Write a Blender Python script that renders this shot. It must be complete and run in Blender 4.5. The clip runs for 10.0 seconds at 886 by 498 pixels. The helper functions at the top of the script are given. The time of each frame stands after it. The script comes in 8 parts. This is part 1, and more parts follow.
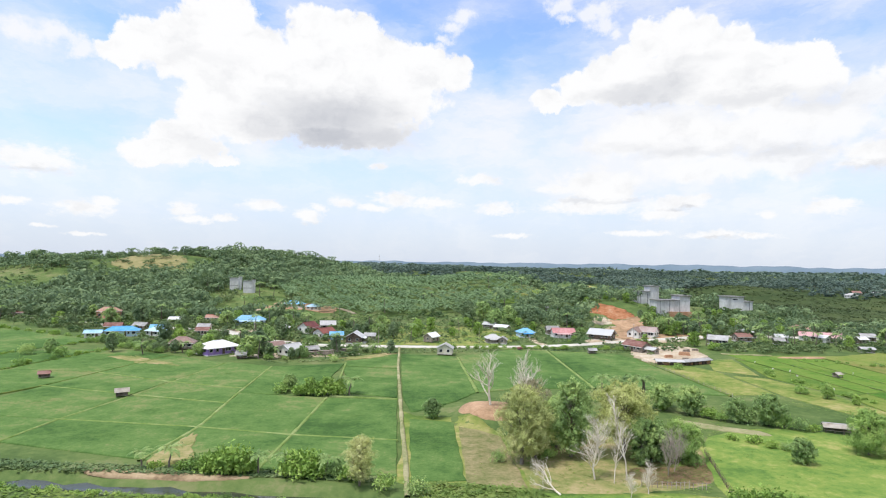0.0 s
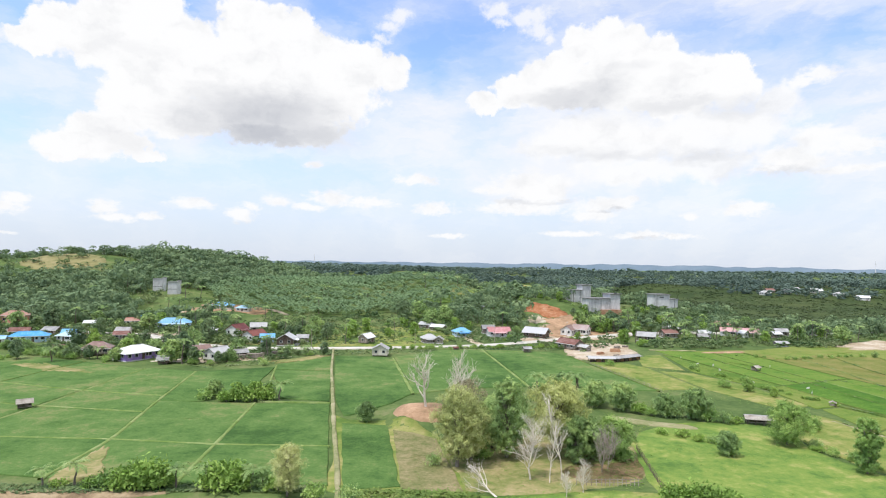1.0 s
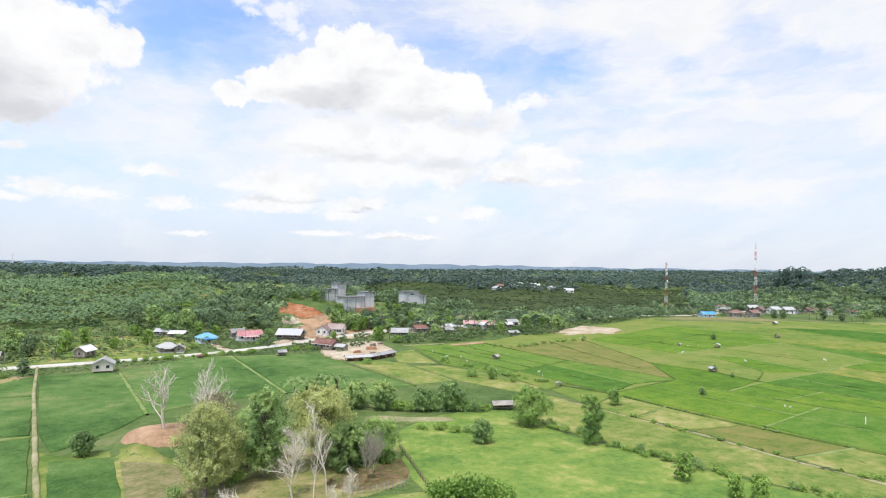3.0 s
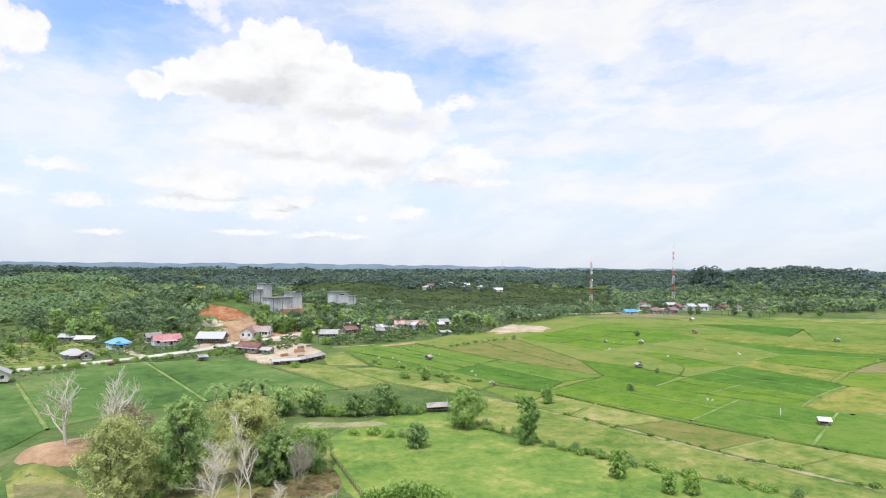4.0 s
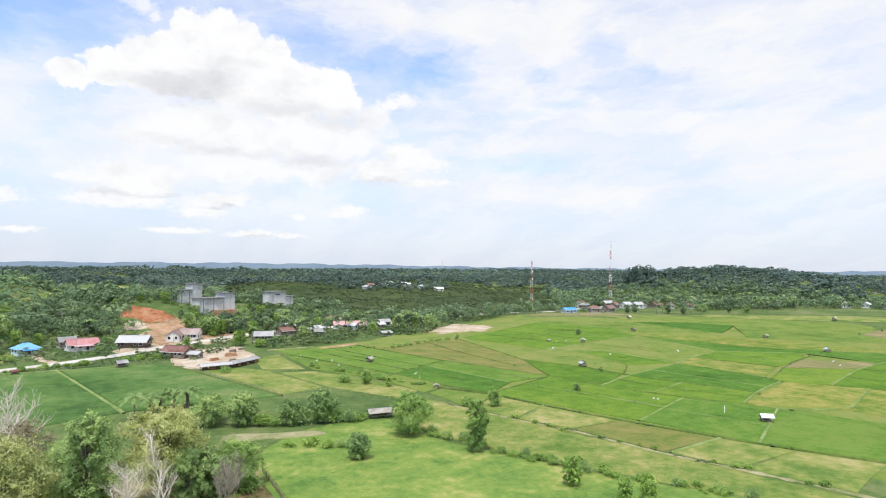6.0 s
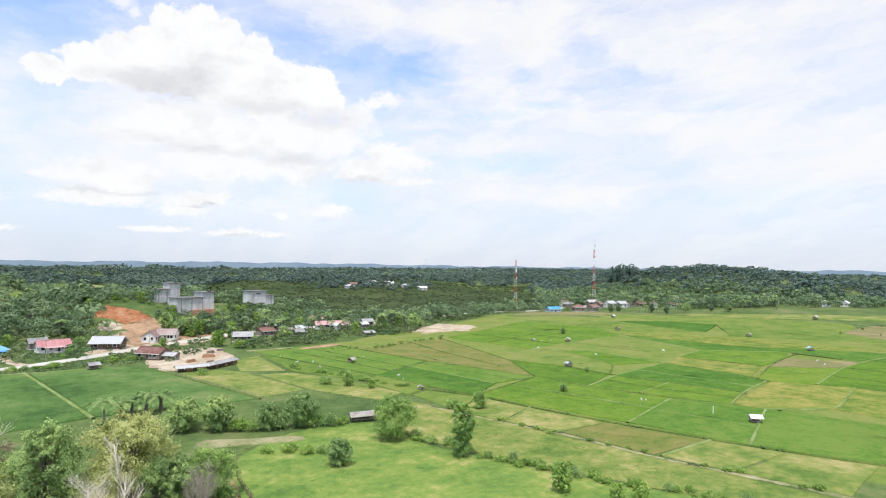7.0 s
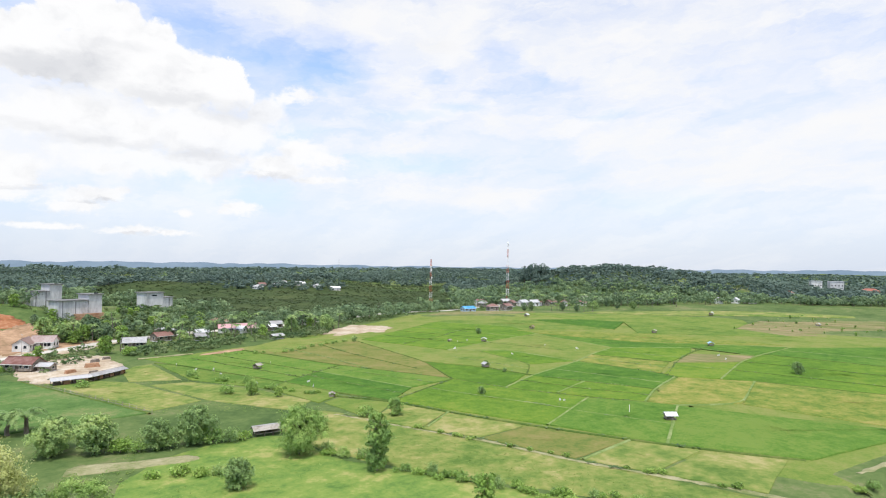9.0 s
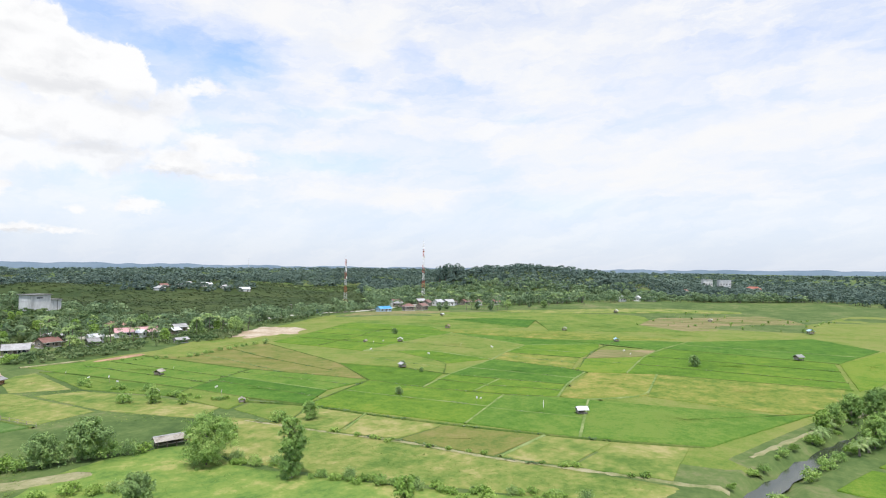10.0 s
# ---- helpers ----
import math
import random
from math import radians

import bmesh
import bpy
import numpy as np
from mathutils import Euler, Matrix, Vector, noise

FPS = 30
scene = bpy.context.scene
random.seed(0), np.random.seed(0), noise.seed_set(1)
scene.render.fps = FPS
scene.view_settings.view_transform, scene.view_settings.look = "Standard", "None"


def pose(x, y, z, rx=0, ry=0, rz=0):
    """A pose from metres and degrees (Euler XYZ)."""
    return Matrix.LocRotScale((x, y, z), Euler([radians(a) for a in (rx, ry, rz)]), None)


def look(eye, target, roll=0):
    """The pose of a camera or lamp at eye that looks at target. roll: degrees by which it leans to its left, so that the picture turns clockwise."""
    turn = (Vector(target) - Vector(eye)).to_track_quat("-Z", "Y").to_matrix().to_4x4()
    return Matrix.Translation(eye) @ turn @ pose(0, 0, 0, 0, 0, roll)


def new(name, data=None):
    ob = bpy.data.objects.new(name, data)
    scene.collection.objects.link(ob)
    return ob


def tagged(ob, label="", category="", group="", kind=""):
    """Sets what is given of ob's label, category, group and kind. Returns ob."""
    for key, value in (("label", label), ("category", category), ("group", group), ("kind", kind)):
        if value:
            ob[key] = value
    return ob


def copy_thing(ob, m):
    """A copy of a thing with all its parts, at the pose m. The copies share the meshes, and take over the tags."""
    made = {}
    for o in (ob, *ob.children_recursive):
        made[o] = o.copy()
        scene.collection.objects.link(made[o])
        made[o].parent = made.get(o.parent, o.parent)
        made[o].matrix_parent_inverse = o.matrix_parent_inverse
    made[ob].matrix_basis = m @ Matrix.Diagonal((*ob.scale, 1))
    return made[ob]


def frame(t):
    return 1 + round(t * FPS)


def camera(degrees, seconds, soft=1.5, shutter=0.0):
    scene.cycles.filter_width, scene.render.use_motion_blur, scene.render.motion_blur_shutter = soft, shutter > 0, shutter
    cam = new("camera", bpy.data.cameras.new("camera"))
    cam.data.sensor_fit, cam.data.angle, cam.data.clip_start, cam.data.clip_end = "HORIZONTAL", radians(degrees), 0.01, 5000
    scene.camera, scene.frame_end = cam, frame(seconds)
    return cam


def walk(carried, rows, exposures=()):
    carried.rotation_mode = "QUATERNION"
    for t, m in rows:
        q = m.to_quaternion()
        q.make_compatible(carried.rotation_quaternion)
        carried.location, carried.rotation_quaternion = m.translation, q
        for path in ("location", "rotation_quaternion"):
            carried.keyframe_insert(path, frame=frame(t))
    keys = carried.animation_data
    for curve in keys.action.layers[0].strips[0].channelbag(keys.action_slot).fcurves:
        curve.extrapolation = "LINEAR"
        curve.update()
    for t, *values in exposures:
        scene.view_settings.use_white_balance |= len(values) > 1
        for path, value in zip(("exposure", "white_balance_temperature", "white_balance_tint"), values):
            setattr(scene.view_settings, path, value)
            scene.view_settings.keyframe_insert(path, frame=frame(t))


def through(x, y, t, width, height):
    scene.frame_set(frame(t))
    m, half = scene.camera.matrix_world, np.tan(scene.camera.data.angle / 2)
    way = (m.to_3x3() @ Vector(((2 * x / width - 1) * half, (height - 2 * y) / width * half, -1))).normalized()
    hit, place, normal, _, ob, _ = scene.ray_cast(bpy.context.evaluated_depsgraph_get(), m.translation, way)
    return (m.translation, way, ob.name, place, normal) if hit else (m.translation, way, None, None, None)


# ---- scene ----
import collections

cam = camera(73.85, 10.0, soft=1.1)
# seconds, x, y, z, heading clockwise from +y, tilt upwards, lean (degrees)
ROWS = [
    (0, 0.00, 0.00, 32.00, -0.00, 1.34, 1.05),
    (0.5, 0.27, 1.31, 31.88, 2.12, 1.37, 0.99),
    (1, 0.50, 2.73, 31.76, 6.12, 1.44, 0.96),
    (1.5, 0.53, 4.49, 31.64, 13.03, 1.56, 0.92),
    (2, 0.39, 6.24, 31.55, 19.93, 1.62, 0.83),
    (2.5, 0.30, 7.85, 31.49, 25.27, 1.67, 0.73),
    (3, 0.56, 9.45, 31.40, 29.93, 1.71, 0.68),
    (3.2, 0.71, 10.09, 31.38, 31.75, 1.71, 0.53),
    (4.3, 2.03, 13.73, 31.15, 37.92, 1.76, 0.61),
    (4.5, 2.35, 14.30, 31.10, 38.53, 1.73, 0.58),
    (5, 3.22, 15.73, 30.98, 39.85, 1.74, 0.57),
    (5.5, 4.03, 17.13, 30.89, 41.43, 1.74, 0.59),
    (5.7, 4.38, 17.70, 30.86, 41.95, 1.76, 0.58),
    (6.8, 6.74, 20.75, 30.77, 43.97, 1.73, 0.57),
    (7, 7.24, 21.30, 30.72, 44.23, 1.71, 0.58),
    (7.5, 8.51, 22.68, 30.60, 44.78, 1.72, 0.58),
    (8, 9.83, 24.02, 30.52, 45.29, 1.70, 0.61),
    (8.5, 11.13, 25.28, 30.49, 48.61, 1.72, 0.58),
    (9, 12.13, 26.37, 30.47, 52.55, 1.77, 0.54),
    (9.5, 12.70, 27.15, 30.43, 56.66, 1.84, 0.48),
    (10, 12.90, 27.68, 30.25, 60.80, 1.86, 0.51),
]


def flight(x, y, z, heading, tilt, lean):
    a, p = radians(heading), radians(tilt)
    way = Vector((math.sin(a) * math.cos(p), math.cos(a) * math.cos(p), math.sin(p)))
    return look((x, y, z), Vector((x, y, z)) + way * 100, lean)


walk(cam, [(r[0], flight(*r[1:])) for r in ROWS])

# ---- sky and sun ----
SUN_AZ, SUN_EL = -125, 66      # degrees: clockwise from +y, above the horizon
# clouds: heading, height, half width, half height (degrees)
GREAT_CLOUD = [
    (-26.9, 18.3, 3.2, 2.3), (-29.1, 17.0, 2.1, 1.2), (-23.8, 19.3, 3.5, 2.3), (-21.0, 20.7, 3.6, 3.2), (-23.0, 17.4, 5.6, 2.3),
    (-17.3, 18.7, 3.0, 2.3), (-12.8, 20.6, 3.3, 2.7), (-9.1, 20.4, 3.7, 2.8), (-5.5, 18.7, 4.1, 2.5), (-2.5, 18.3, 3.4, 2.5), (0.3, 18.1, 2.3, 1.9),
    (-15.6, 16.6, 9.2, 3.7), (-9.3, 16.1, 10.1, 3.8), (-20.6, 14.8, 4.1, 3.4), (-22.2, 12.7, 2.8, 2.4), (-25.1, 10.7, 2.1, 1.6),
    (-27.3, 9.1, 2.3, 1.4), (-24.2, 9.7, 4.1, 1.8), (-20.6, 8.9, 1.5, 0.7), (-18.5, 12.6, 5.4, 2.2), (-10.3, 13.2, 8.0, 2.7)]
SECOND_CLOUD = [
    (10.2, 15.4, 2.0, 1.3), (12.6, 16.5, 2.2, 1.7), (14.9, 17.6, 2.1, 1.9), (17.2, 18.5, 2.3, 1.7), (19.1, 20.2, 2.0, 2.1), (21.6, 20.3, 2.5, 2.3),
    (23.7, 19.9, 2.0, 2.1), (26.0, 18.8, 2.0, 2.2), (28.2, 17.4, 2.2, 1.7), (30.5, 17.5, 2.0, 1.3), (32.5, 17.4, 1.6, 1.1), (31.7, 16.0, 3.0, 1.7),
    (23.0, 17.0, 7.9, 2.8), (18.2, 16.4, 6.5, 2.2), (27.6, 15.6, 6.5, 2.1)]
SMALL_CLOUDS = [
    (-35.0, 7.6, 3.3, 1.2), (-36.1, 8.0, 1.6, 0.7), (36.1, 9.2, 2.1, 1.3), (35.4, 8.5, 1.8, 0.5), (33.1, 5.4, 1.5, 0.6), (32.2, 4.9, 1.2, 0.4),
    (28.9, 4.6, 0.8, 0.4), (-36.1, 4.3, 1.1, 0.4), (-31.4, 4.0, 2.5, 0.7), (-30.0, 4.6, 1.2, 0.5), (-34.2, 2.4, 0.9, 0.2), (-23.8, 4.4, 1.3, 0.7),
    (-22.9, 3.5, 1.9, 0.4), (-17.1, 5.0, 1.9, 0.6), (-13.0, 4.2, 1.3, 0.8), (-12.2, 4.9, 0.8, 0.5), (-9.7, 5.6, 1.3, 0.5)]
LOW_CLOUDS = [
    (-4.7, 6.1, 2.4, 0.8), (-6.9, 5.2, 1.8, 0.4), (-1.1, 5.7, 2.5, 0.6), (-20.5, 3.7, 1.1, 0.4), (-6.3, 9.2, 1.0, 0.3), (14.0, 7.7, 3.2, 1.4),
    (15.8, 6.6, 3.1, 1.0), (10.8, 7.2, 2.1, 0.5), (13.7, 5.4, 4.9, 0.6), (22.4, 5.8, 2.0, 0.7), (20.3, 4.8, 2.4, 0.7), (23.6, 6.2, 1.0, 0.4),
    (25.0, 2.9, 2.8, 0.4), (27.6, 2.8, 2.2, 0.3), (5.2, 5.4, 2.2, 0.7), (3.5, 8.1, 2.4, 0.6), (6.6, 2.7, 1.8, 0.3), (-31.3, 1.8, 1.6, 0.2),
    (18.3, 3.1, 3.0, 0.3), (38.6, 15.8, 1.4, 0.7), (37.5, 15.3, 1.4, 0.5), (38.6, 11.0, 1.7, 0.9), (41.1, 9.9, 2.5, 0.9), (36.7, 8.7, 2.4, 0.8),
    (33.5, 5.2, 1.8, 0.7), (40.6, 8.1, 3.3, 0.4)]
MIDDLE_CLOUD = [
    (31.8, 15.0, 3.8, 2.2), (35.6, 13.8, 2.8, 1.9), (33.4, 11.9, 4.9, 2.5), (38.9, 10.4, 3.1, 1.4), (36.7, 9.1, 3.3, 1.1), (29.1, 11.7, 6.8, 3.1),
    (22.0, 11.5, 8.3, 3.3), (25.0, 8.9, 7.6, 1.6), (15.5, 7.3, 4.0, 1.3), (14.2, 6.0, 4.8, 0.7), (21.1, 5.8, 2.9, 0.8), (17.7, 11.4, 5.5, 2.0),
    (29.7, 9.1, 5.8, 1.6)]
WISPS = [
    (1.5, 23.1, 1.3, 0.6), (0.2, 22.1, 1.0, 0.6), (-0.6, 21.1, 0.9, 0.5), (-1.1, 20.5, 0.8, 0.4), (11.1, 23.4, 1.4, 0.7), (11.8, 22.4, 1.0, 0.4), (14.3, 23.0, 2.0, 0.8), (15.3, 21.8, 1.4, 0.7), (16.2, 21.1, 0.8, 0.4), (-33.4, 17.5, 1.5, 0.8), (-31.8, 16.7, 1.6, 0.6), (-36.2, 17.1, 1.7, 0.9)]
SOFT_WEST = [
    (20.7, 12.1, 15.7, 3.6, 0.95), (14.2, 9.0, 12.3, 3.1, 0.8), (30.1, 12.1, 5.8, 3.2, 0.8), (5.0, 14.9, 7.1, 3.1, 0.85), (2.3, 11.8, 10.9, 3.2, 0.7),
    (-12.5, 16.3, 13.5, 5.5, 0.9), (-19.6, 13.2, 6.8, 3.9, 0.9), (-25.6, 9.2, 5.4, 1.9, 0.75), (-4.8, 12.4, 7.1, 2.1, 0.8),
    (-31.7, 14.0, 9.2, 2.7, 0.45), (-35.2, 17.2, 4.4, 2.9, 0.6)]
SOFT_EAST = [
    (45.1, 23.0, 6.1, 3.6, 0.95), (53.6, 22.4, 6.9, 4.0, 0.85), (62.2, 20.2, 9.2, 2.8, 0.9), (69.2, 17.1, 5.7, 1.6, 0.7), (59.3, 13.5, 6.5, 1.9, 0.9),
    (53.1, 11.6, 11.5, 1.5, 0.8), (55.2, 6.9, 9.8, 1.6, 0.75), (70.8, 11.1, 9.2, 2.3, 0.8), (76.1, 18.5, 7.5, 2.5, 0.7), (36.5, 22.9, 6.1, 2.4, 0.75),
    (47.7, 16.8, 4.4, 2.0, 0.5), (40.0, 12.9, 3.3, 1.0, 0.7)]
SOFT_SOUTH = [
    (76.7, 16.9, 13.2, 3.9, 0.9), (73.5, 21.5, 13.5, 3.8, 0.9), (89.4, 12.0, 11.1, 3.3, 0.9), (80.2, 8.7, 14.5, 2.6, 0.8),
    (72.5, 11.0, 10.5, 2.6, 0.8), (93.5, 15.9, 7.9, 2.6, 0.6)]
CLOUD_BASES = [
    (-10.8, 13.7, 6.4, 2.1, 0.75), (-10.8, 11.8, 4.5, 1.5, 0.95), (-7.0, 12.1, 4.9, 1.4, 0.7), (-16.5, 12.4, 3.6, 1.4, 0.5),
    (-4.8, 11.9, 3.3, 0.8, 0.5), (-22.4, 9.9, 3.3, 0.8, 0.25), (-21.6, 17.4, 2.9, 0.7, 0.2), (18.2, 15.6, 4.5, 1.1, 0.55),
    (21.1, 16.2, 2.9, 1.2, 0.5), (22.6, 18.0, 2.8, 0.7, 0.25), (27.6, 14.5, 4.8, 0.8, 0.42), (32.5, 13.6, 2.8, 1.0, 0.35),
    (29.7, 9.9, 2.9, 0.8, 0.45), (20.9, 10.3, 2.9, 0.8, 0.4), (16.8, 10.9, 3.0, 0.6, 0.25), (35.2, 8.4, 1.8, 0.4, 0.5), (-34.9, 6.8, 3.0, 0.4, 0.45),
    (13.2, 6.4, 4.2, 0.3, 0.4)]
LOW_BASES = [
    (21.9, 5.2, 1.4, 0.3, 0.5), (17.8, 3.8, 3.0, 0.3, 0.35), (14.8, 4.2, 3.6, 0.3, 0.35), (-31.4, 3.3, 2.0, 0.2, 0.35), (-13.0, 3.5, 1.1, 0.3, 0.3),
    (25.0, 2.5, 3.2, 0.2, 0.4), (9.5, 6.7, 2.7, 0.3, 0.3), (36.7, 8.0, 3.3, 0.5, 0.4), (17.8, 6.2, 2.8, 0.4, 0.35), (50.9, 20.9, 3.2, 1.0, 0.25),
    (77.1, 13.3, 1.5, 0.5, 0.3), (25.0, 10.4, 4.1, 0.6, 0.3)]
BLUE_WEST = [
    (-31.0, 18.9, 3.7, 2.2, 1.0), (-34.2, 19.3, 4.2, 1.2, 0.5), (-17.8, 21.9, 1.7, 1.1, 1.0), (-1.2, 21.4, 3.3, 1.9, 0.9), (4.4, 20.0, 5.2, 3.7, 1.1),
    (8.7, 21.3, 5.9, 3.8, 1.0), (-4.0, 23.2, 6.6, 2.4, 1.0), (29.7, 20.6, 5.9, 1.9, 0.75), (34.4, 19.3, 3.8, 2.1, 0.55),
    (-32.4, 10.1, 4.7, 2.0, 0.75), (-35.0, 10.6, 3.3, 1.8, 0.5), (-31.0, 5.8, 6.1, 1.0, 0.35), (-12.3, 8.1, 12.4, 1.8, 0.45),
    (36.1, 12.5, 1.4, 0.9, 0.55), (31.4, 7.8, 5.6, 1.4, 0.4), (35.2, 6.7, 3.3, 1.8, 0.5)]
BLUE_EAST = [
    (42.1, 19.1, 4.2, 2.8, 0.85), (36.6, 19.2, 3.9, 2.0, 0.7), (39.1, 17.3, 2.2, 1.5, 0.6), (57.8, 19.8, 2.7, 1.1, 0.8), (61.3, 18.0, 2.5, 0.5, 0.4),
    (54.1, 15.3, 2.9, 0.6, 0.6), (49.0, 14.4, 4.3, 0.6, 0.5), (47.7, 9.9, 8.1, 1.0, 0.45), (38.3, 12.5, 3.3, 0.8, 0.6), (68.7, 14.1, 2.6, 0.6, 0.4),
    (73.2, 6.3, 6.0, 1.5, 0.4), (32.4, 6.5, 5.9, 1.3, 0.35), (77.5, 16.8, 2.2, 0.8, 0.3), (52.0, 18.1, 2.1, 0.5, 0.4)]


def make_world():
    world = bpy.data.worlds.new("sky")
    scene.world = world
    world.use_nodes = True
    nt = world.node_tree
    nt.nodes.clear()
    add, link = nt.nodes.new, nt.links.new

    def put(sock, value):
        if isinstance(value, bpy.types.NodeSocket):
            link(value, sock)
        else:
            sock.default_value = value

    def m(op, a, b=0.0, c=0.0, clamp=False):
        n = add("ShaderNodeMath")
        n.operation, n.use_clamp = op, clamp
        for i, value in enumerate((a, b, c)):
            put(n.inputs[i], value)
        return n.outputs[0]

    def v(op, a, b=(0, 0, 0), out=0):
        n = add("ShaderNodeVectorMath")
        n.operation = op
        put(n.inputs[0], a)
        if op == "SCALE":
            put(n.inputs[3], b)
        elif op not in ("LENGTH", "NORMALIZE"):
            put(n.inputs[1], b)
        return n.outputs[1 if op in ("LENGTH", "DOT_PRODUCT") else 0]

    def fbm(vec, scale, detail, rough=0.55, colour=False):
        n = add("ShaderNodeTexNoise")
        put(n.inputs["Vector"], vec)
        n.inputs["Scale"].default_value, n.inputs["Detail"].default_value, n.inputs["Roughness"].default_value = scale, detail, rough
        return n.outputs["Color" if colour else "Fac"]

    def ramp(x, lo, hi):
        n = add("ShaderNodeMapRange")
        n.interpolation_type = "SMOOTHSTEP"
        put(n.inputs[0], x)
        n.inputs[1].default_value, n.inputs[2].default_value = lo, hi
        return n.outputs[0]

    def mix(f, a, b):
        n = add("ShaderNodeMix")
        n.data_type = "RGBA"
        put(n.inputs[0], f), put(n.inputs[6], a), put(n.inputs[7], b)
        return n.outputs[2]

    way = v("NORMALIZE", add("ShaderNodeTexCoord").outputs["Generated"])
    xyz = add("ShaderNodeSeparateXYZ")
    link(way, xyz.inputs[0])
    az = m("ARCTAN2", xyz.outputs[0], xyz.outputs[1])
    el = m("ARCSINE", xyz.outputs[2])
    join = add("ShaderNodeCombineXYZ")
    link(az, join.inputs[0]), link(el, join.inputs[1])
    plain = join.outputs[0]
    # billows push the outlines in and out at three sizes
    warp = v("SCALE", v("SUBTRACT", fbm(way, 10, 3, 0.5, True), (0.5, 0.5, 0.5)), 0.03)
    warp2 = v("SCALE", v("SUBTRACT", fbm(way, 42, 5, 0.6, True), (0.5, 0.5, 0.5)), 0.028)
    bent = v("ADD", v("ADD", plain, warp), warp2)
    calm = v("ADD", v("ADD", plain, v("MULTIPLY", v("SUBTRACT", fbm(v("MULTIPLY", plain, (1, 2.4, 1)), 7, 5, 0.55, True), (0.5, 0.5, 0.5)), (0.12, 0.05, 0))),
             v("MULTIPLY", v("SUBTRACT", fbm(v("MULTIPLY", plain, (1, 2.2, 1)), 34, 5, 0.6, True), (0.5, 0.5, 0.5)), (0.05, 0.028, 0)))
    r = radians(1)

    def near(where, blob):
        d = v("SUBTRACT", where, (blob[0] * r, blob[1] * r, 0))
        return v("LENGTH", v("MULTIPLY", d, (1 / (blob[2] * r), 1 / (blob[3] * r), 0)))

    def union(blobs, where, join_by=0.12):
        best = None
        for b in blobs:
            d = near(where, b)
            best = d if best is None else m("SMOOTH_MIN", best, d, join_by)
        return best

    def softly(blobs, where, reach=1.6):
        """Blobs that fade out from their middle, each with a strength of its own."""
        best = None
        for b in blobs:
            one = m("MULTIPLY", m("SUBTRACT", 1.0, ramp(near(where, b), 0.1, reach)), b[4])
            best = one if best is None else m("SMOOTH_MAX", best, one, 0.12)
        return best

    # cumulus: round cells swell the rim into heads, fine fray at the very edge
    cells = add("ShaderNodeTexVoronoi")
    cells.feature = "SMOOTH_F1"
    put(cells.inputs["Vector"], v("ADD", plain, warp2))
    cells.inputs["Scale"].default_value, cells.inputs["Detail"].default_value = 38, 2
    bite = m("MULTIPLY", m("SUBTRACT", cells.outputs["Distance"], 0.4), 0.36)
    fray = m("MULTIPLY", m("SUBTRACT", fbm(way, 60, 6, 0.62), 0.5), 0.5)
    rim = m("ADD", m("SMOOTH_MIN", union(GREAT_CLOUD, bent), union(SECOND_CLOUD, bent), 0.08), m("ADD", bite, fray))
    cover_big = m("SUBTRACT", 1.0, ramp(rim, 0.9, 1.12))
    middle = m("ADD", union(MIDDLE_CLOUD, bent), m("ADD", m("MULTIPLY", bite, 1.3), fray))
    cover_mid = m("MULTIPLY", m("SUBTRACT", 1.0, ramp(middle, 0.62, 1.2)), 0.9)
    low_way = v("ADD", v("ADD", plain, v("SCALE", warp, 0.3)), v("MULTIPLY", warp2, (0.9, 0.45, 1)))
    fray_low = m("MULTIPLY", m("SUBTRACT", fbm(v("MULTIPLY", plain, (1, 1.8, 1)), 55, 6, 0.62), 0.5), 2.0)
    low = m("ADD", m("MINIMUM", union(SMALL_CLOUDS, low_way), union(LOW_CLOUDS, low_way)), fray_low)
    cover_low = m("MULTIPLY", m("SUBTRACT", 1.0, ramp(low, 0.4, 1.25)), 0.95)
    torn = m("MULTIPLY", m("SUBTRACT", fbm(way, 34, 7, 0.68), 0.5), 3.0)
    cover_wisp = m("MULTIPLY", m("SUBTRACT", 1.0, ramp(m("ADD", union(WISPS, bent), torn), 0.3, 1.4)), 0.8)
    # thin high layer, drawn out in streaks
    flat = add("ShaderNodeCombineXYZ")
    depth = m("ADD", xyz.outputs[2], 0.16)
    link(m("DIVIDE", xyz.outputs[0], depth), flat.inputs[0]), link(m("DIVIDE", xyz.outputs[1], depth), flat.inputs[1])
    drawn = v("MULTIPLY", calm, (1.0, 3.2, 1))
    streak = fbm(v("ADD", v("MULTIPLY", flat.outputs[0], (0.05, 0.05, 1)), drawn), 3.6, 7, 0.6)
    streak2 = fbm(v("ADD", v("MULTIPLY", flat.outputs[0], (0.08, 0.08, 1)), drawn), 11.0, 6, 0.6)
    grain = m("ADD", m("MULTIPLY", ramp(streak, 0.36, 0.64), 0.6), m("MULTIPLY", ramp(streak2, 0.34, 0.66), 0.4))
    gaps = m("MAXIMUM", softly(BLUE_WEST, calm), softly(BLUE_EAST, calm))
    base = m("ADD", 0.24, m("MULTIPLY", ramp(az, -0.3, 0.9), 0.42))
    veil = m("ADD", base, m("MULTIPLY", grain, 0.42), 0, True)
    veil = m("MULTIPLY", veil, m("SUBTRACT", 1.0, m("MULTIPLY", gaps, m("SUBTRACT", 1.1, m("MULTIPLY", grain, 0.4))), 0, True))
    veil = m("MULTIPLY", veil, m("ADD", 0.42, m("MULTIPLY", ramp(el, 0.02, 0.14), 0.58)))
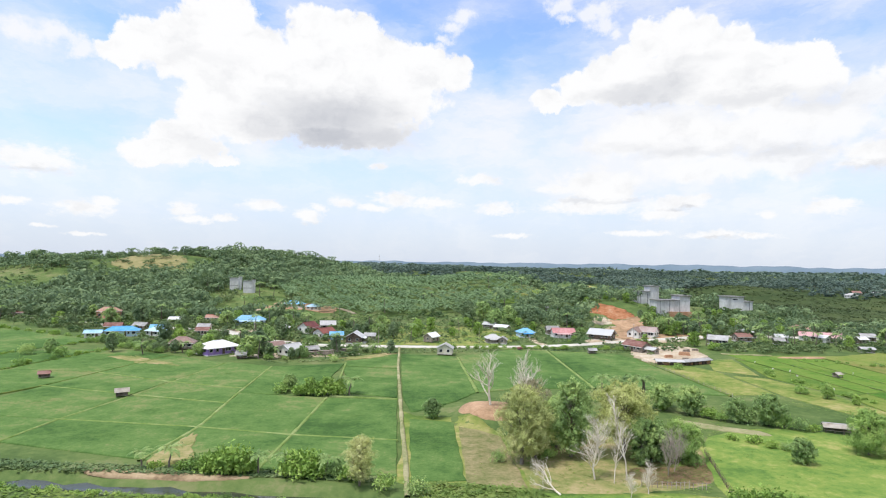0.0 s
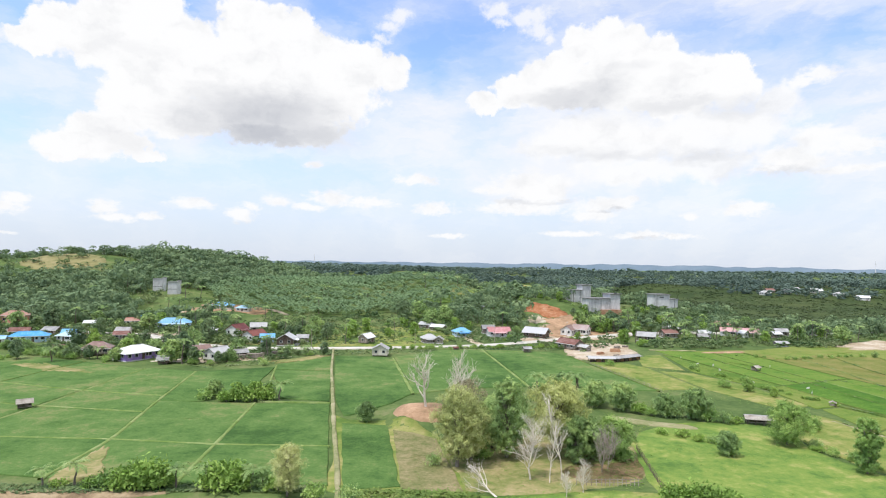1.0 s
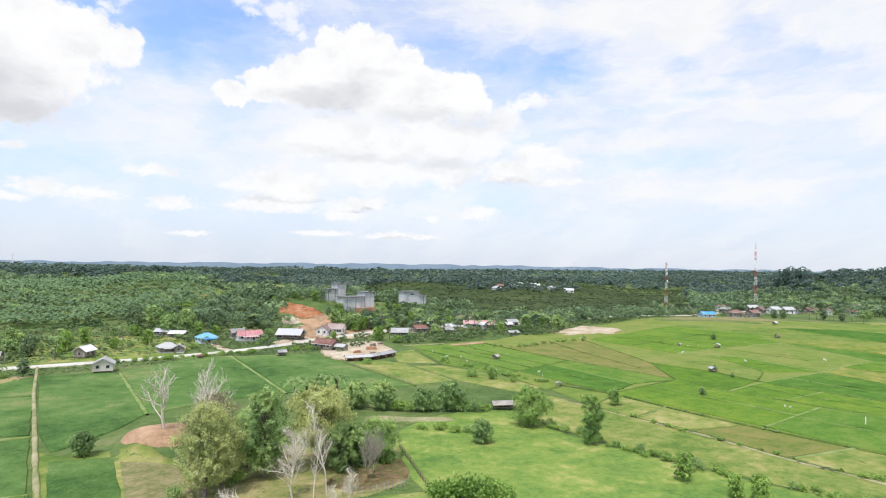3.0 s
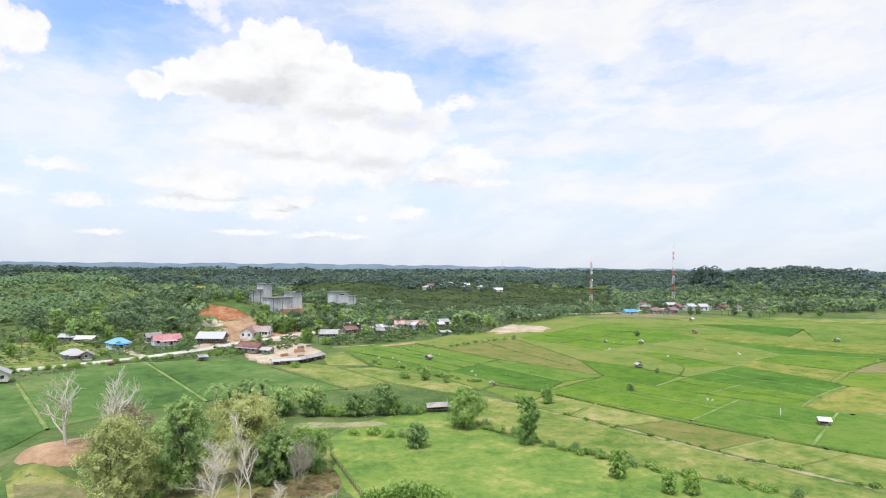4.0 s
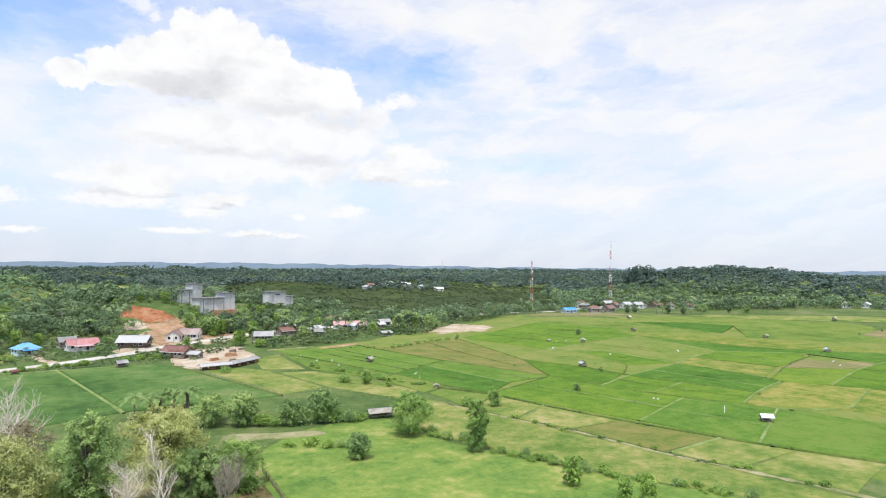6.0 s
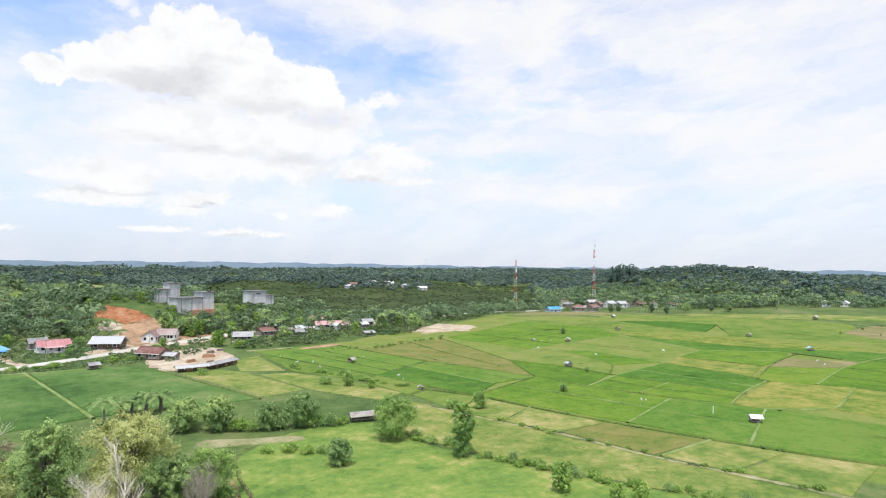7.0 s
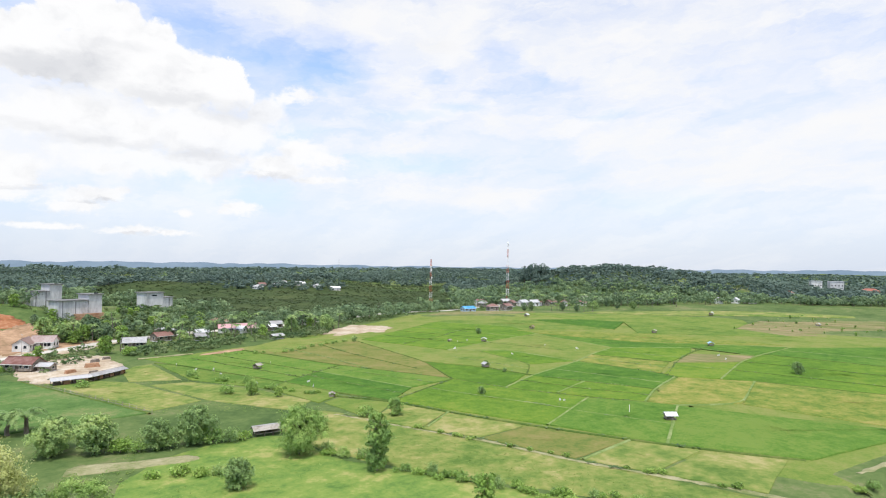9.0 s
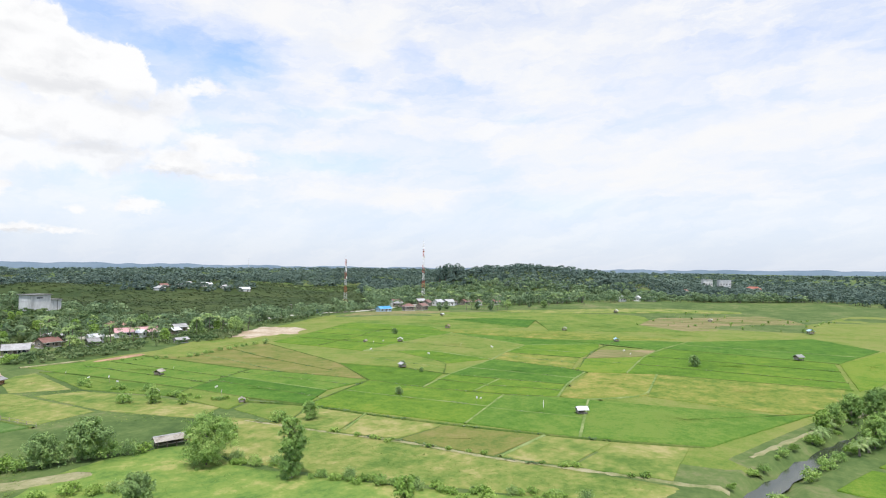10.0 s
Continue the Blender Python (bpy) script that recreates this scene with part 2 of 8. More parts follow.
    # soft white banks that trail from the cumulus
    banks = m("MAXIMUM", m("MAXIMUM", softly(SOFT_WEST, calm, 1.35), softly(SOFT_EAST, calm, 1.35)), softly(SOFT_SOUTH, calm, 1.35))
    banks = m("MULTIPLY", banks, m("ADD", 0.62, m("MULTIPLY", grain, 0.5)), 0, True)
    # shaded bases of the cumulus
    dark = m("MAXIMUM", softly(CLOUD_BASES, calm, 1.75), softly(LOW_BASES, calm, 1.5))
    lumps = fbm(v("MULTIPLY", bent, (1, 1.5, 1)), 15, 6, 0.6)
    body = m("ADD", dark, m("MULTIPLY", ramp(lumps, 0.46, 0.75), 0.24), 0, True)

    sky = add("ShaderNodeTexSky")
    sky.sky_type, sky.sun_disc = "NISHITA", False
    sky.sun_elevation, sky.sun_rotation = radians(SUN_EL), radians(SUN_AZ)
    sky.air_density, sky.dust_density, sky.ozone_density = 1.0, 1.2, 1.5
    blue = v("MULTIPLY", sky.outputs[0], SKY_TINT)
    haze = m("SUBTRACT", 1.0, ramp(el, 0.0, 0.3))
    blue = mix(m("MULTIPLY", haze, 0.85), blue, HAZE)
    colour = mix(veil, blue, mix(grain, VEIL_GREY, VEIL_WHITE))
    colour = mix(m("MULTIPLY", banks, m("SUBTRACT", 1.0, m("MULTIPLY", gaps, 0.6))), colour, VEIL_WHITE)
    colour = mix(cover_wisp, colour, VEIL_WHITE)
    puff = mix(body, CLOUD_WHITE, CLOUD_GREY)
    colour = mix(cover_low, colour, puff)
    colour = mix(m("MULTIPLY", m("MULTIPLY", dark, banks), 0.7), colour, CLOUD_GREY)
    colour = mix(cover_mid, colour, puff)
    colour = mix(cover_big, colour, puff)
    back = add("ShaderNodeBackground")
    back.inputs["Strength"].default_value = 0.1
    link(colour, back.inputs["Color"])
    out = add("ShaderNodeOutputWorld")
    link(back.outputs[0], out.inputs["Surface"])


SKY_TINT = (2.25, 2.4, 2.85)
HAZE = (6.7, 7.5, 8.9, 1)
VEIL_WHITE = (9.8, 9.8, 9.9, 1)
VEIL_GREY = (7.9, 8.35, 9.3, 1)
CLOUD_WHITE = (10.3, 10.3, 10.35, 1)
CLOUD_GREY = (5.5, 5.7, 6.25, 1)
make_world()

sun = new("sun", bpy.data.lights.new("sun", "SUN"))
sun.data.energy, sun.data.angle, sun.data.color = 3.2, radians(0.6), (1.0, 0.96, 0.88)
_a, _e = radians(SUN_AZ), radians(SUN_EL)
sun.matrix_world = look((600 * math.sin(_a) * math.cos(_e), 600 * math.cos(_a) * math.cos(_e), 600 * math.sin(_e)), (0, 0, 0))

# ---- materials ----
def material(name, colours, big=0.05, fine=1.5, rough=0.9, bump=0.3, metal=0.0, vary="", through=0.0, stretch=(1, 1, 1), blend=0.45, shift=0.34, gloss=0.25):
    """colours: two to four base colours, mixed by noise at two sizes (big, fine: noise scales per metre).
    vary: 'island' or 'object' shifts the value from piece to piece; through: share of light that leaves let through."""
    mat = bpy.data.materials.new(name)
    mat.use_nodes = True
    nt = mat.node_tree
    nt.nodes.clear()
    add, link = nt.nodes.new, nt.links.new
    geo = add("ShaderNodeNewGeometry")
    place = add("ShaderNodeVectorMath")
    place.operation = "MULTIPLY"
    place.inputs[1].default_value = stretch
    link(geo.outputs["Position"], place.inputs[0])

    def noisy(scale, detail, rough_=0.6):
        n = add("ShaderNodeTexNoise")
        n.inputs["Scale"].default_value, n.inputs["Detail"].default_value, n.inputs["Roughness"].default_value = scale, detail, rough_
        link(place.outputs[0], n.inputs["Vector"])
        return n.outputs["Fac"]

    a, b, mid = noisy(big, 5), noisy(fine, 4, 0.7), noisy((big * fine) ** 0.5, 4)
    both = add("ShaderNodeMix")
    both.inputs[0].default_value = 0.5
    link(b, both.inputs[2]), link(mid, both.inputs[3])
    three = add("ShaderNodeMix")
    three.inputs[0].default_value = 1 - blend
    link(a, three.inputs[2]), link(both.outputs[0], three.inputs[3])
    value = three.outputs[0]
    if vary:
        if vary == "island":
            rnd = geo.outputs["Random Per Island"]
        else:
            rnd = add("ShaderNodeObjectInfo").outputs["Random"]
        mm = add("ShaderNodeMath")
        mm.operation = "MULTIPLY_ADD"
        mm.inputs[1].default_value, mm.inputs[2].default_value = shift, -shift / 2
        link(rnd, mm.inputs[0])
        ad = add("ShaderNodeMath")
        link(mm.outputs[0], ad.inputs[0]), link(value, ad.inputs[1])
        value = ad.outputs[0]
    ramp = add("ShaderNodeValToRGB")
    link(value, ramp.inputs[0])
    el = ramp.color_ramp.elements
    spots = np.linspace(0.4, 0.6, len(colours))
    while len(el) < len(colours):
        el.new(0.5)
    for e, s, c in zip(el, spots, colours):
        e.position, e.color = s, (*c, 1)
    p = add("ShaderNodeBsdfPrincipled")
    link(ramp.outputs[0], p.inputs["Base Color"])
    p.inputs["Roughness"].default_value, p.inputs["Metallic"].default_value = rough, metal
    p.inputs["Specular IOR Level"].default_value = gloss
    if bump:
        bp = add("ShaderNodeBump")
        bp.inputs["Strength"].default_value, bp.inputs["Distance"].default_value = bump, 0.3
        link(b, bp.inputs["Height"]), link(bp.outputs[0], p.inputs["Normal"])
    out = add("ShaderNodeOutputMaterial")
    if through:
        tr = add("ShaderNodeBsdfTranslucent")
        link(ramp.outputs[0], tr.inputs["Color"])
        ms = add("ShaderNodeMixShader")
        ms.inputs[0].default_value = through
        link(p.outputs[0], ms.inputs[1]), link(tr.outputs[0], ms.inputs[2]), link(ms.outputs[0], out.inputs["Surface"])
    else:
        link(p.outputs[0], out.inputs["Surface"])
    return mat


def corrugated(name, colours, pitch=0.9, rust=0.0, rough=0.45, metal=0.0):
    """Roof sheet: ribs as relief along the object's x, weathering in large stains."""
    mat = material(name, colours, big=0.25, fine=2.5, rough=rough, bump=0, metal=metal, vary="object")
    nt = mat.node_tree
    tex = nt.nodes.new("ShaderNodeTexCoord")
    wave = nt.nodes.new("ShaderNodeTexWave")
    wave.wave_type, wave.bands_direction = "BANDS", "X"
    wave.inputs["Scale"].default_value, wave.inputs["Distortion"].default_value = 0.3 / pitch, 0.3
    nt.links.new(tex.outputs["Object"], wave.inputs["Vector"])
    bp = nt.nodes.new("ShaderNodeBump")
    bp.inputs["Strength"].default_value, bp.inputs["Distance"].default_value = 0.5, 0.06
    nt.links.new(wave.outputs["Fac"], bp.inputs["Height"])
    p = next(n for n in nt.nodes if n.type == "BSDF_PRINCIPLED")
    nt.links.new(bp.outputs[0], p.inputs["Normal"])
    return mat


M = {}
M["ground"] = material("scrub_ground", [(0.0638, 0.106, 0.0343), (0.0909, 0.142, 0.045), (0.128, 0.177, 0.0587), (0.192, 0.202, 0.0918)], 0.03, 0.6, gloss=0.05)
M["meadow"] = material("meadow_grass", [(0.0918, 0.174, 0.0407), (0.146, 0.237, 0.0528), (0.207, 0.28, 0.066), (0.336, 0.336, 0.116)], 0.09, 0.7, bump=0.5, gloss=0.05)
M["pasture"] = material("rough_pasture", [(0.0964, 0.166, 0.0357), (0.16, 0.221, 0.0525), (0.246, 0.265, 0.0788), (0.354, 0.319, 0.137)], 0.07, 0.6, bump=0.5, gloss=0.05)
M["rice_dark"] = material("young_rice", [(0.0495, 0.105, 0.0287), (0.0846, 0.16, 0.0428), (0.118, 0.201, 0.0572), (0.205, 0.226, 0.0893)], 0.04, 1.9, vary="object", bump=0.5, blend=0.5, shift=0.07, gloss=0.05)
M["rice"] = material("rice", [(0.0803, 0.162, 0.0226), (0.108, 0.204, 0.0273), (0.143, 0.235, 0.0321), (0.19, 0.257, 0.0434)], 0.05, 1.5, vary="object", bump=1.0, blend=0.35, shift=0.16, gloss=0.05)
M["rice_mid"] = material("tall_rice", [(0.0589, 0.141, 0.023), (0.0824, 0.177, 0.0278), (0.112, 0.211, 0.0351), (0.159, 0.238, 0.0484)], 0.05, 1.5, vary="object", bump=1.0, blend=0.35, shift=0.14, gloss=0.05)
M["rice_ripe"] = material("ripening_rice", [(0.0898, 0.168, 0.0315), (0.137, 0.209, 0.042), (0.175, 0.23, 0.0525), (0.222, 0.244, 0.0714)], 0.07, 1.5, vary="object", bump=0.6, shift=0.14, gloss=0.05)
M["rice_gold"] = material("yellow_ripe_rice", [(0.108, 0.181, 0.0323), (0.173, 0.225, 0.0456), (0.243, 0.255, 0.0627), (0.324, 0.289, 0.0902)], 0.16, 1.5, vary="object", bump=0.7, shift=0.04, gloss=0.05)
M["ploughed"] = material("ploughed_land", [(0.15, 0.18, 0.06), (0.2, 0.2, 0.08), (0.26, 0.22, 0.11), (0.31, 0.25, 0.14)], 0.05, 0.8, bump=0.5, stretch=(1, 0.25, 1), gloss=0.05)
M["stubble"] = material("stubble_field", [(0.103, 0.155, 0.036), (0.155, 0.185, 0.048), (0.196, 0.2, 0.06), (0.236, 0.21, 0.078)], 0.12, 1.4, vary="object", bump=0.5, shift=0.12, gloss=0.05)
M["bund"] = material("grass_bund", [(0.125, 0.201, 0.048), (0.192, 0.261, 0.0816), (0.288, 0.332, 0.144)], 0.12, 0.9, gloss=0.05)
M["bund_dark"] = material("dark_bund", [(0.06, 0.11, 0.025), (0.1, 0.155, 0.035), (0.16, 0.19, 0.055)], 0.12, 1.1, gloss=0.05)
M["path"] = material("trodden_path", [(0.17, 0.2, 0.07), (0.29, 0.28, 0.14), (0.4, 0.36, 0.22)], 0.15, 1.4)
M["road"] = material("pale_road", [(0.44, 0.41, 0.34), (0.56, 0.53, 0.46), (0.64, 0.61, 0.55)], 0.1, 2.0, bump=0.1)
M["soil"] = material("bare_soil", [(0.242, 0.162, 0.0866), (0.375, 0.237, 0.139), (0.508, 0.335, 0.208)], 0.15, 1.5)
M["red_soil"] = material("red_clay", [(0.17, 0.085, 0.037), (0.306, 0.119, 0.051), (0.391, 0.187, 0.094), (0.425, 0.281, 0.187)], 0.12, 0.7)
M["sand"] = material("pale_sand", [(0.34, 0.25, 0.16), (0.47, 0.38, 0.27), (0.6, 0.53, 0.42)], 0.1, 1.2)
M["mud"] = material("bank_mud", [(0.2, 0.14, 0.08), (0.33, 0.24, 0.14), (0.42, 0.32, 0.2)], 0.2, 1.6)
M["bark"] = material("bark", [(0.1, 0.075, 0.055), (0.19, 0.16, 0.13), (0.27, 0.24, 0.2)], 0.8, 6, stretch=(1, 1, 0.3))
M["twig_bark"] = material("grey_brown_twig", [(0.26, 0.22, 0.18), (0.38, 0.33, 0.28), (0.48, 0.43, 0.38)], 0.6, 5, stretch=(1, 1, 0.3))
M["dead_bark"] = material("bleached_wood", [(0.519, 0.452, 0.376), (0.684, 0.615, 0.524), (0.826, 0.766, 0.673)], 0.6, 5, stretch=(1, 1, 0.3))
LEAF = dict(rough=0.7, bump=0, vary="island", through=0.25, gloss=0.15, shift=0.1)
LEAF_NEAR = dict(rough=0.6, bump=0, vary="island", through=0.2, gloss=0.22, shift=0.07)
M["leaf_dark"] = material("dark_leaf", [(0.149, 0.237, 0.0853), (0.235, 0.356, 0.122), (0.344, 0.475, 0.159), (0.492, 0.603, 0.213)], 0.12, 0.9, **LEAF_NEAR)
M["leaf_mid"] = material("green_leaf", [(0.154, 0.268, 0.0738), (0.233, 0.371, 0.0968), (0.326, 0.473, 0.125), (0.464, 0.583, 0.186)], 0.12, 0.9, **LEAF_NEAR)
M["leaf_grey"] = material("grey_green_leaf", [(0.288, 0.339, 0.128), (0.414, 0.46, 0.17), (0.538, 0.563, 0.224), (0.71, 0.71, 0.362)], 0.15, 0.9, **LEAF_NEAR)
M["leaf_gold"] = material("yellow_green_leaf", [(0.334, 0.382, 0.12), (0.46, 0.493, 0.169), (0.57, 0.593, 0.241), (0.681, 0.676, 0.361)], 0.15, 0.9, **LEAF_NEAR)
M["leaf_brown"] = material("withering_leaf", [(0.2, 0.17, 0.1), (0.29, 0.25, 0.15), (0.36, 0.33, 0.2)], 0.15, 0.9, **LEAF_NEAR)
M["leaf_bright"] = material("bright_leaf", [(0.154, 0.261, 0.057), (0.225, 0.361, 0.075), (0.298, 0.439, 0.095), (0.391, 0.52, 0.132)], 0.12, 0.9, **LEAF_NEAR)
M["leaf_forest"] = material("woodland_leaf", [(0.125, 0.195, 0.105), (0.165, 0.245, 0.125), (0.21, 0.295, 0.145), (0.275, 0.36, 0.17)], 0.09, 0.3, **LEAF)
# the haze over the far woods is put into this leaf's bluish colour
M["leaf_far_haze"] = material("hazed_woodland_leaf", [(0.0883, 0.131, 0.114), (0.125, 0.18, 0.14), (0.169, 0.227, 0.171)], 0.012, 0.12, **LEAF)
M["leaf_swamp"] = material("swamp_scrub_leaf", [(0.0548, 0.084, 0.0388), (0.0764, 0.109, 0.0484), (0.104, 0.142, 0.0581), (0.141, 0.173, 0.0727)], 0.02, 0.2, **LEAF)
M["palm_leaf"] = material("palm_leaf", [(0.134, 0.212, 0.0775), (0.201, 0.312, 0.1), (0.29, 0.401, 0.139), (0.444, 0.512, 0.221)], 0.15, 0.9, **LEAF_NEAR)
M["oil_palm"] = material("oil_palm_leaf", [(0.135, 0.215, 0.114), (0.189, 0.288, 0.14), (0.248, 0.359, 0.176)], 0.03, 0.5, **LEAF)
M["grass"] = material("tussock_grass", [(0.099, 0.171, 0.0369), (0.165, 0.244, 0.0554), (0.264, 0.305, 0.0981)], 0.12, 0.9, **LEAF_NEAR)
M["dry_grass"] = material("dry_hill_grass", [(0.14, 0.16, 0.05), (0.24, 0.22, 0.09), (0.31, 0.27, 0.13)], 0.05, 0.5)
M["concrete"] = material("raw_concrete", [(0.44, 0.435, 0.425), (0.58, 0.575, 0.565), (0.68, 0.675, 0.66)], 0.22, 1.6, bump=0.15, stretch=(1, 1, 0.35))
M["concrete_dark"] = material("stained_concrete", [(0.13, 0.13, 0.125), (0.2, 0.2, 0.195), (0.28, 0.28, 0.27)], 0.3, 1.6, bump=0.15)
M["brick_red"] = material("red_brick", [(0.32, 0.16, 0.09), (0.42, 0.24, 0.14), (0.5, 0.34, 0.22)], 0.4, 3, bump=0.2)
M["plaster"] = material("white_plaster", [(0.55, 0.54, 0.5), (0.7, 0.69, 0.65), (0.78, 0.77, 0.74)], 0.3, 2.5, bump=0.1)
M["cream"] = material("cream_plaster", [(0.5, 0.45, 0.36), (0.62, 0.57, 0.47), (0.7, 0.66, 0.57)], 0.3, 2.5, bump=0.1)
M["violet"] = material("violet_paint", [(0.24, 0.16, 0.4), (0.32, 0.21, 0.52), (0.38, 0.26, 0.58)], 0.3, 2.5, bump=0.1)
M["bluewall"] = material("pale_blue_paint", [(0.36, 0.5, 0.6), (0.46, 0.6, 0.7), (0.55, 0.68, 0.76)], 0.3, 2.5, bump=0.1)
M["orangewall"] = material("orange_plaster", [(0.42, 0.2, 0.12), (0.52, 0.27, 0.17), (0.6, 0.36, 0.25)], 0.3, 2.5, bump=0.1)
M["wood"] = material("weathered_board", [(0.16, 0.13, 0.1), (0.27, 0.23, 0.19), (0.38, 0.34, 0.29)], 0.5, 4, stretch=(1, 1, 0.25))
M["wood_dark"] = material("dark_board", [(0.07, 0.05, 0.04), (0.12, 0.09, 0.07), (0.19, 0.15, 0.12)], 0.5, 4)
M["thatch"] = material("grey_thatch", [(0.25, 0.21, 0.17), (0.38, 0.34, 0.29), (0.5, 0.46, 0.41)], 0.4, 3, bump=0.6)
M["pane"] = material("dark_pane", [(0.02, 0.025, 0.03), (0.045, 0.05, 0.055)], 0.5, 3, rough=0.12, bump=0)
M["metal_red"] = material("red_lattice_paint", [(0.42, 0.06, 0.035), (0.52, 0.1, 0.06)], 0.3, 2, rough=0.5, bump=0)
M["metal_white"] = material("white_lattice_paint", [(0.7, 0.69, 0.67), (0.8, 0.79, 0.78)], 0.3, 2, rough=0.5, bump=0)
M["steel"] = material("galvanised_steel", [(0.42, 0.43, 0.44), (0.56, 0.57, 0.58)], 0.3, 2, rough=0.5, bump=0)
M["cloth"] = material("white_cloth", [(0.74, 0.73, 0.7), (0.82, 0.81, 0.79)], 0.6, 3, bump=0)
M["roof_blue"] = corrugated("blue_roof_sheet", [(0.06, 0.28, 0.55), (0.1, 0.36, 0.64), (0.2, 0.45, 0.68)])
M["roof_lightblue"] = corrugated("light_blue_roof_sheet", [(0.2, 0.42, 0.62), (0.32, 0.52, 0.7), (0.45, 0.62, 0.74)])
M["roof_white"] = corrugated("white_roof_sheet", [(0.5, 0.5, 0.5), (0.66, 0.66, 0.67), (0.76, 0.76, 0.77)])
M["roof_zinc"] = corrugated("zinc_roof_sheet", [(0.279, 0.271, 0.262), (0.394, 0.385, 0.377), (0.492, 0.484, 0.476)])
M["roof_rust"] = corrugated("rusty_roof_sheet", [(0.105, 0.041, 0.029), (0.18, 0.075, 0.054), (0.27, 0.15, 0.124)])
M["roof_maroon"] = corrugated("maroon_roof_sheet", [(0.12, 0.03, 0.025), (0.17, 0.045, 0.035), (0.24, 0.08, 0.06)])
M["roof_pink"] = corrugated("faded_red_roof_sheet", [(0.46, 0.2, 0.2), (0.55, 0.28, 0.28), (0.6, 0.36, 0.36)])
M["roof_red"] = corrugated("red_roof_sheet", [(0.288, 0.099, 0.069), (0.368, 0.143, 0.0978), (0.416, 0.242, 0.184)])
M["roof_pale"] = corrugated("faded_pink_roof_sheet", [(0.255, 0.165, 0.135), (0.345, 0.247, 0.217), (0.42, 0.345, 0.315)])


def water_material():
    mat = bpy.data.materials.new("canal_water")
    mat.use_nodes = True
    nt = mat.node_tree
    p = nt.nodes["Principled BSDF"]
    p.inputs["Base Color"].default_value = (0.05, 0.06, 0.04, 1)
    p.inputs["Roughness"].default_value = 0.14
    n = nt.nodes.new("ShaderNodeTexNoise")
    n.inputs["Scale"].default_value = 1.2
    b = nt.nodes.new("ShaderNodeBump")
    b.inputs["Strength"].default_value, b.inputs["Distance"].default_value = 0.12, 0.1
    nt.links.new(n.outputs["Fac"], b.inputs["Height"])
    nt.links.new(b.outputs[0], p.inputs["Normal"])
    return mat


M["water"] = water_material()
M["tuft"] = material("short_grass_tuft", [(0.138, 0.23, 0.046), (0.196, 0.299, 0.057), (0.276, 0.345, 0.081)], 0.12, 0.9, **LEAF_NEAR)
M["swamp"] = material("swamp_ground", [(0.0404, 0.0642, 0.0256), (0.0575, 0.0842, 0.032), (0.0806, 0.104, 0.039)], 0.012, 0.15, gloss=0.05)
M["dry_stubble"] = material("dry_stubble", [(0.12, 0.15, 0.05), (0.19, 0.19, 0.08), (0.27, 0.235, 0.12), (0.35, 0.29, 0.17)], 0.1, 1.8, bump=0.5, shift=0.1, gloss=0.05)
M["worn_grass"] = material("worn_grass", [(0.152, 0.196, 0.0554), (0.216, 0.228, 0.0832), (0.304, 0.272, 0.122), (0.39, 0.315, 0.177)], 0.12, 1.2, bump=0.5, gloss=0.05)

M["weed"] = material("weed_leaf", [(0.0938, 0.158, 0.066), (0.13, 0.203, 0.0825), (0.181, 0.248, 0.1), (0.249, 0.293, 0.138)], 0.06, 0.4, **LEAF)

# ---- builders ----
rng = np.random.default_rng(7)


def faces_mesh(name, v4, mats, idx=None):
    """A mesh of loose faces from an array (n, corners, 3)."""
    n, c = v4.shape[:2]
    me = bpy.data.meshes.new(name)
    me.vertices.add(n * c), me.loops.add(n * c), me.polygons.add(n)
    me.vertices.foreach_set("co", np.ascontiguousarray(v4, np.float32).ravel())
    me.loops.foreach_set("vertex_index", np.arange(n * c, dtype=np.int32))
    me.polygons.foreach_set("loop_start", np.arange(0, n * c, c, dtype=np.int32))
    if idx is not None:
        me.polygons.foreach_set("material_index", np.asarray(idx, np.int32))
    for mm in mats:
        me.materials.append(mm)
    me.update(calc_edges=True)
    return me


def grid_mesh(name, pts, mat, smooth=True, closed=False):
    """A mesh from an array (rows, columns, 3) of points."""
    r, c = pts.shape[:2]
    ids = np.arange(r * c).reshape(r, c)
    if closed:
        ids = np.concatenate([ids, ids[:, :1]], 1)
    f = np.stack([ids[:-1, :-1], ids[:-1, 1:], ids[1:, 1:], ids[1:, :-1]], -1).reshape(-1, 4)
    me = bpy.data.meshes.new(name)
    me.from_pydata(pts.reshape(-1, 3).tolist(), [], f.tolist())
    me.materials.append(mat)
    if smooth:
        me.polygons.foreach_set("use_smooth", np.ones(len(f), bool))
    me.update()
    return me


def part(name, bm, mat, parent, label=""):
    me = bpy.data.meshes.new(name)
    bm.to_mesh(me)
    bm.free()
    if mat:
        me.materials.append(mat)
    return mesh_part(name, me, parent, label)


def mesh_part(name, me, parent, label=""):
    ob = new(name, me)
    ob.parent = parent
    if label:
        tagged(ob, label)
    return ob


def box(bm, x0, x1, y0, y1, z0, z1):
    vs = [bm.verts.new((x, y, z)) for z in (z0, z1) for x, y in ((x0, y0), (x1, y0), (x1, y1), (x0, y1))]
    for a in ((3, 2, 1, 0), (4, 5, 6, 7), (0, 1, 5, 4), (1, 2, 6, 5), (2, 3, 7, 6), (3, 0, 4, 7)):
        bm.faces.new([vs[i] for i in a])
    return bm


def boxes(*bs):
    bm = bmesh.new()
    for b in bs:
        box(bm, *b)
    return bm


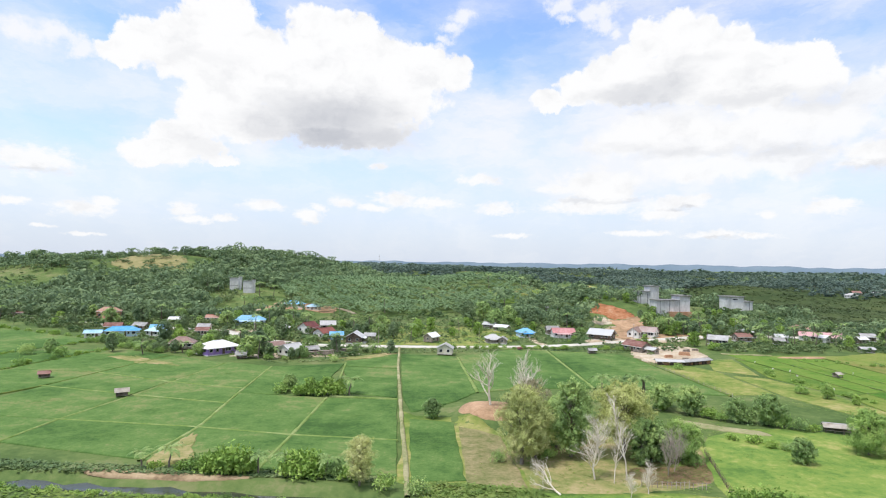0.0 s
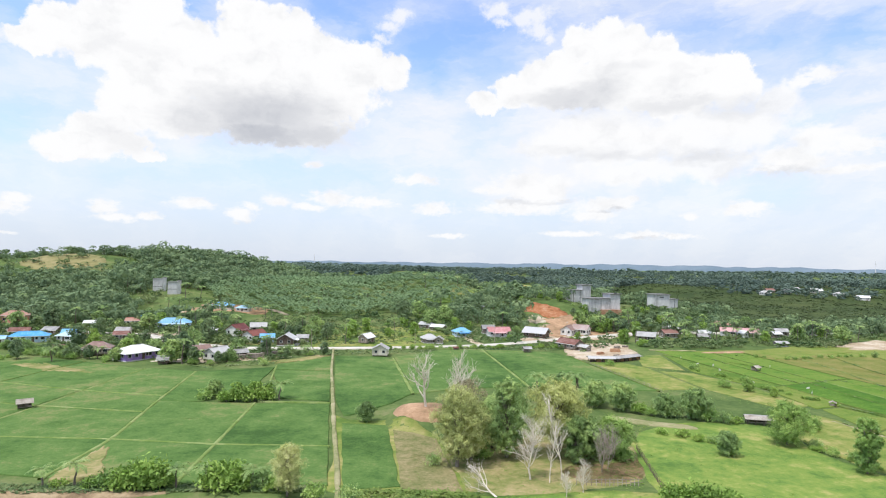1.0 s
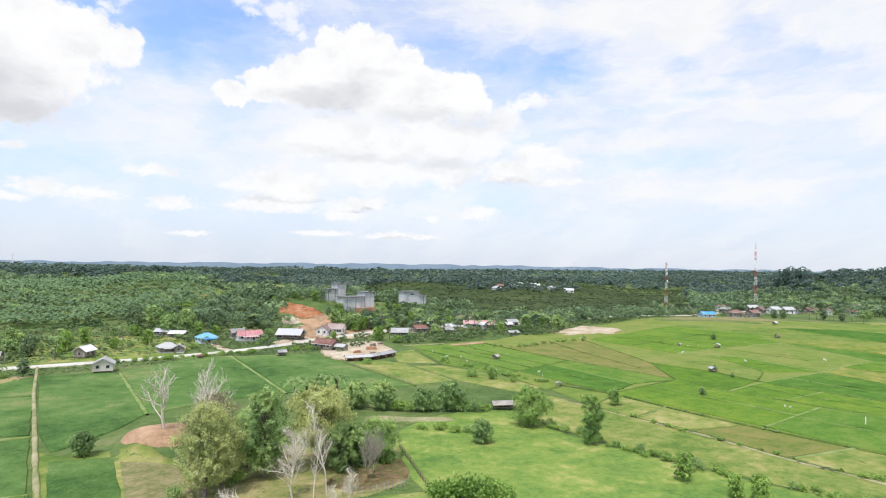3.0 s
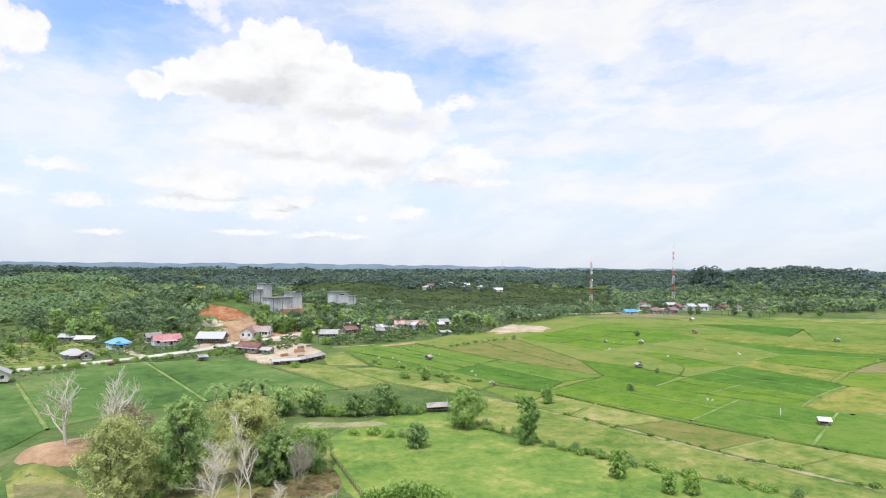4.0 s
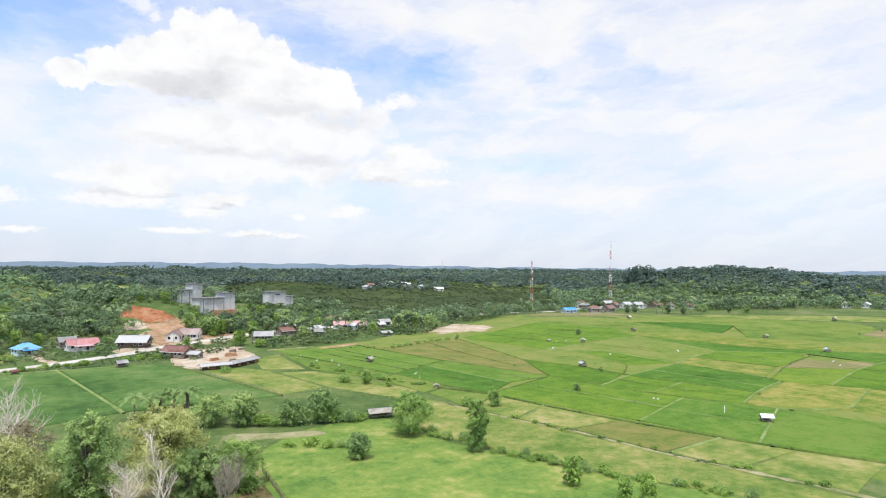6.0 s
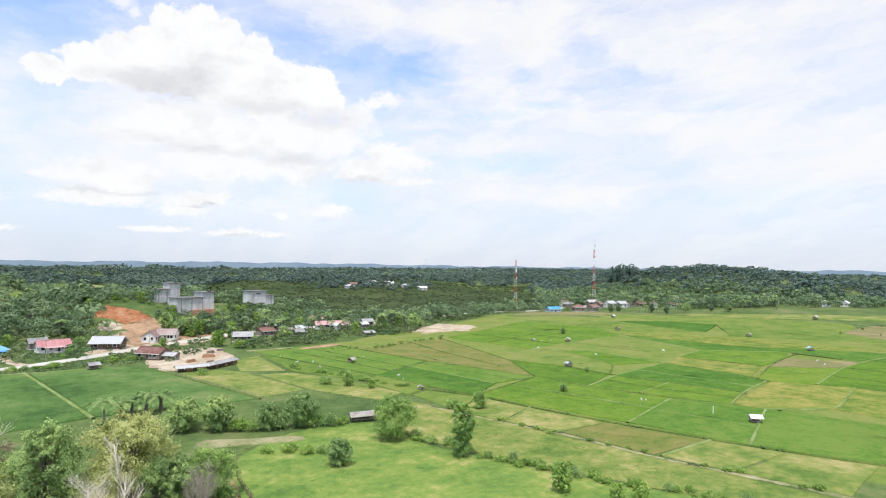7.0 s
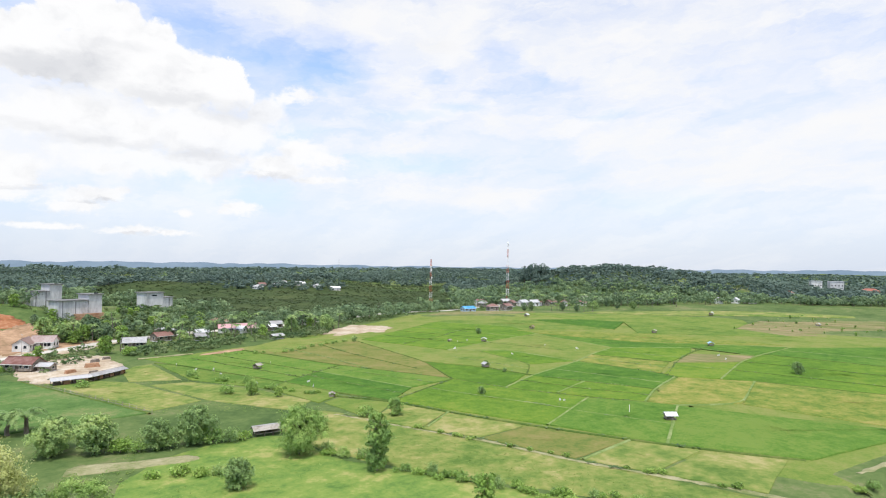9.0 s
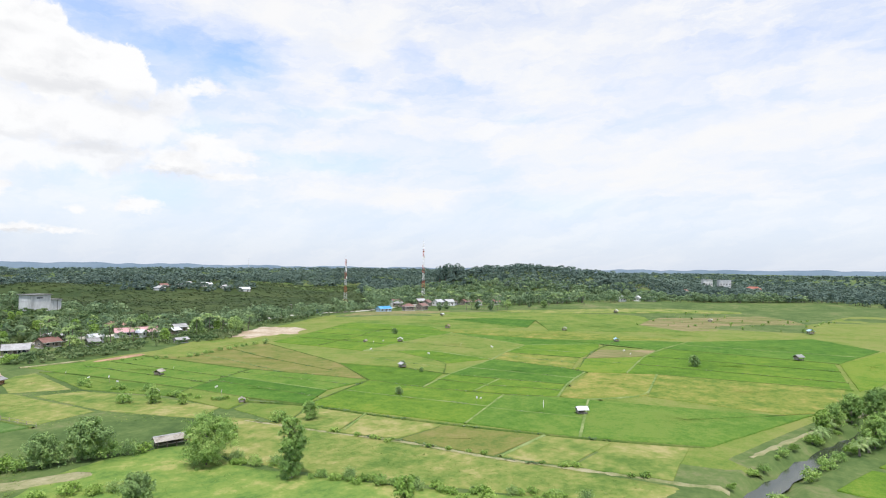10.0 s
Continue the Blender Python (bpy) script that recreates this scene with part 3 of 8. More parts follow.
def tube(bm, pts, radii, sides=5):
    """A tapered tube along points."""
    rings = []
    for i, p in enumerate(pts):
        d = (pts[min(i + 1, len(pts) - 1)] - pts[max(i - 1, 0)]).normalized()
        u = d.cross(Vector((0.3, 1, 0.2))).normalized()
        w = d.cross(u)
        rings.append([bm.verts.new(p + (u * math.cos(2 * math.pi * k / sides) + w * math.sin(2 * math.pi * k / sides)) * radii[i]) for k in range(sides)])
    for a, b in zip(rings, rings[1:]):
        for k in range(sides):
            f = bm.faces.new((a[k], a[(k + 1) % sides], b[(k + 1) % sides], b[k]))
            f.smooth = True
    bm.faces.new(rings[-1])
    return bm


def base(name, x, y, z, turn, label, category, group="", kind=""):
    """An empty at the foot of a thing."""
    e = new(name)
    e.matrix_world = pose(x, y, z, 0, 0, turn)
    e.empty_display_size = 0.5
    return tagged(e, label, category, group, kind)


# ---- the lie of the land ----
HILLS = [(-255, 500, 120, 70, 22), (-420, 520, 150, 120, 17), (-170, 520, 90, 90, 12), (-30, 455, 95, 75, 12), (-90, 780, 300, 140, 20),
         (15, 900, 80, 60, 10), (60, 350, 55, 40, 6), (88, 325, 30, 28, 6.5), (130, 330, 45, 45, 7), (35, 420, 60, 50, 7),
         (-130, 400, 60, 60, 8), (92, 314, 17, 9, 1.4), (170, 345, 35, 35, 4), (410, 545, 80, 55, 9),
         (155, 655, 75, 35, 6), (46, 425, 45, 30, 7), (60, 740, 90, 45, 5), (-120, 560, 90, 60, 15), (290, 590, 60, 30, 9)]
FAR_HILLS = [(470, 640, 200, 90, 12), (650, 320, 110, 90, 21), (690, 200, 110, 110, 18), (560, 300, 60, 60, 5), (300, 1100, 500, 160, 16), (900, 700, 260, 200, 18),
             (500, 800, 60, 50, 9), (1500, 1300, 600, 400, 15), (-300, 1700, 700, 350, 17)]
CANAL = [(-400, 100), (-120, 90), (-63, 84.5), (-29, 82), (-13, 80), (20, 60), (60, 44), (102, 30.5), (121, 24.3), (142, 16.3), (171, 2), (230, -26), (420, -90)]


def from_line(x, y, line):
    """The distance of points from a line of points, in plan."""
    best = np.full(np.shape(x), 1e9)
    for (x0, y0), (x1, y1) in zip(line, line[1:]):
        dx, dy = x1 - x0, y1 - y0
        t = np.clip(((x - x0) * dx + (y - y0) * dy) / (dx * dx + dy * dy), 0, 1)
        best = np.minimum(best, np.hypot(x - x0 - t * dx, y - y0 - t * dy))
    return best


def terrain(x, y):
    x, y = np.asarray(x, float), np.asarray(y, float)
    z = np.zeros(np.broadcast(x, y).shape)
    for cx, cy, rx, ry, h in HILLS + FAR_HILLS:
        z = z + h * np.exp(-((x - cx) / rx) ** 2 - ((y - cy) / ry) ** 2)
    d = np.hypot(x, y)
    w = np.clip((d - 330) / 150, 0, 1)
    z = z + w * 1.6 * (np.sin(x * 0.021 + 1) * np.cos(y * 0.027) + 0.6 * np.sin(x * 0.053 + y * 0.041))
    far = np.clip((d - 900) / 800, 0, 1)
    z = z + far * 5 * (1 + np.sin(x * 0.0042 + 0.6) * np.cos(y * 0.0051 + 1.2))
    # the earth mound under the dead tree and the canal's bed
    z = z + 2.4 * np.exp(-((x - 10.5) / 6.5) ** 4 - ((y - 124.5) / 7) ** 4)
    z = z - 1.3 * np.exp(-(from_line(x, y, CANAL) / 2.6) ** 4) + 0.35 * np.exp(-((from_line(x, y, CANAL) - 4.5) / 1.6) ** 2)
    return z


def height(x, y):
    return float(terrain(x, y))


def stops(lo, hi, fine_lo, fine_hi, step, growth=1.13):
    mid = list(np.arange(fine_lo, fine_hi + 0.1, step))
    s, a = step, fine_hi
    up = []
    while a < hi:
        s = min(s * growth, 220)
        a += s
        up.append(a)
    s, a = step, fine_lo
    down = []
    while a > lo:
        s = min(s * growth, 220)
        a -= s
        down.append(a)
    return np.array(down[::-1] + mid + up)


gx, gy = stops(-4600, 4800, -140, 260, 2.0), stops(-2500, 4800, 20, 350, 2.0)
X, Y = np.meshgrid(gx, gy)
ground = tagged(new("ground", grid_mesh("ground", np.stack([X, Y, terrain(X, Y)], -1), M["ground"])),
                "open ground of rough grass and scrub reaching the horizon", "ground", kind="structure")


def ribbon(name, line, width, mat, lift, label, category, camber=0.0, wobble=0.0, step=3.0, kind="structure", skirt=0.25, follow=True):
    """A strip along a line that lies on the ground, with sides."""
    pts = []
    for (x0, y0), (x1, y1) in zip(line, line[1:]):
        n = max(1, int(math.hypot(x1 - x0, y1 - y0) / step))
        pts += [(x0 + (x1 - x0) * k / n, y0 + (y1 - y0) * k / n) for k in range(n)]
    pts.append(line[-1])
    pts = np.array(pts)
    for _ in range(4 if len(pts) > 6 and len(line) > 2 else 0):
        pts[1:-1] = pts[1:-1] * 0.5 + (pts[:-2] + pts[2:]) * 0.25
    tan = np.gradient(pts, axis=0)
    tan /= np.linalg.norm(tan, axis=1)[:, None]
    side = np.stack([tan[:, 1], -tan[:, 0]], -1)
    half = width / 2 * (1 + wobble * rng.uniform(-1, 1, len(pts)))
    rows = []
    for k, dz in ((-1.12, -skirt), (-1, 0), (-0.4, camber), (0.4, camber), (1, 0), (1.12, -skirt)):
        p = pts + side * (half * k)[:, None]
        z = (terrain(p[:, 0], p[:, 1]) if follow else 0) + lift + dz
        rows.append(np.stack([p[:, 0], p[:, 1], np.broadcast_to(z, len(p))], -1))
    me = grid_mesh(name, np.stack(rows, 1), mat)
    return tagged(new(name, me), label, category, kind=kind)


def patch(name, outline, mat, lift, label, category, rough=0.08, rings=7, kind="structure", around=None):
    """A patch draped on the ground inside a rounded, uneven outline; thick at its edge."""
    o = np.array(outline, float)
    n = len(o)
    t = np.linspace(0, n, 14 * n, endpoint=False)
    i = t.astype(int)
    f = (t - i)[:, None]
    p0, p1, p2, p3 = o[(i - 1) % n], o[i % n], o[(i + 1) % n], o[(i + 2) % n]
    line = 0.5 * (2 * p1 + (p2 - p0) * f + (2 * p0 - 5 * p1 + 4 * p2 - p3) * f ** 2 + (3 * p1 - p0 - 3 * p2 + p3) * f ** 3)
    c = line.mean(0) if around is None else np.array(around)
    wob = np.convolve(np.tile(rng.normal(0, 1, len(t)), 3), np.ones(4) / 4, "same")[len(t):2 * len(t)]
    line = c + (line - c) * (1 + rough * wob[:, None])
    rows = []
    for k in np.linspace(1, 0.0, rings):
        p = c + (line - c) * k
        rows.append(np.stack([p[:, 0], p[:, 1], terrain(p[:, 0], p[:, 1]) + lift], -1))
    foot = rows[0].copy()
    foot[:, 2] -= lift + 0.15
    foot[:, :2] = c + (foot[:, :2] - c) * 1.01
    me = grid_mesh(name, np.stack([foot] + rows), mat, closed=True)
    return tagged(new(name, me), label, category, kind=kind)


def crop(corners, mat, label, tall=0.24, gap=0.32, low=-0.05):
    """A field of crop between its bunds: a low block, drawn in from the corners by the gap."""
    c = np.array(corners, float)
    n = len(c)
    mid = c.mean(0)
    ins = []
    for k in range(n):
        a, b = c[k - 1] - c[k], c[(k + 1) % n] - c[k]
        a, b = a / np.linalg.norm(a), b / np.linalg.norm(b)
        s = abs(a[0] * b[1] - a[1] * b[0])
        ins.append(c[k] + (a + b) * gap / max(s, 0.3))
    ins = np.array(ins)
    rows = []
    edge = []
    for k in range(n):
        p, q = ins[k], ins[(k + 1) % n]
        m = max(2, int(np.linalg.norm(q - p) / 2.5))
        edge += [p + (q - p) * j / m for j in range(m)]
    edge = np.array(edge)
    edge += rng.normal(0, 0.09, edge.shape)
    mid = edge.mean(0)
    rows.append(np.column_stack([mid + (edge - mid) * 1.002, np.full(len(edge), low)]))
    rows.append(np.column_stack([edge, np.full(len(edge), tall * 0.85)]))
    for k in (0.985, 0.7, 0.4, 0.0):
        p = mid + (edge - mid) * k
        rows.append(np.column_stack([p, tall + rng.normal(0, 0.02, len(edge))]))
    me = grid_mesh("paddy_field", np.stack(rows), mat, closed=True)
    return tagged(new("paddy_field", me), label, "field", "paddy fields", "structure")


# ---- roads, fields and banks ----
ROAD = [(-96, 262), (-75, 236), (-48, 222.5), (-16, 223), (4, 224), (25, 227), (42, 231), (61, 240), (82, 252), (105, 261), (140, 268), (180, 271), (240, 279),
        (265, 284), (316, 283), (349, 279), (390, 277), (440, 268), (520, 250)]
ribbon("road", ROAD, 4.4, M["road"], 0.3, "pale sun-bleached village road along the paddy fields", "road", 0.06, 0.05, skirt=0.6)
ribbon("road", [(-96, 262), (-120, 268), (-150, 276), (-190, 290), (-240, 310)], 4.0, M["road"], 0.25, "narrow pale lane through the village", "road", 0.05, 0.08, skirt=0.6)
ribbon("water", CANAL, 2.6, M["water"], 0.55, "still dark water in the irrigation canal", "water", 0, 0.3, skirt=0.05)

DG, LG, YG, SB = M["rice_dark"], M["rice"], M["rice_ripe"], M["stubble"]
DARK = "dense dark green young rice in a paddy field"
LIGHT = "light green rice in a paddy field"
RIPE = "yellowing green rice in a paddy field"
DEEP = "deep green rice in a paddy field"
GOLD = "yellow ripe rice ready for harvest in a paddy field"
STUB = "thin brownish stubble in a paddy field"

# west of the footpath
WEST = [
    [(-75, 101), (-46.5, 93.5), (-45.6, 112), (-74, 115.5)], [(-74, 115.5), (-45.6, 112), (-47.5, 131), (-71.5, 136)],
    [(-71.5, 136), (-47.5, 131), (-48.7, 146), (-69.5, 152)], [(-69.5, 152), (-48.7, 146), (-50.4, 177), (-66, 183)],
    [(-46.5, 93.5), (-27.6, 90), (-27, 108), (-45.6, 112)], [(-45.6, 112), (-27, 108), (-26.4, 138), (-48, 141)],
    [(-48, 141), (-38, 140), (-38, 147), (-30, 150), (-29.7, 184), (-50.4, 177)], [(-27.6, 90), (-6, 88), (-7.4, 106), (-27, 108)],
    [(-27, 108), (-7.4, 106), (-9.8, 137), (-26.4, 138)], [(-22, 143), (-10, 139), (-12.5, 176), (-29.7, 179)],
    [(-29.7, 180), (-12.5, 177), (-14.8, 205), (-30, 188)]]
FAR_WEST = [
    [(-112, 108), (-75, 101), (-74, 115.5), (-100, 119)], [(-100, 119), (-74, 115.5), (-71.5, 138), (-97, 145)],
    [(-97, 145), (-71.5, 138), (-69.5, 152), (-94, 163)], [(-94, 163), (-69.5, 152), (-66, 181), (-88, 194)],
    [(-142, 132), (-112, 108), (-97, 145), (-94, 163), (-121, 165)], [(-121, 165), (-94, 163), (-88, 194), (-115, 206)],
    [(-160, 160), (-142, 134), (-122, 167), (-116, 205), (-140, 195)], [(-190, 200), (-160, 160), (-141, 196), (-130, 226), (-200, 262)]]
for q in WEST:
    crop(q, DG, DARK, gap=0.2)
for q in FAR_WEST:
    crop(q, DG, DARK, gap=0.2)
# east of the footpath, up to the road
EAST = [
    [(-6.2, 126), (-4, 127.5), (4, 137), (9, 146), (5.8, 197), (3, 203), (-14, 205), (-9, 140)], [(9.4, 146), (20, 152), (39.5, 154), (39.2, 187), (38.6, 218), (25, 220), (5.8, 202)],
    [(40.2, 154), (58, 150), (72, 147.5), (67, 203), (64, 212), (52, 217), (39.6, 218)]]
for q in EAST:
    crop(q, DG, DARK, gap=0.25)
crop([(-4.3, 86), (4.3, 87), (3.0, 119), (-6.6, 121)], DG, DARK, 0.2)
crop([(4.0, 86), (13, 84), (11.5, 110), (3.4, 118)], M["dry_stubble"], "tan harvested stubble in a paddy field", 0.12, 0.2)


# the wide plain to the south-east: fields of every shade between straight bunds
MG, GD = M["rice_mid"], M["rice_gold"]
PLAIN = [
    (YG, RIPE, [(105, 200), (110, 153), (102, 150), (96, 174), (103, 207)]), (MG, DEEP, [(105, 218), (136, 211), (137, 162), (126, 158), (110, 153), (106, 199)]),
    (YG, RIPE, [(102, 148), (110, 153), (110, 134), (108, 130), (100, 128)]), (MG, DEEP, [(110, 153), (126, 158), (126, 123), (112, 117), (110, 134)]),
    (MG, DEEP, [(126, 158), (137, 161), (142, 122), (126, 123)]), (SB, STUB, [(137, 210), (153, 208), (182, 200), (160, 147), (143, 124), (138, 161)]),
    (YG, RIPE, [(137, 214), (171, 230), (183, 213), (160, 205), (142, 197)]), (LG, LIGHT, [(112, 117), (142, 122), (144, 84), (116, 80)])]
PLAIN += [
    (MG, LIGHT, [(116, 80), (144, 84), (148, 72), (149, 65), (118, 58)]), (MG, DEEP, [(118, 58), (149, 65), (155, 25), (162, 19), (124, 37)]),
    (LG, LIGHT, [(160, 147), (163, 124), (161, 110), (141, 105), (142, 122)]), (LG, LIGHT, [(141, 105), (160, 108), (162, 93), (144, 92)]),
    (LG, LIGHT, [(144, 92), (162, 93), (164, 75), (148, 72)]), (MG, DEEP, [(160, 108), (193, 109), (188, 80), (185, 76), (164, 75)]),
    (YG, RIPE, [(160, 147), (182, 155), (191, 147), (178, 118), (161, 110), (164, 124)]), (LG, LIGHT, [(191, 147), (200, 140), (193, 110), (178, 118)])]
PLAIN += [
    (GD, GOLD, [(193, 109), (210, 112), (211, 85), (189, 81)]), (LG, LIGHT, [(210, 112), (233, 113), (253, 89), (236, 85), (212, 85)]),
    (M["ploughed"], "brown harvested stubble in a paddy field", [(212, 84), (236, 85), (245, 66), (227, 67)]), (LG, LIGHT, [(188, 80), (210, 83), (226, 67), (190, 65), (185, 75)]),
    (LG, LIGHT, [(190, 65), (227, 67), (252, 64), (244, 10), (194, 10), (192, 57)]), (MG, DEEP, [(252, 64), (280, 59), (323, 12), (290, -8), (244, 9)]),
    (LG, LIGHT, [(194, 9), (244, 9), (290, -9), (240, -8), (205, 3)]), (MG, DEEP, [(256, 158), (254, 114), (280, 60), (246, 66), (254, 88), (233, 113)])]
PLAIN += [
    (GD, GOLD, [(262, 174), (290, 122), (286, 62), (258, 114), (258, 159)]), (YG, RIPE, [(290, 122), (323, 60), (324, 14), (287, 60)]),
    (LG, LIGHT, [(187, 203), (222, 214), (226, 160), (186, 157)]), (LG, LIGHT, [(222, 214), (270, 229), (278, 183), (256, 158), (226, 160)]),
    (YG, RIPE, [(186, 157), (226, 159), (255, 158), (233, 113), (194, 110), (200, 140)]), (GD, GOLD, [(185, 75), (192, 57), (161, 54), (150, 66), (149, 72)]),
    (GD, GOLD, [(192, 57), (197, 11), (173, 15), (163, 19), (157, 25), (160, 54)]), (YG, RIPE, [(270, 229), (300, 236), (320, 200), (300, 140), (262, 174), (278, 184)]),
    (MG, DEEP, [(300, 236), (338, 214), (345, 150), (300, 138), (320, 200)]), (YG, RIPE, [(290, 123), (344, 150), (345, 90), (323, 61)])]
for k, (mat_, label_, q) in enumerate(PLAIN):
    crop(q, mat_, label_, 0.2 + 0.025 * (k % 5), 0.22)
for q in ([(111, 20.5), (124, 15), (121, -3), (107, 3)], [(126, 14), (148, 3), (143, -14), (123, -4)], [(150, 1), (174, -9), (166, -26), (146, -15)]):
    crop(q, LG, LIGHT)
ribbon("canal_road", [(121, 31), (131.3, 26.8), (142.7, 21.8), (158, 14.5), (176, 6), (230, -19)], 1.1, M["path"], 0.1, "pale track along the canal bank", "road", 0.03, 0.5, 1.5, skirt=0.3)
patch("field_margin", [(113, 36), (120, 34), (160, 18), (210, -6), (336, -30), (345, 60), (338, 215), (300, 262), (240, 250), (160, 222), (113, 208), (112, 120)], M["rice_ripe"], 0.04, "grassy strips between the paddy fields", "grass", 0.0, 9)
# stubble strips between the ditch and the rows
STRIP_W, STRIP_E = [(101, 128), (97.6, 109), (98.4, 97.6), (100.6, 85.6), (100.6, 67), (102, 55), (103.5, 40)], [(107, 129), (111.4, 116), (111.6, 101), (113, 83), (116, 64), (118.4, 52), (122, 40)]
for k, (a, b, c, d) in enumerate(zip(STRIP_W, STRIP_W[1:], STRIP_E[1:], STRIP_E)):
    crop([a, b, c, d], (YG, M["pasture"], M["pasture"], SB, M["pasture"], M["pasture"])[k], RIPE if k == 0 else STUB, 0.14 + 0.02 * (k % 3))
crop([(86, 176), (95, 172), (100.5, 150), (101, 131), (92, 127), (86, 150)], M["pasture"], "rough grazed pasture with yellow tufts", 0.12)
crop([(73, 149), (85.5, 150), (85, 182), (80, 192), (69.5, 197)], M["pasture"], "rough grazed pasture with yellow tufts", 0.1)
crop([(84.5, 184), (95, 176), (102, 207), (96, 206), (90, 200)], M["pasture"], "rough grazed pasture with yellow tufts", 0.11)

for line, w, dark in (
        ([(-75, 101), (-74.3, 115), (-70.5, 138), (-65.8, 181)], 0.9, 0), ([(-46.9, 93), (-45.4, 112), (-48, 140), (-50.4, 176)], 1.1, 0),
        ([(-27.6, 88), (-26.9, 108), (-26.4, 138)], 1.1, 0), ([(-26, 148), (-29.7, 185)], 0.9, 0), ([(5.5, 200), (9.2, 146)], 1.4, 0),
        ([(38.7, 219), (39.3, 187), (39.8, 153)], 1.3, 0), ([(-75, 115.6), (-45.5, 112), (-27, 108), (-7.4, 106)], 0.8, 0), ([(-98, 145), (-71, 137), (-47.5, 131)], 0.7, 0),
        ([(-95, 163), (-69, 152), (-48.7, 146)], 0.7, 0), ([(-112, 108), (-97, 145), (-88, 194)], 0.6, 1), ([(-142, 132), (-121, 165), (-115, 206)], 0.8, 1),
        ([(-26, 139.5), (-9.8, 137.5)], 0.8, 0), ([(14, 224), (54, 214)], 0.6, 0), ([(72, 147), (67, 203)], 0.9, 1)):
    ribbon("field_bund", line, w * 0.6, M["bund_dark"] if dark else M["bund"], 0.28, "low grassy bund between paddy fields", "bund", 0.08, 0.25, 2.0, skirt=0.35)
for line, w, dark in (
        ([(107.5, 130), (112, 116.5), (112, 102), (113.5, 83.6), (116.4, 64.5), (119, 52), (123, 38)], 0.5, 1), ([(102, 149), (110, 153), (126, 158), (137, 161.5)], 0.55, 1), ([(103, 207), (106, 199), (110, 153), (110, 134), (112, 117)], 0.4, 1),
        ([(112, 117), (142, 122)], 0.6, 1), ([(137, 212), (137, 161.5), (142, 122), (141, 105), (144, 84), (148, 72)], 0.5, 1), ([(126, 158), (126, 123)], 0.3, 0), ([(142, 122), (160, 147), (182, 200)], 0.4, 1),
        ([(163, 124), (161, 110), (162, 93), (164, 75)], 0.5, 1), ([(193, 109), (188, 80), (185, 75)], 0.55, 1), ([(116, 80), (144, 84)], 0.55, 0), ([(118, 58), (149, 65)], 0.6, 0), ([(148, 72), (164, 75), (185, 76)], 0.5, 0),
        ([(144, 92), (162, 93)], 0.5, 0), ([(141, 105), (160, 108), (193, 109), (210, 112), (233, 113)], 0.6, 0), ([(190, 65), (227, 67), (250, 65), (280, 59)], 0.6, 0), ([(185, 78), (210, 83), (236, 86), (264, 85)], 0.6, 1)):
    ribbon("field_bund", line, w, M["bund_dark"] if dark else M["bund"], 0.26, "narrow grassy bund between paddy fields", "bund", 0.06, 0.3, 3.0, skirt=0.3)
for line, w in (([(186, 157), (200, 140), (193, 110)], 0.5), ([(186, 157), (226, 159), (256, 158)], 0.5), ([(222, 214), (226, 159)], 0.4), ([(212, 85), (210, 112)], 0.4), ([(233, 113), (255, 158), (278, 184), (270, 229)], 0.6),
                ([(233, 113), (254, 88), (246, 66)], 0.5), ([(192, 57), (160, 54), (149, 66)], 0.5), ([(192, 57), (195, 10)], 0.4), ([(252, 64), (244, 9)], 0.4), ([(161, 110), (178, 118), (191, 147)], 0.4), ([(100, 97), (112, 101)], 0.5), ([(101, 66), (116, 64)], 0.6)):
    ribbon("field_bund", line, w, M["bund_dark"] if w < 0.45 else M["bund"], 0.26, "narrow grassy bund between paddy fields", "bund", 0.06, 0.3, 3.0, skirt=0.3)
INNER = [
    [(150, 206), (146, 180), (139, 152)], [(165, 203), (156, 176), (148, 140)], [(128, 119.5), (131, 82)], [(120, 156), (119, 120)], [(152, 106.5), (153, 92.5)], [(152, 92.5), (156, 73.5)], [(132, 161), (134, 123)],
    [(130, 81), (132, 61)], [(174, 108.5), (174, 75.5)], [(174, 149), (170, 116)], [(204, 205), (206, 158)], [(240, 220), (241, 160)], [(202, 111), (200, 83)], [(222, 112), (224, 86)], [(206, 82), (208, 66)]]
INNER += [[(208, 66), (206, 10)], [(228, 66), (226, 10)], [(268, 61), (266, 2)], [(226, 188), (268, 198)], [(188, 180), (225, 186)], [(246, 158), (244, 112)], [(214, 158), (213, 124)], [(115, 207), (117, 155)], [(124, 211), (125, 158)]]
for line in INNER:
    ribbon("field_bund", line, 0.26, M["bund_dark"] if rng.random() < 0.6 else M["bund"], 0.3, "narrow grassy bund between paddy fields", "bund", 0.05, 0.3, 3.0, skirt=0.3)
ribbon("footpath", [(-4.2, 80), (-5.4, 96), (-7.3, 115), (-9.9, 145), (-13, 180), (-15.6, 221)], 0.75, M["path"], 0.26, "straight straw-coloured footpath between paddy fields", "path", 0.1, 0.2, 2.0, skirt=0.4)
ribbon("ditch_bank", [(95.8, 118), (97, 109), (97.8, 97.6), (100, 85.6), (99.8, 67), (101.4, 55), (102.6, 46), (103.4, 33)], 0.8, M["path"], 0.1, "pale silted bank of a field ditch", "bank", 0.03, 0.9, 1.2)

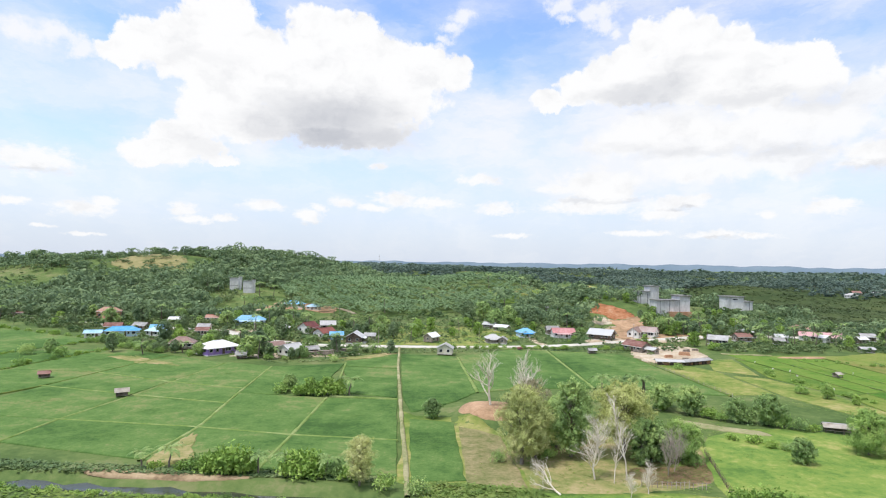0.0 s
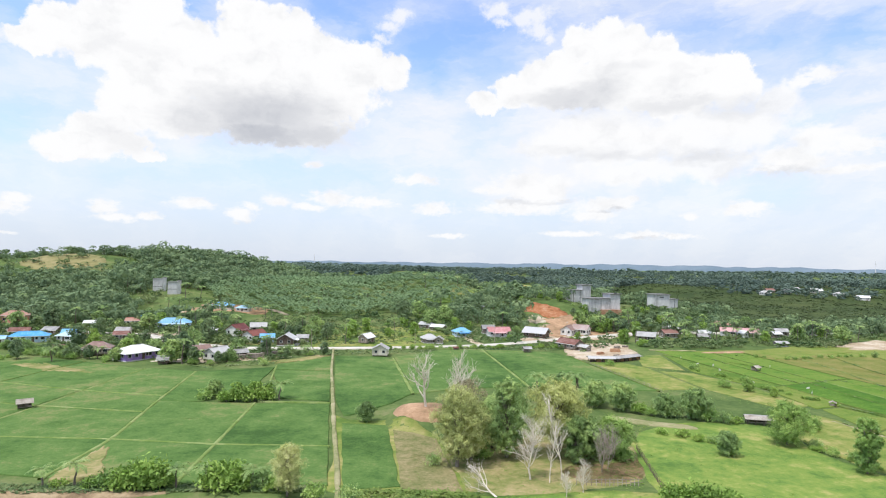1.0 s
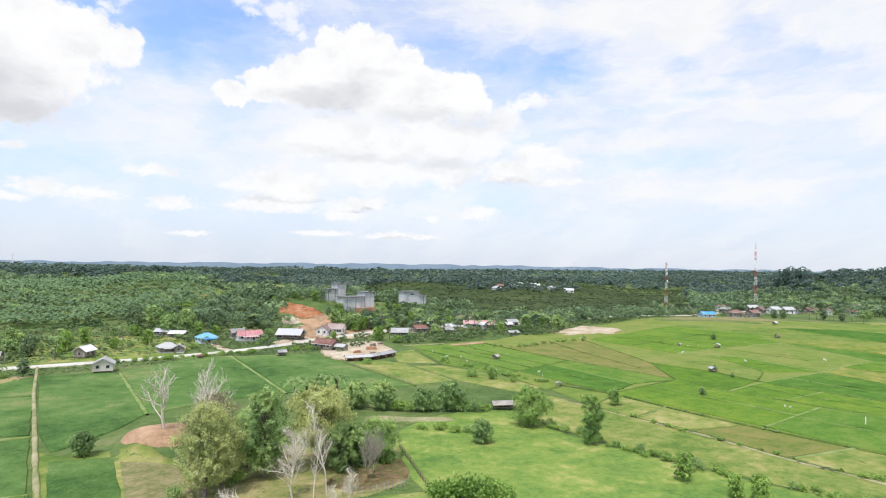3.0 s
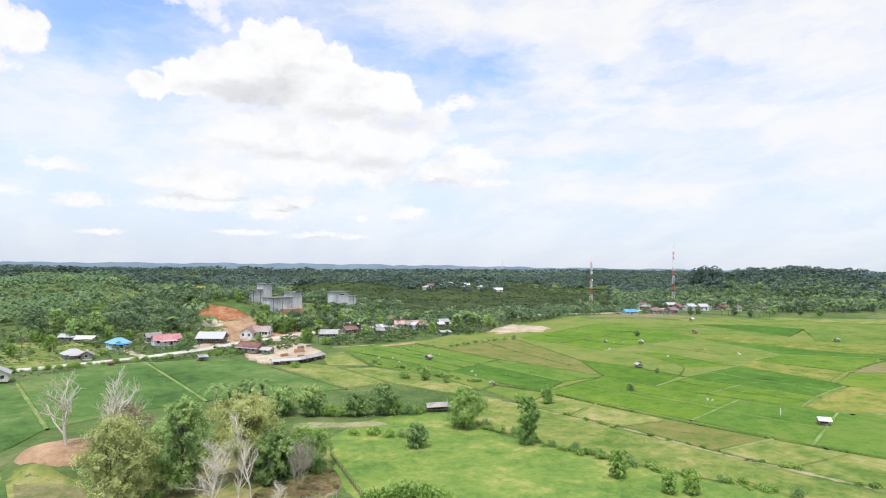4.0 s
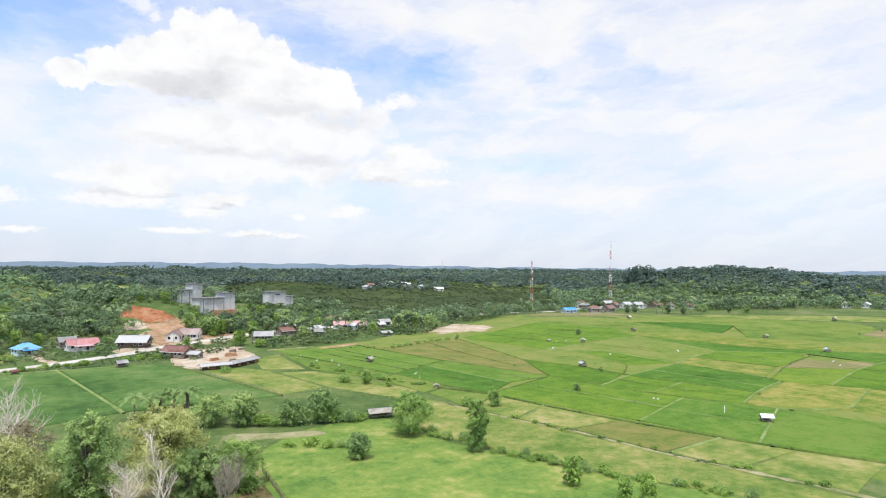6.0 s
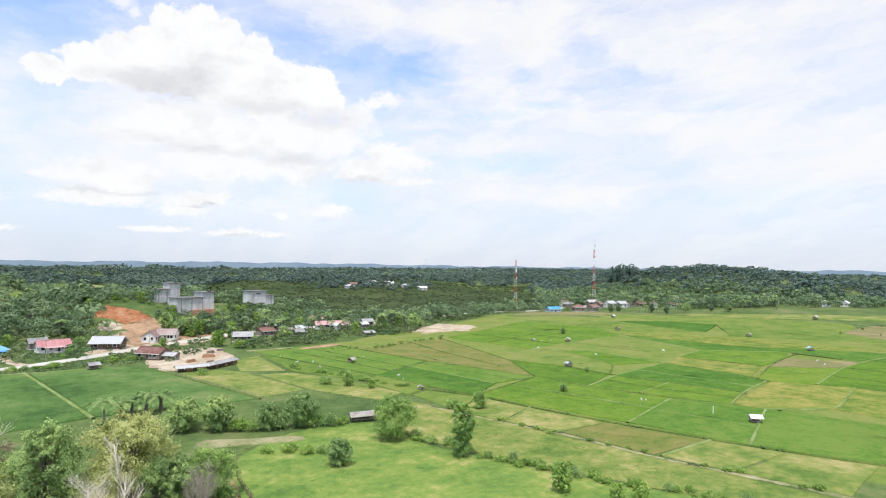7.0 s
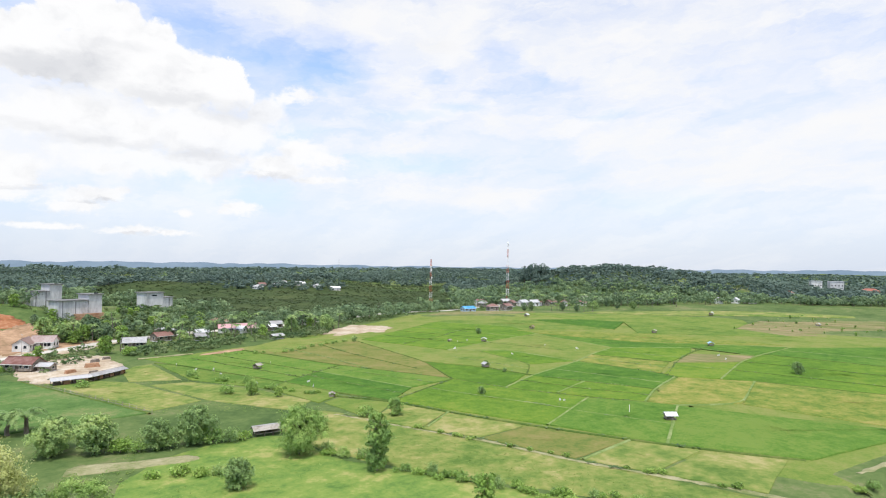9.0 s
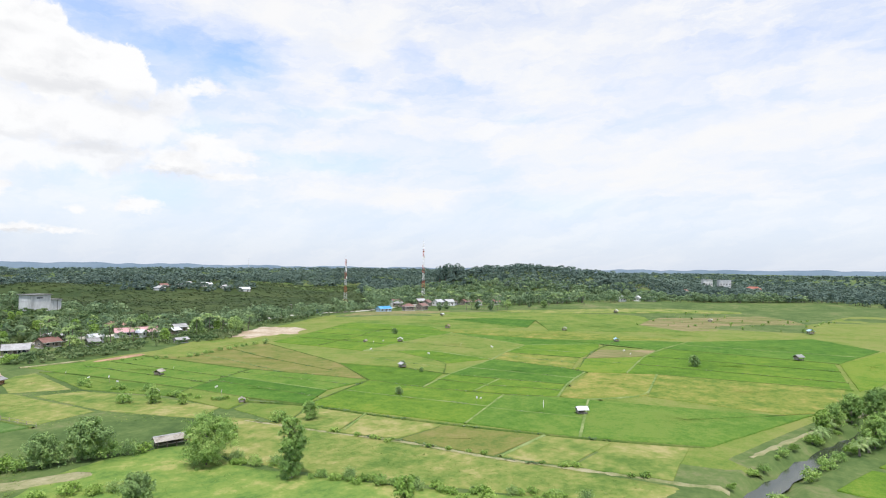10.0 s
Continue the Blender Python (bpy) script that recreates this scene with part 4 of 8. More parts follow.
patch("meadow", [(41, 82), (46, 103), (56, 116), (70, 118), (80, 112), (77, 99), (79, 86), (84, 66), (90, 46), (70, 42), (50, 56)], M["meadow"], 0.1, "bright green grazed meadow", "meadow", 0.02, 9)
patch("pasture", [(84, 121), (96, 122), (98, 103), (99, 85), (100, 65), (101, 40), (92, 45), (85, 68), (80, 88), (79, 104)], M["pasture"], 0.08, "rough pasture with yellow grass tufts", "pasture", 0.03, 7)
patch("bank", [(-52, 88.8), (-44, 88.4), (-36, 88.2), (-28.5, 87.6), (-27.5, 86), (-36, 85.6), (-45, 86.2), (-51, 87)], M["mud"], 0.1, "muddy canal bank with scattered grass", "bank", 0.06, 4)
patch("dirt", [(-46, 93.6), (-45.4, 100), (-45, 107), (-43.5, 106), (-41.5, 100), (-39, 93.8)], M["worn_grass"], 0.27, "dry yellowed corner of a rice field", "dirt", 0.22)
patch("dirt", [(5, 121), (4, 126), (8, 131.5), (13, 131), (16, 126), (15, 119), (10, 117.5)], M["soil"], 0.05, "round mound of bare brown soil", "dirt", 0.03)
patch("dirt", [(29, 92), (31, 87.5), (37, 87), (42.5, 91), (43, 97), (38, 95), (33, 95)], M["soil"], 0.06, "shaded bare soil below the tree clump", "dirt", 0.06)
patch("dirt", [(47, 121), (54, 117), (62, 113), (63, 116), (56, 120), (50, 124)], M["path"], 0.12, "worn yellowish patch in the meadow", "dirt", 0.06)
patch("dirt", [(191, 228), (205, 240), (226, 246), (232, 236), (228, 224), (208, 217)], M["sand"], 0.16, "cleared patch of pale reddish earth beside the fields", "dirt", 0.28)
ribbon("lane", [(103.5, 219), (112, 218), (121, 217)], 1.2, M["path"], 0.3, "pale track between the houses and the rice", "road", 0.03, 0.3)
patch("dirt", [(120, 211.5), (128, 214), (137, 215), (138, 212.5), (128, 210)], M["soil"], 0.34, "pale strip of dried earth at the field edge", "dirt", 0.08)
patch("sand_lot", [(71, 196), (69.5, 206), (71, 220), (84, 236), (99, 236), (97, 220), (92.5, 203), (82, 196)], M["sand"], 0.2, "bare pale yard of the brick works", "yard", 0.08)
patch("red_cut", [(76.5, 308), (78, 314), (82, 316.5), (87, 313), (92, 309), (98, 304), (97, 299), (92, 297), (86, 298), (82, 304)], M["red_soil"], 0.2, "raw red clay cut in the hillside", "hillside", 0.1)
patch("dirt", [(84, 296), (91, 297), (97, 298), (102, 291), (106, 281), (111, 270), (100, 260), (88, 261), (78, 258), (75, 268), (80, 280), (85, 288)], M["soil"], 0.3, "eroded tan slope below the clay cut", "hillside", 0.12)
patch("rubble", [(76, 293), (76.5, 299), (80, 301), (84, 298), (84.5, 293), (80, 291)], M["sand"], 0.4, "heap of pale broken rock below the clay cut", "rubble", 0.2)
patch("dirt", [(62, 246), (66, 266), (74, 282), (84, 286), (100, 284), (116, 276), (118, 262), (106, 254), (90, 247)], M["sand"], 0.14, "trampled pale earth round the houses", "yard", 0.09)
patch("dirt", [(-104, 338), (-101, 358), (-93, 363), (-70, 362), (-62, 356), (-63, 341), (-70, 339), (-74, 344), (-94, 343), (-98, 336)], M["soil"], 0.15, "tan levelled yard round a blue-roofed building", "yard", 0.12)
ribbon("lane", [(-62, 356), (-56, 350), (-50, 340)], 2.5, M["sand"], 0.15, "pale track to a levelled yard", "road", 0.02, 0.3)
ribbon("lane", [(-104, 338), (-112, 330), (-120, 326)], 2.5, M["sand"], 0.15, "pale track to a levelled yard", "road", 0.02, 0.3)
ribbon("lane", [(42, 232), (38, 246), (40, 258), (36, 275)], 3.0, M["sand"], 0.12, "sandy track climbing from the road", "road", 0.03, 0.2)
patch("dry_hilltop", [(-258, 463), (-264, 480), (-252, 496), (-230, 498), (-210, 482), (-206, 467), (-228, 456)], M["dry_grass"], 0.2, "bare hilltop of dry yellow grass", "hilltop", 0.05)
for q in ([(325, 70), (350, 30), (371, 21), (345, 92)], [(346, 92), (372, 21), (404, 11), (371, 93)], [(372, 93), (405, 11), (432, 18), (392, 92)], [(393, 92), (433, 18), (456, 34), (412, 90)]):
    crop(q, M["ploughed"], "brownish ploughed field with rows of young trees", 0.15, 0.5)
patch("swamp_plain", [(150, 395), (165, 352), (230, 330), (320, 318), (420, 330), (520, 420), (540, 520), (430, 620), (300, 640), (210, 560), (165, 470)], M["swamp"], 0.7, "flat swampy plain covered in low scrub", "plain", 0.02, 12)
patch("far_field", [(338, 100), (340, 160), (345, 215), (380, 200), (400, 150), (402, 98)], M["rice_ripe"], 0.14, "pale yellow-green field before the woods", "field", 0.03)
patch("far_field", [(345, 5), (370, 12), (430, 5), (500, -20), (480, -70), (380, -60), (340, -30)], M["rice_ripe"], 0.14, "pale yellow-green field before the woods", "field", 0.03)
patch("far_field", [(405, 200), (430, 190), (470, 120), (500, 60), (470, 50), (430, 96), (406, 150)], M["pasture"], 0.3, "light green grassland before the woods", "field", 0.03)
patch("far_field", [(300, 256), (330, 262), (360, 250), (375, 225), (340, 222), (305, 250)], M["ploughed"], 0.14, "brown ploughed strip near the far village", "field", 0.06)
patch("worn_ground", [(13, 110), (13.5, 86), (22, 83.5), (30, 84), (42, 90), (45, 102), (40, 109), (30, 112), (20, 113)], M["worn_grass"], 0.06, "thin worn grass round the tree clump", "grass", 0.05)
patch("grass_strip", [(-2, 72), (0, 85), (10, 84), (20, 83), (34, 84), (42, 80), (38, 70), (20, 62)], M["meadow"], 0.07, "bright grass on the near bank", "grass", 0.04)
patch("clearing", [(132, 624), (142, 636), (160, 641), (178, 634), (182, 622), (160, 616)], M["pasture"], 0.25, "pale green clearing on a far wooded slope", "clearing", 0.2)
patch("clearing", [(32, 394), (40, 404), (56, 408), (66, 400), (58, 390), (42, 386)], M["meadow"], 0.25, "bright grassy clearing on the wooded hill", "clearing", 0.2)
patch("clearing", [(26, 714), (44, 722), (62, 720), (70, 710), (44, 704)], M["pasture"], 0.25, "pale green clearing on a far ridge", "clearing", 0.2)
patch("clearing", [(27, 374), (32, 390), (43, 395), (52, 389), (53, 376), (45, 365), (34, 363)], M["meadow"], 0.35, "bright grassy clearing between dark trees", "clearing", 0.2)
patch("clearing", [(47, 388), (52, 406), (61, 411), (70, 404), (71, 389), (64, 377), (53, 375)], M["pasture"], 0.35, "grassy clearing on the wooded slope", "clearing", 0.2)
patch("clearing", [(196, 955), (210, 985), (237, 994), (261, 982), (264, 958), (244, 937), (213, 934)], M["pasture"], 0.35, "pale green clearing on a wooded slope", "clearing", 0.2)
patch("grass_slope", [(-24, 230), (-10, 228), (22, 234), (34, 262), (26, 284), (0, 296), (-20, 292), (-30, 262)], M["pasture"], 0.12, "grassy slope above the road", "grass", 0.04, 9)
patch("dirt", [(-104, 189), (-100, 192), (-92, 186), (-83, 180), (-82, 177), (-92, 179)], M["worn_grass"], 0.28, "dry yellowish grass at the field corner", "grass", 0.4)
patch("dirt", [(-32, 194), (-28, 198), (-20, 205), (-17, 204), (-19, 198), (-26, 193)], M["worn_grass"], 0.28, "dry yellowish grass at the field corner", "grass", 0.35)
patch("dirt", [(-68, 196), (-58, 201), (-46, 205), (-34, 207), (-29, 203), (-38, 197), (-50, 193.5), (-60, 192.5)], M["sand"], 0.1, "trampled pale earth round the houses", "yard", 0.13)
patch("dirt", [(-96, 214), (-86, 220), (-76, 226), (-66, 214), (-68, 204), (-82, 202)], M["soil"], 0.1, "trampled earth yard between village houses", "yard", 0.13)
patch("dirt", [(-108, 258), (-96, 268), (-82, 278), (-76, 272), (-86, 256), (-98, 248)], M["sand"], 0.12, "pale earth yard below the blue-roofed house", "yard", 0.13)
patch("dirt", [(-156, 262), (-140, 272), (-124, 276), (-120, 262), (-136, 256)], M["soil"], 0.12, "trampled earth yard between village houses", "yard", 0.13)
patch("dirt", [(-64, 234), (-52, 252), (-40, 250), (-30, 238), (-42, 232)], M["worn_grass"], 0.12, "worn grass between village houses", "yard", 0.13)
patch("path_edge", [(-5.2, 86), (-6.2, 100), (-8.4, 126), (-5, 124), (4, 121), (12.5, 110), (14, 84)], M["pasture"], 0.05, "worn yellowish grass between the footpath and the fields", "grass", 0.02)

# ---- plants ----
def leaves(centres, per, spread, size, r, slim=0.55, up=0.35, squash=0.8):
    """Small leaf faces scattered round centres."""
    c = np.repeat(np.asarray(centres, float), per, 0)
    n = len(c)
    p = c + r.normal(0, 1, (n, 3)) * np.array([spread, spread, spread * squash]) * 0.6
    a = r.normal(0, 1, (n, 3))
    a /= np.linalg.norm(a, axis=1)[:, None]
    nrm = r.normal(0, 1, (n, 3)) + np.array([0, 0, up * 2])
    b = np.cross(nrm, a)
    b /= np.linalg.norm(b, axis=1)[:, None]
    s = size * r.uniform(0.6, 1.35, (n, 1))
    return np.stack([p - a * s - b * s * slim, p + a * s - b * s * slim, p + b * s * slim], 1)


def grow(bm, r, p, d, length, rad, level, levels, kids, tips, droop=0.0, wild=0.35, spread=0.9, sides=5, ratio=(0.5, 0.72), start=0.35):
    """A limb with its side limbs; the ends are collected in tips."""
    n = 4
    pts, radii = [p.copy()], [rad]
    q, way = p.copy(), d.normalized()
    for k in range(n):
        way = (way + Vector(r.normal(0, wild * 0.35, 3)) + Vector((0, 0, 0.06 - droop * level))).normalized()
        q = q + way * (length / n)
        pts.append(q.copy())
        radii.append(rad * (1 - 0.62 * (k + 1) / n))
    tube(bm, pts, radii, sides if level < 2 else 3)
    if level >= levels:
        tips.append(pts[-1]), tips.append(pts[-2])
        return
    for k in range(kids[level]):
        f = start + (1 - start) * (k + r.uniform(0.1, 0.9)) / kids[level]
        i = min(n - 1, int(f * n))
        s = pts[i].lerp(pts[i + 1], f * n - i)
        ang = r.uniform(0, 2 * math.pi) + k * 2.4
        out = Vector((math.cos(ang), math.sin(ang), 0))
        side = (way * (1.0 - spread * 0.55) + out * spread + Vector((0, 0, 0.25))).normalized()
        grow(bm, r, s, side, length * r.uniform(*(ratio if level == 0 else (0.45, 0.7))) * (1.15 - 0.45 * f), rad * 0.5 * (1.1 - 0.5 * f), level + 1, levels, kids, tips, droop, wild, spread, sides, ratio, 0.3)
    if level > 0:
        tips.append(pts[-1])


def crown_leaves(r, tall, wide, low, lobes, count, leaf, slim=0.55, gap=0.15, clump=1.0):
    """Leaf quads over the lobes of a crown that reaches from low to tall; lobes overlap unevenly, so that gaps stay."""
    mid, half = (tall + low) / 2, (tall - low) / 2
    c, s = [], []
    for k in range(lobes):
        u = (k + r.uniform(0.2, 0.8)) / lobes * 1.9 - 0.95
        a = k * 2.4 + r.uniform(-0.5, 0.5)
        ring = math.sqrt(max(0.05, 1 - abs(u) ** (2.6 if u < 0 else 1.9)))
        rad = wide / 2 * ring * r.uniform(0.35, 0.86) * (1 - gap * r.random())
        size = wide * r.uniform(0.09, 0.19) * (0.75 + 0.35 * ring) * clump
        c.append((rad * math.cos(a), rad * math.sin(a), mid + u * (half - size * 0.6)))
        s.append(size)
    c, s = np.array(c), np.array(s)
    # twigs on the lobes carry the leaves in small bunches
    twigs = lobes * 14
    lobe = r.choice(lobes, twigs, p=s ** 2 / (s ** 2).sum())
    d = r.normal(0, 1, (twigs, 3))
    d /= np.linalg.norm(d, axis=1)[:, None]
    d[:, 2] = np.where(d[:, 2] < -0.3, -d[:, 2], d[:, 2])
    reach = r.uniform(0.7, 1.12, twigs) + (r.random(twigs) < 0.2) * r.uniform(0.1, 0.55, twigs)
    ends = c[lobe] + d * (s[lobe] * reach)[:, None] * np.array([1, 1, 0.9])
    which = r.integers(0, twigs, count)
    p = ends[which] + r.normal(0, 1, (count, 3)) * (s[lobe[which]] * 0.17)[:, None]
    n = d[which] + r.normal(0, 0.5, (count, 3)) + np.array([0, 0, 0.3])
    a = np.cross(n, r.normal(0, 1, (count, 3)))
    a /= np.linalg.norm(a, axis=1)[:, None]
    b = np.cross(n, a)
    b /= np.linalg.norm(b, axis=1)[:, None]
    z = leaf * r.uniform(0.6, 1.4, (count, 1))
    return np.stack([p - a * z - b * z * slim, p + a * z - b * z * slim, p + b * z * slim], 1), c


def tree(name, seed, tall, mat, label, category="tree", trunk=0.3, kids=(7, 5, 3), wide=8.0, low=0.12, lobes=22, count=4200, leaf=0.27, spread=0.9, stem=0.62, bark="bark", levels=2, wild=0.35, gap=0.15, clump=1.0, ratio=(0.5, 0.72), start=0.35):
    r = np.random.default_rng(seed)
    e = base(name, 0, 0, -500, 0, label, category)
    bm, tips = bmesh.new(), []
    if mat:
        q, c = crown_leaves(r, tall, wide, tall * low, lobes, count, leaf, gap=gap, clump=clump)
        top = Vector((0.1, -0.05, tall * 0.72))
        spine = [Vector((0.12 * math.sin(k), 0.1 * math.cos(k * 1.3), -0.3 + (top.z + 0.3) * k / 5)) for k in range(6)]
        thick = tall * 0.02 * trunk / 0.3
        tube(bm, spine, [thick * (1.25 - 0.95 * k / 5) for k in range(6)], 7)
        for k, (x, y, z) in enumerate(c):
            h = min(max(z * 0.62, tall * 0.1), tall * 0.66)
            f = h / top.z * 5
            s0 = spine[min(4, int(f))].lerp(spine[min(5, int(f) + 1)], f - int(f))
            tipv = Vector((x, y, z))
            tube(bm, [s0, s0.lerp(tipv, 0.5) + Vector((0, 0, 0.12 * tall * 0.3)), tipv], [thick * 0.4, thick * 0.26, thick * 0.08], 4)
        part("trunk", bm, M[bark], e)
        mesh_part("crown", faces_mesh("crown", q, [M[mat]]), e)
    else:
        grow(bm, r, Vector((0, 0, -0.3)), Vector((0.04, 0.02, 1)), tall * stem, tall * 0.027 * trunk / 0.3, 0, levels, kids, tips, 0.0, wild, spread, 5, ratio, start)
        f = tall / max(t_.z for t_ in tips)
        for v_ in bm.verts:
            v_.co.z *= f
        part("trunk", bm, M[bark], e)
    return e


def shrub(name, seed, tall, wide, mat, label, category="bush", count=420, leaf=0.2):
    r = np.random.default_rng(seed)
    e = base(name, 0, 0, -500, 0, label, category)
    bm, tips = bmesh.new(), []
    for k in range(5):
        a = k * 1.3 + r.uniform(0, 1)
        end = Vector((math.cos(a) * wide * 0.3, math.sin(a) * wide * 0.3, tall * r.uniform(0.6, 0.85)))
        tube(bm, [Vector((0, 0, -0.1)), end * 0.5 + Vector((0, 0, 0.1)), end], [0.06, 0.04, 0.015], 4)
        tips += [end, end * 0.75]
    part("stem", bm, M["bark"], e)
    n = 26
    a, rr = r.uniform(0, 2 * math.pi, n), np.sqrt(r.uniform(0, 1, n)) * wide * 0.42
    z = tall * (0.25 + 0.62 * r.uniform(0, 1, n) * (1 - (rr / (wide * 0.5)) ** 2))
    c = np.stack([rr * np.cos(a), rr * np.sin(a), z], -1)
    c = np.concatenate([c, np.array([(t.x, t.y, t.z) for t in tips])])
    mesh_part("crown", faces_mesh("crown", leaves(c, max(6, count // len(c)), min(tall, wide) * 0.24, leaf, r), [M[mat]]), e)
    return e


def frond(r, length, rise, droop, leafl, n=11):
    """Leaflets on both sides of an arching rib that starts at the origin along +x."""
    t = np.linspace(0.08, 1, n)
    x = length * t * (1 - 0.18 * t * droop)
    z = length * (rise * t - droop * t ** 2)
    q = []
    for i in range(n - 1):
        a, b = np.array([x[i], 0, z[i]]), np.array([x[i + 1], 0, z[i + 1]])
        w = leafl * math.sin(math.pi * min(1, 0.2 + t[i] * 0.86)) ** 0.6
        for s in (-1, 1):
            tip = np.array([0.5 * w, s * w, -0.35 * w + r.normal(0, 0.06)])
            q.append([a, a + tip * 0.6 + np.array([0.08, 0, 0]), a + tip, a + tip * 0.35 + (b - a) * 0.55])
            m_ = (a + b) / 2
            q.append([m_, m_ + tip * 0.6, m_ + tip * 0.94, m_ + tip * 0.3 + (b - a) * 0.5])
    rib = 0.05
    for i in range(n - 1):
        a, b = np.array([x[i], 0, z[i]]), np.array([x[i + 1], 0, z[i + 1]])
        q.append([a + [0, rib, 0], a - [0, rib, 0], b - [0, rib, 0], b + [0, rib, 0]])
    return np.array(q)


def turned(q, yaw, pitch=0.0):
    c, s = math.cos(pitch), math.sin(pitch)
    q = q @ np.array([[c, 0, -s], [0, 1, 0], [s, 0, c]]).T if pitch else q
    c, s = math.cos(yaw), math.sin(yaw)
    return q @ np.array([[c, -s, 0], [s, c, 0], [0, 0, 1]]).T


def palm(name, seed, tall, label, fronds=16, length=3.6, lean=0.8, mat="palm_leaf", fat=0.17):
    r = np.random.default_rng(seed)
    e = base(name, 0, 0, -500, 0, label, "palm")
    pts = [Vector((lean * (k / 6) ** 2, 0.2 * math.sin(k), tall * k / 6 - 0.2)) for k in range(7)]
    part("trunk", tube(bmesh.new(), pts, [fat * (1.35 - 0.6 * k / 6) for k in range(7)], 6), M["bark"], e)
    q = []
    for k in range(fronds):
        up = r.uniform(0.1, 1.0)
        q.append(turned(frond(r, length * r.uniform(0.85, 1.1), up, 0.35 + 0.45 * up + r.uniform(0, 0.25), 0.75 * length / 3.6), k * 2.4 + r.uniform(-0.2, 0.2)))
    q = np.concatenate(q) + np.array(pts[-1])
    mesh_part("crown", faces_mesh("crown", q, [M[mat]]), e)
    return e


THICKETS = collections.defaultdict(list)


def stand(thing, x, y, turn=0.0, size=1.0, group="", label="", dz=0.0, mat=""):
    """A copy of a plant on the ground; far bushes, too many to count, are gathered into thickets."""
    if thing.name.startswith("bush") and (y > 160 or x > 140):
        THICKETS[group or "scattered bushes"].append((thing, pose(x, y, height(x, y), 0, 0, turn) @ Matrix.Diagonal((size, size, size, 1))))
        return None
    c = copy_thing(thing, pose(x, y, height(x, y) + dz, 0, 0, turn))
    c.scale = (size, size, size)
    return tagged(c, label, group=group)


T = {}
T["grey"] = tree("tree", 11, 13, "leaf_grey", "tall tree with sparse grey-green foliage", wide=8.6, low=0.02, lobes=62, count=33000, leaf=0.115, trunk=0.3, gap=0.3)
T["brown"] = tree("tree", 19, 9, "leaf_brown", "sparse tree with brownish withering foliage", wide=7.0, low=0.35, lobes=34, count=4200, leaf=0.13, trunk=0.24, gap=0.35)
T["dark"] = tree("tree", 12, 12.8, "leaf_dark", "dense tall tree with dark glossy foliage", wide=7.3, low=0.0, lobes=58, count=26000, leaf=0.135)
T["gold"] = tree("tree", 13, 12.5, "leaf_gold", "broad tree with yellow-green feathery foliage", wide=11.2, low=0.12, lobes=85, count=42000, leaf=0.115, gap=0.25, clump=0.8)
T["green"] = tree("tree", 14, 8.4, "leaf_mid", "round leafy green field tree", wide=9.2, low=-0.04, lobes=60, count=26000, leaf=0.115, clump=0.9)
T["slim"] = tree("tree", 15, 9, "leaf_mid", "slender upright green field tree", wide=4.6, low=-0.02, lobes=44, count=19000, leaf=0.115, gap=0.2)
T["mango"] = tree("tree", 16, 8, "leaf_dark", "round dark green village tree", wide=8.0, low=0.0, lobes=32, count=1900, leaf=0.36)
T["hedge"] = tree("tree", 26, 8, "leaf_dark", "dense dark green hedge tree", wide=8.2, low=-0.03, lobes=52, count=14000, leaf=0.19, gap=0.3)
T["bank"] = tree("tree", 27, 9, "leaf_mid", "leafy green tree beside the canal", wide=7.4, low=-0.04, lobes=36, count=5200, leaf=0.27, gap=0.2)
T["village"] = tree("tree", 17, 9, "leaf_forest", "leafy green tree of the village", wide=7.4, low=0.04, lobes=30, count=1800, leaf=0.38, gap=0.3)
T["light"] = tree("tree", 18, 7, "leaf_bright", "light green leafy young tree", wide=5.6, low=0.0, lobes=26, count=1500, leaf=0.32, gap=0.3)
T["bush"] = shrub("bush", 21, 3.2, 4.2, "leaf_dark", "dense dark green leafy bush", count=800, leaf=0.2)
T["bush_green"] = shrub("bush", 22, 2.6, 3.6, "leaf_mid", "low round leafy green bush", count=700, leaf=0.2)
T["bush_bright"] = shrub("bush", 23, 2.4, 3.4, "leaf_bright", "bright green leafy bush", count=1100, leaf=0.2)
T["scrub"] = shrub("bush", 24, 1.2, 2.4, "leaf_bright", "low spreading yellow-green scrub bush", count=300, leaf=0.17)
T["coco"] = palm("coconut_palm", 31, 8.5, "tall coconut palm with a curved trunk")
T["coco_low"] = palm("coconut_palm", 32, 4.2, "young coconut palm with arching fronds", 14, 3.4, 0.4)
T["sago"] = palm("palm", 33, 3.4, "low bushy palm with dark fronds", 20, 3.6, 0.2, "palm_leaf", 0.3)
T["dead"] = tree("dead_tree", 41, 9, None, "bleached bare dead tree", "dead tree", kids=(9, 5, 4, 3), levels=3, bark="dead_bark", wild=0.55, spread=0.85, stem=0.66, trunk=0.26, start=0.2)
T["dead_thin"] = tree("dead_tree", 42, 11, None, "tall bare grey tree with fine twigs", "dead tree", kids=(24, 6, 4), levels=2, bark="dead_bark", wild=0.25, spread=0.62, stem=0.9, trunk=0.1, ratio=(0.16, 0.26), start=0.25)
T["dead_wide"] = tree("dead_tree", 43, 9, None, "bare whitish tree with tangled branches", "dead tree", kids=(26, 8, 5, 3), levels=3, bark="dead_bark", wild=0.55, spread=0.85, stem=0.8, trunk=0.16, ratio=(0.3, 0.46), start=0.2)
T["dead_brown"] = tree("dead_tree", 44, 8, None, "bare grey-brown tree with dense twigs", "dead tree", kids=(22, 8, 6, 3), levels=3, bark="twig_bark", wild=0.4, spread=0.55, stem=0.8, trunk=0.1, ratio=(0.34, 0.5), start=0.12)

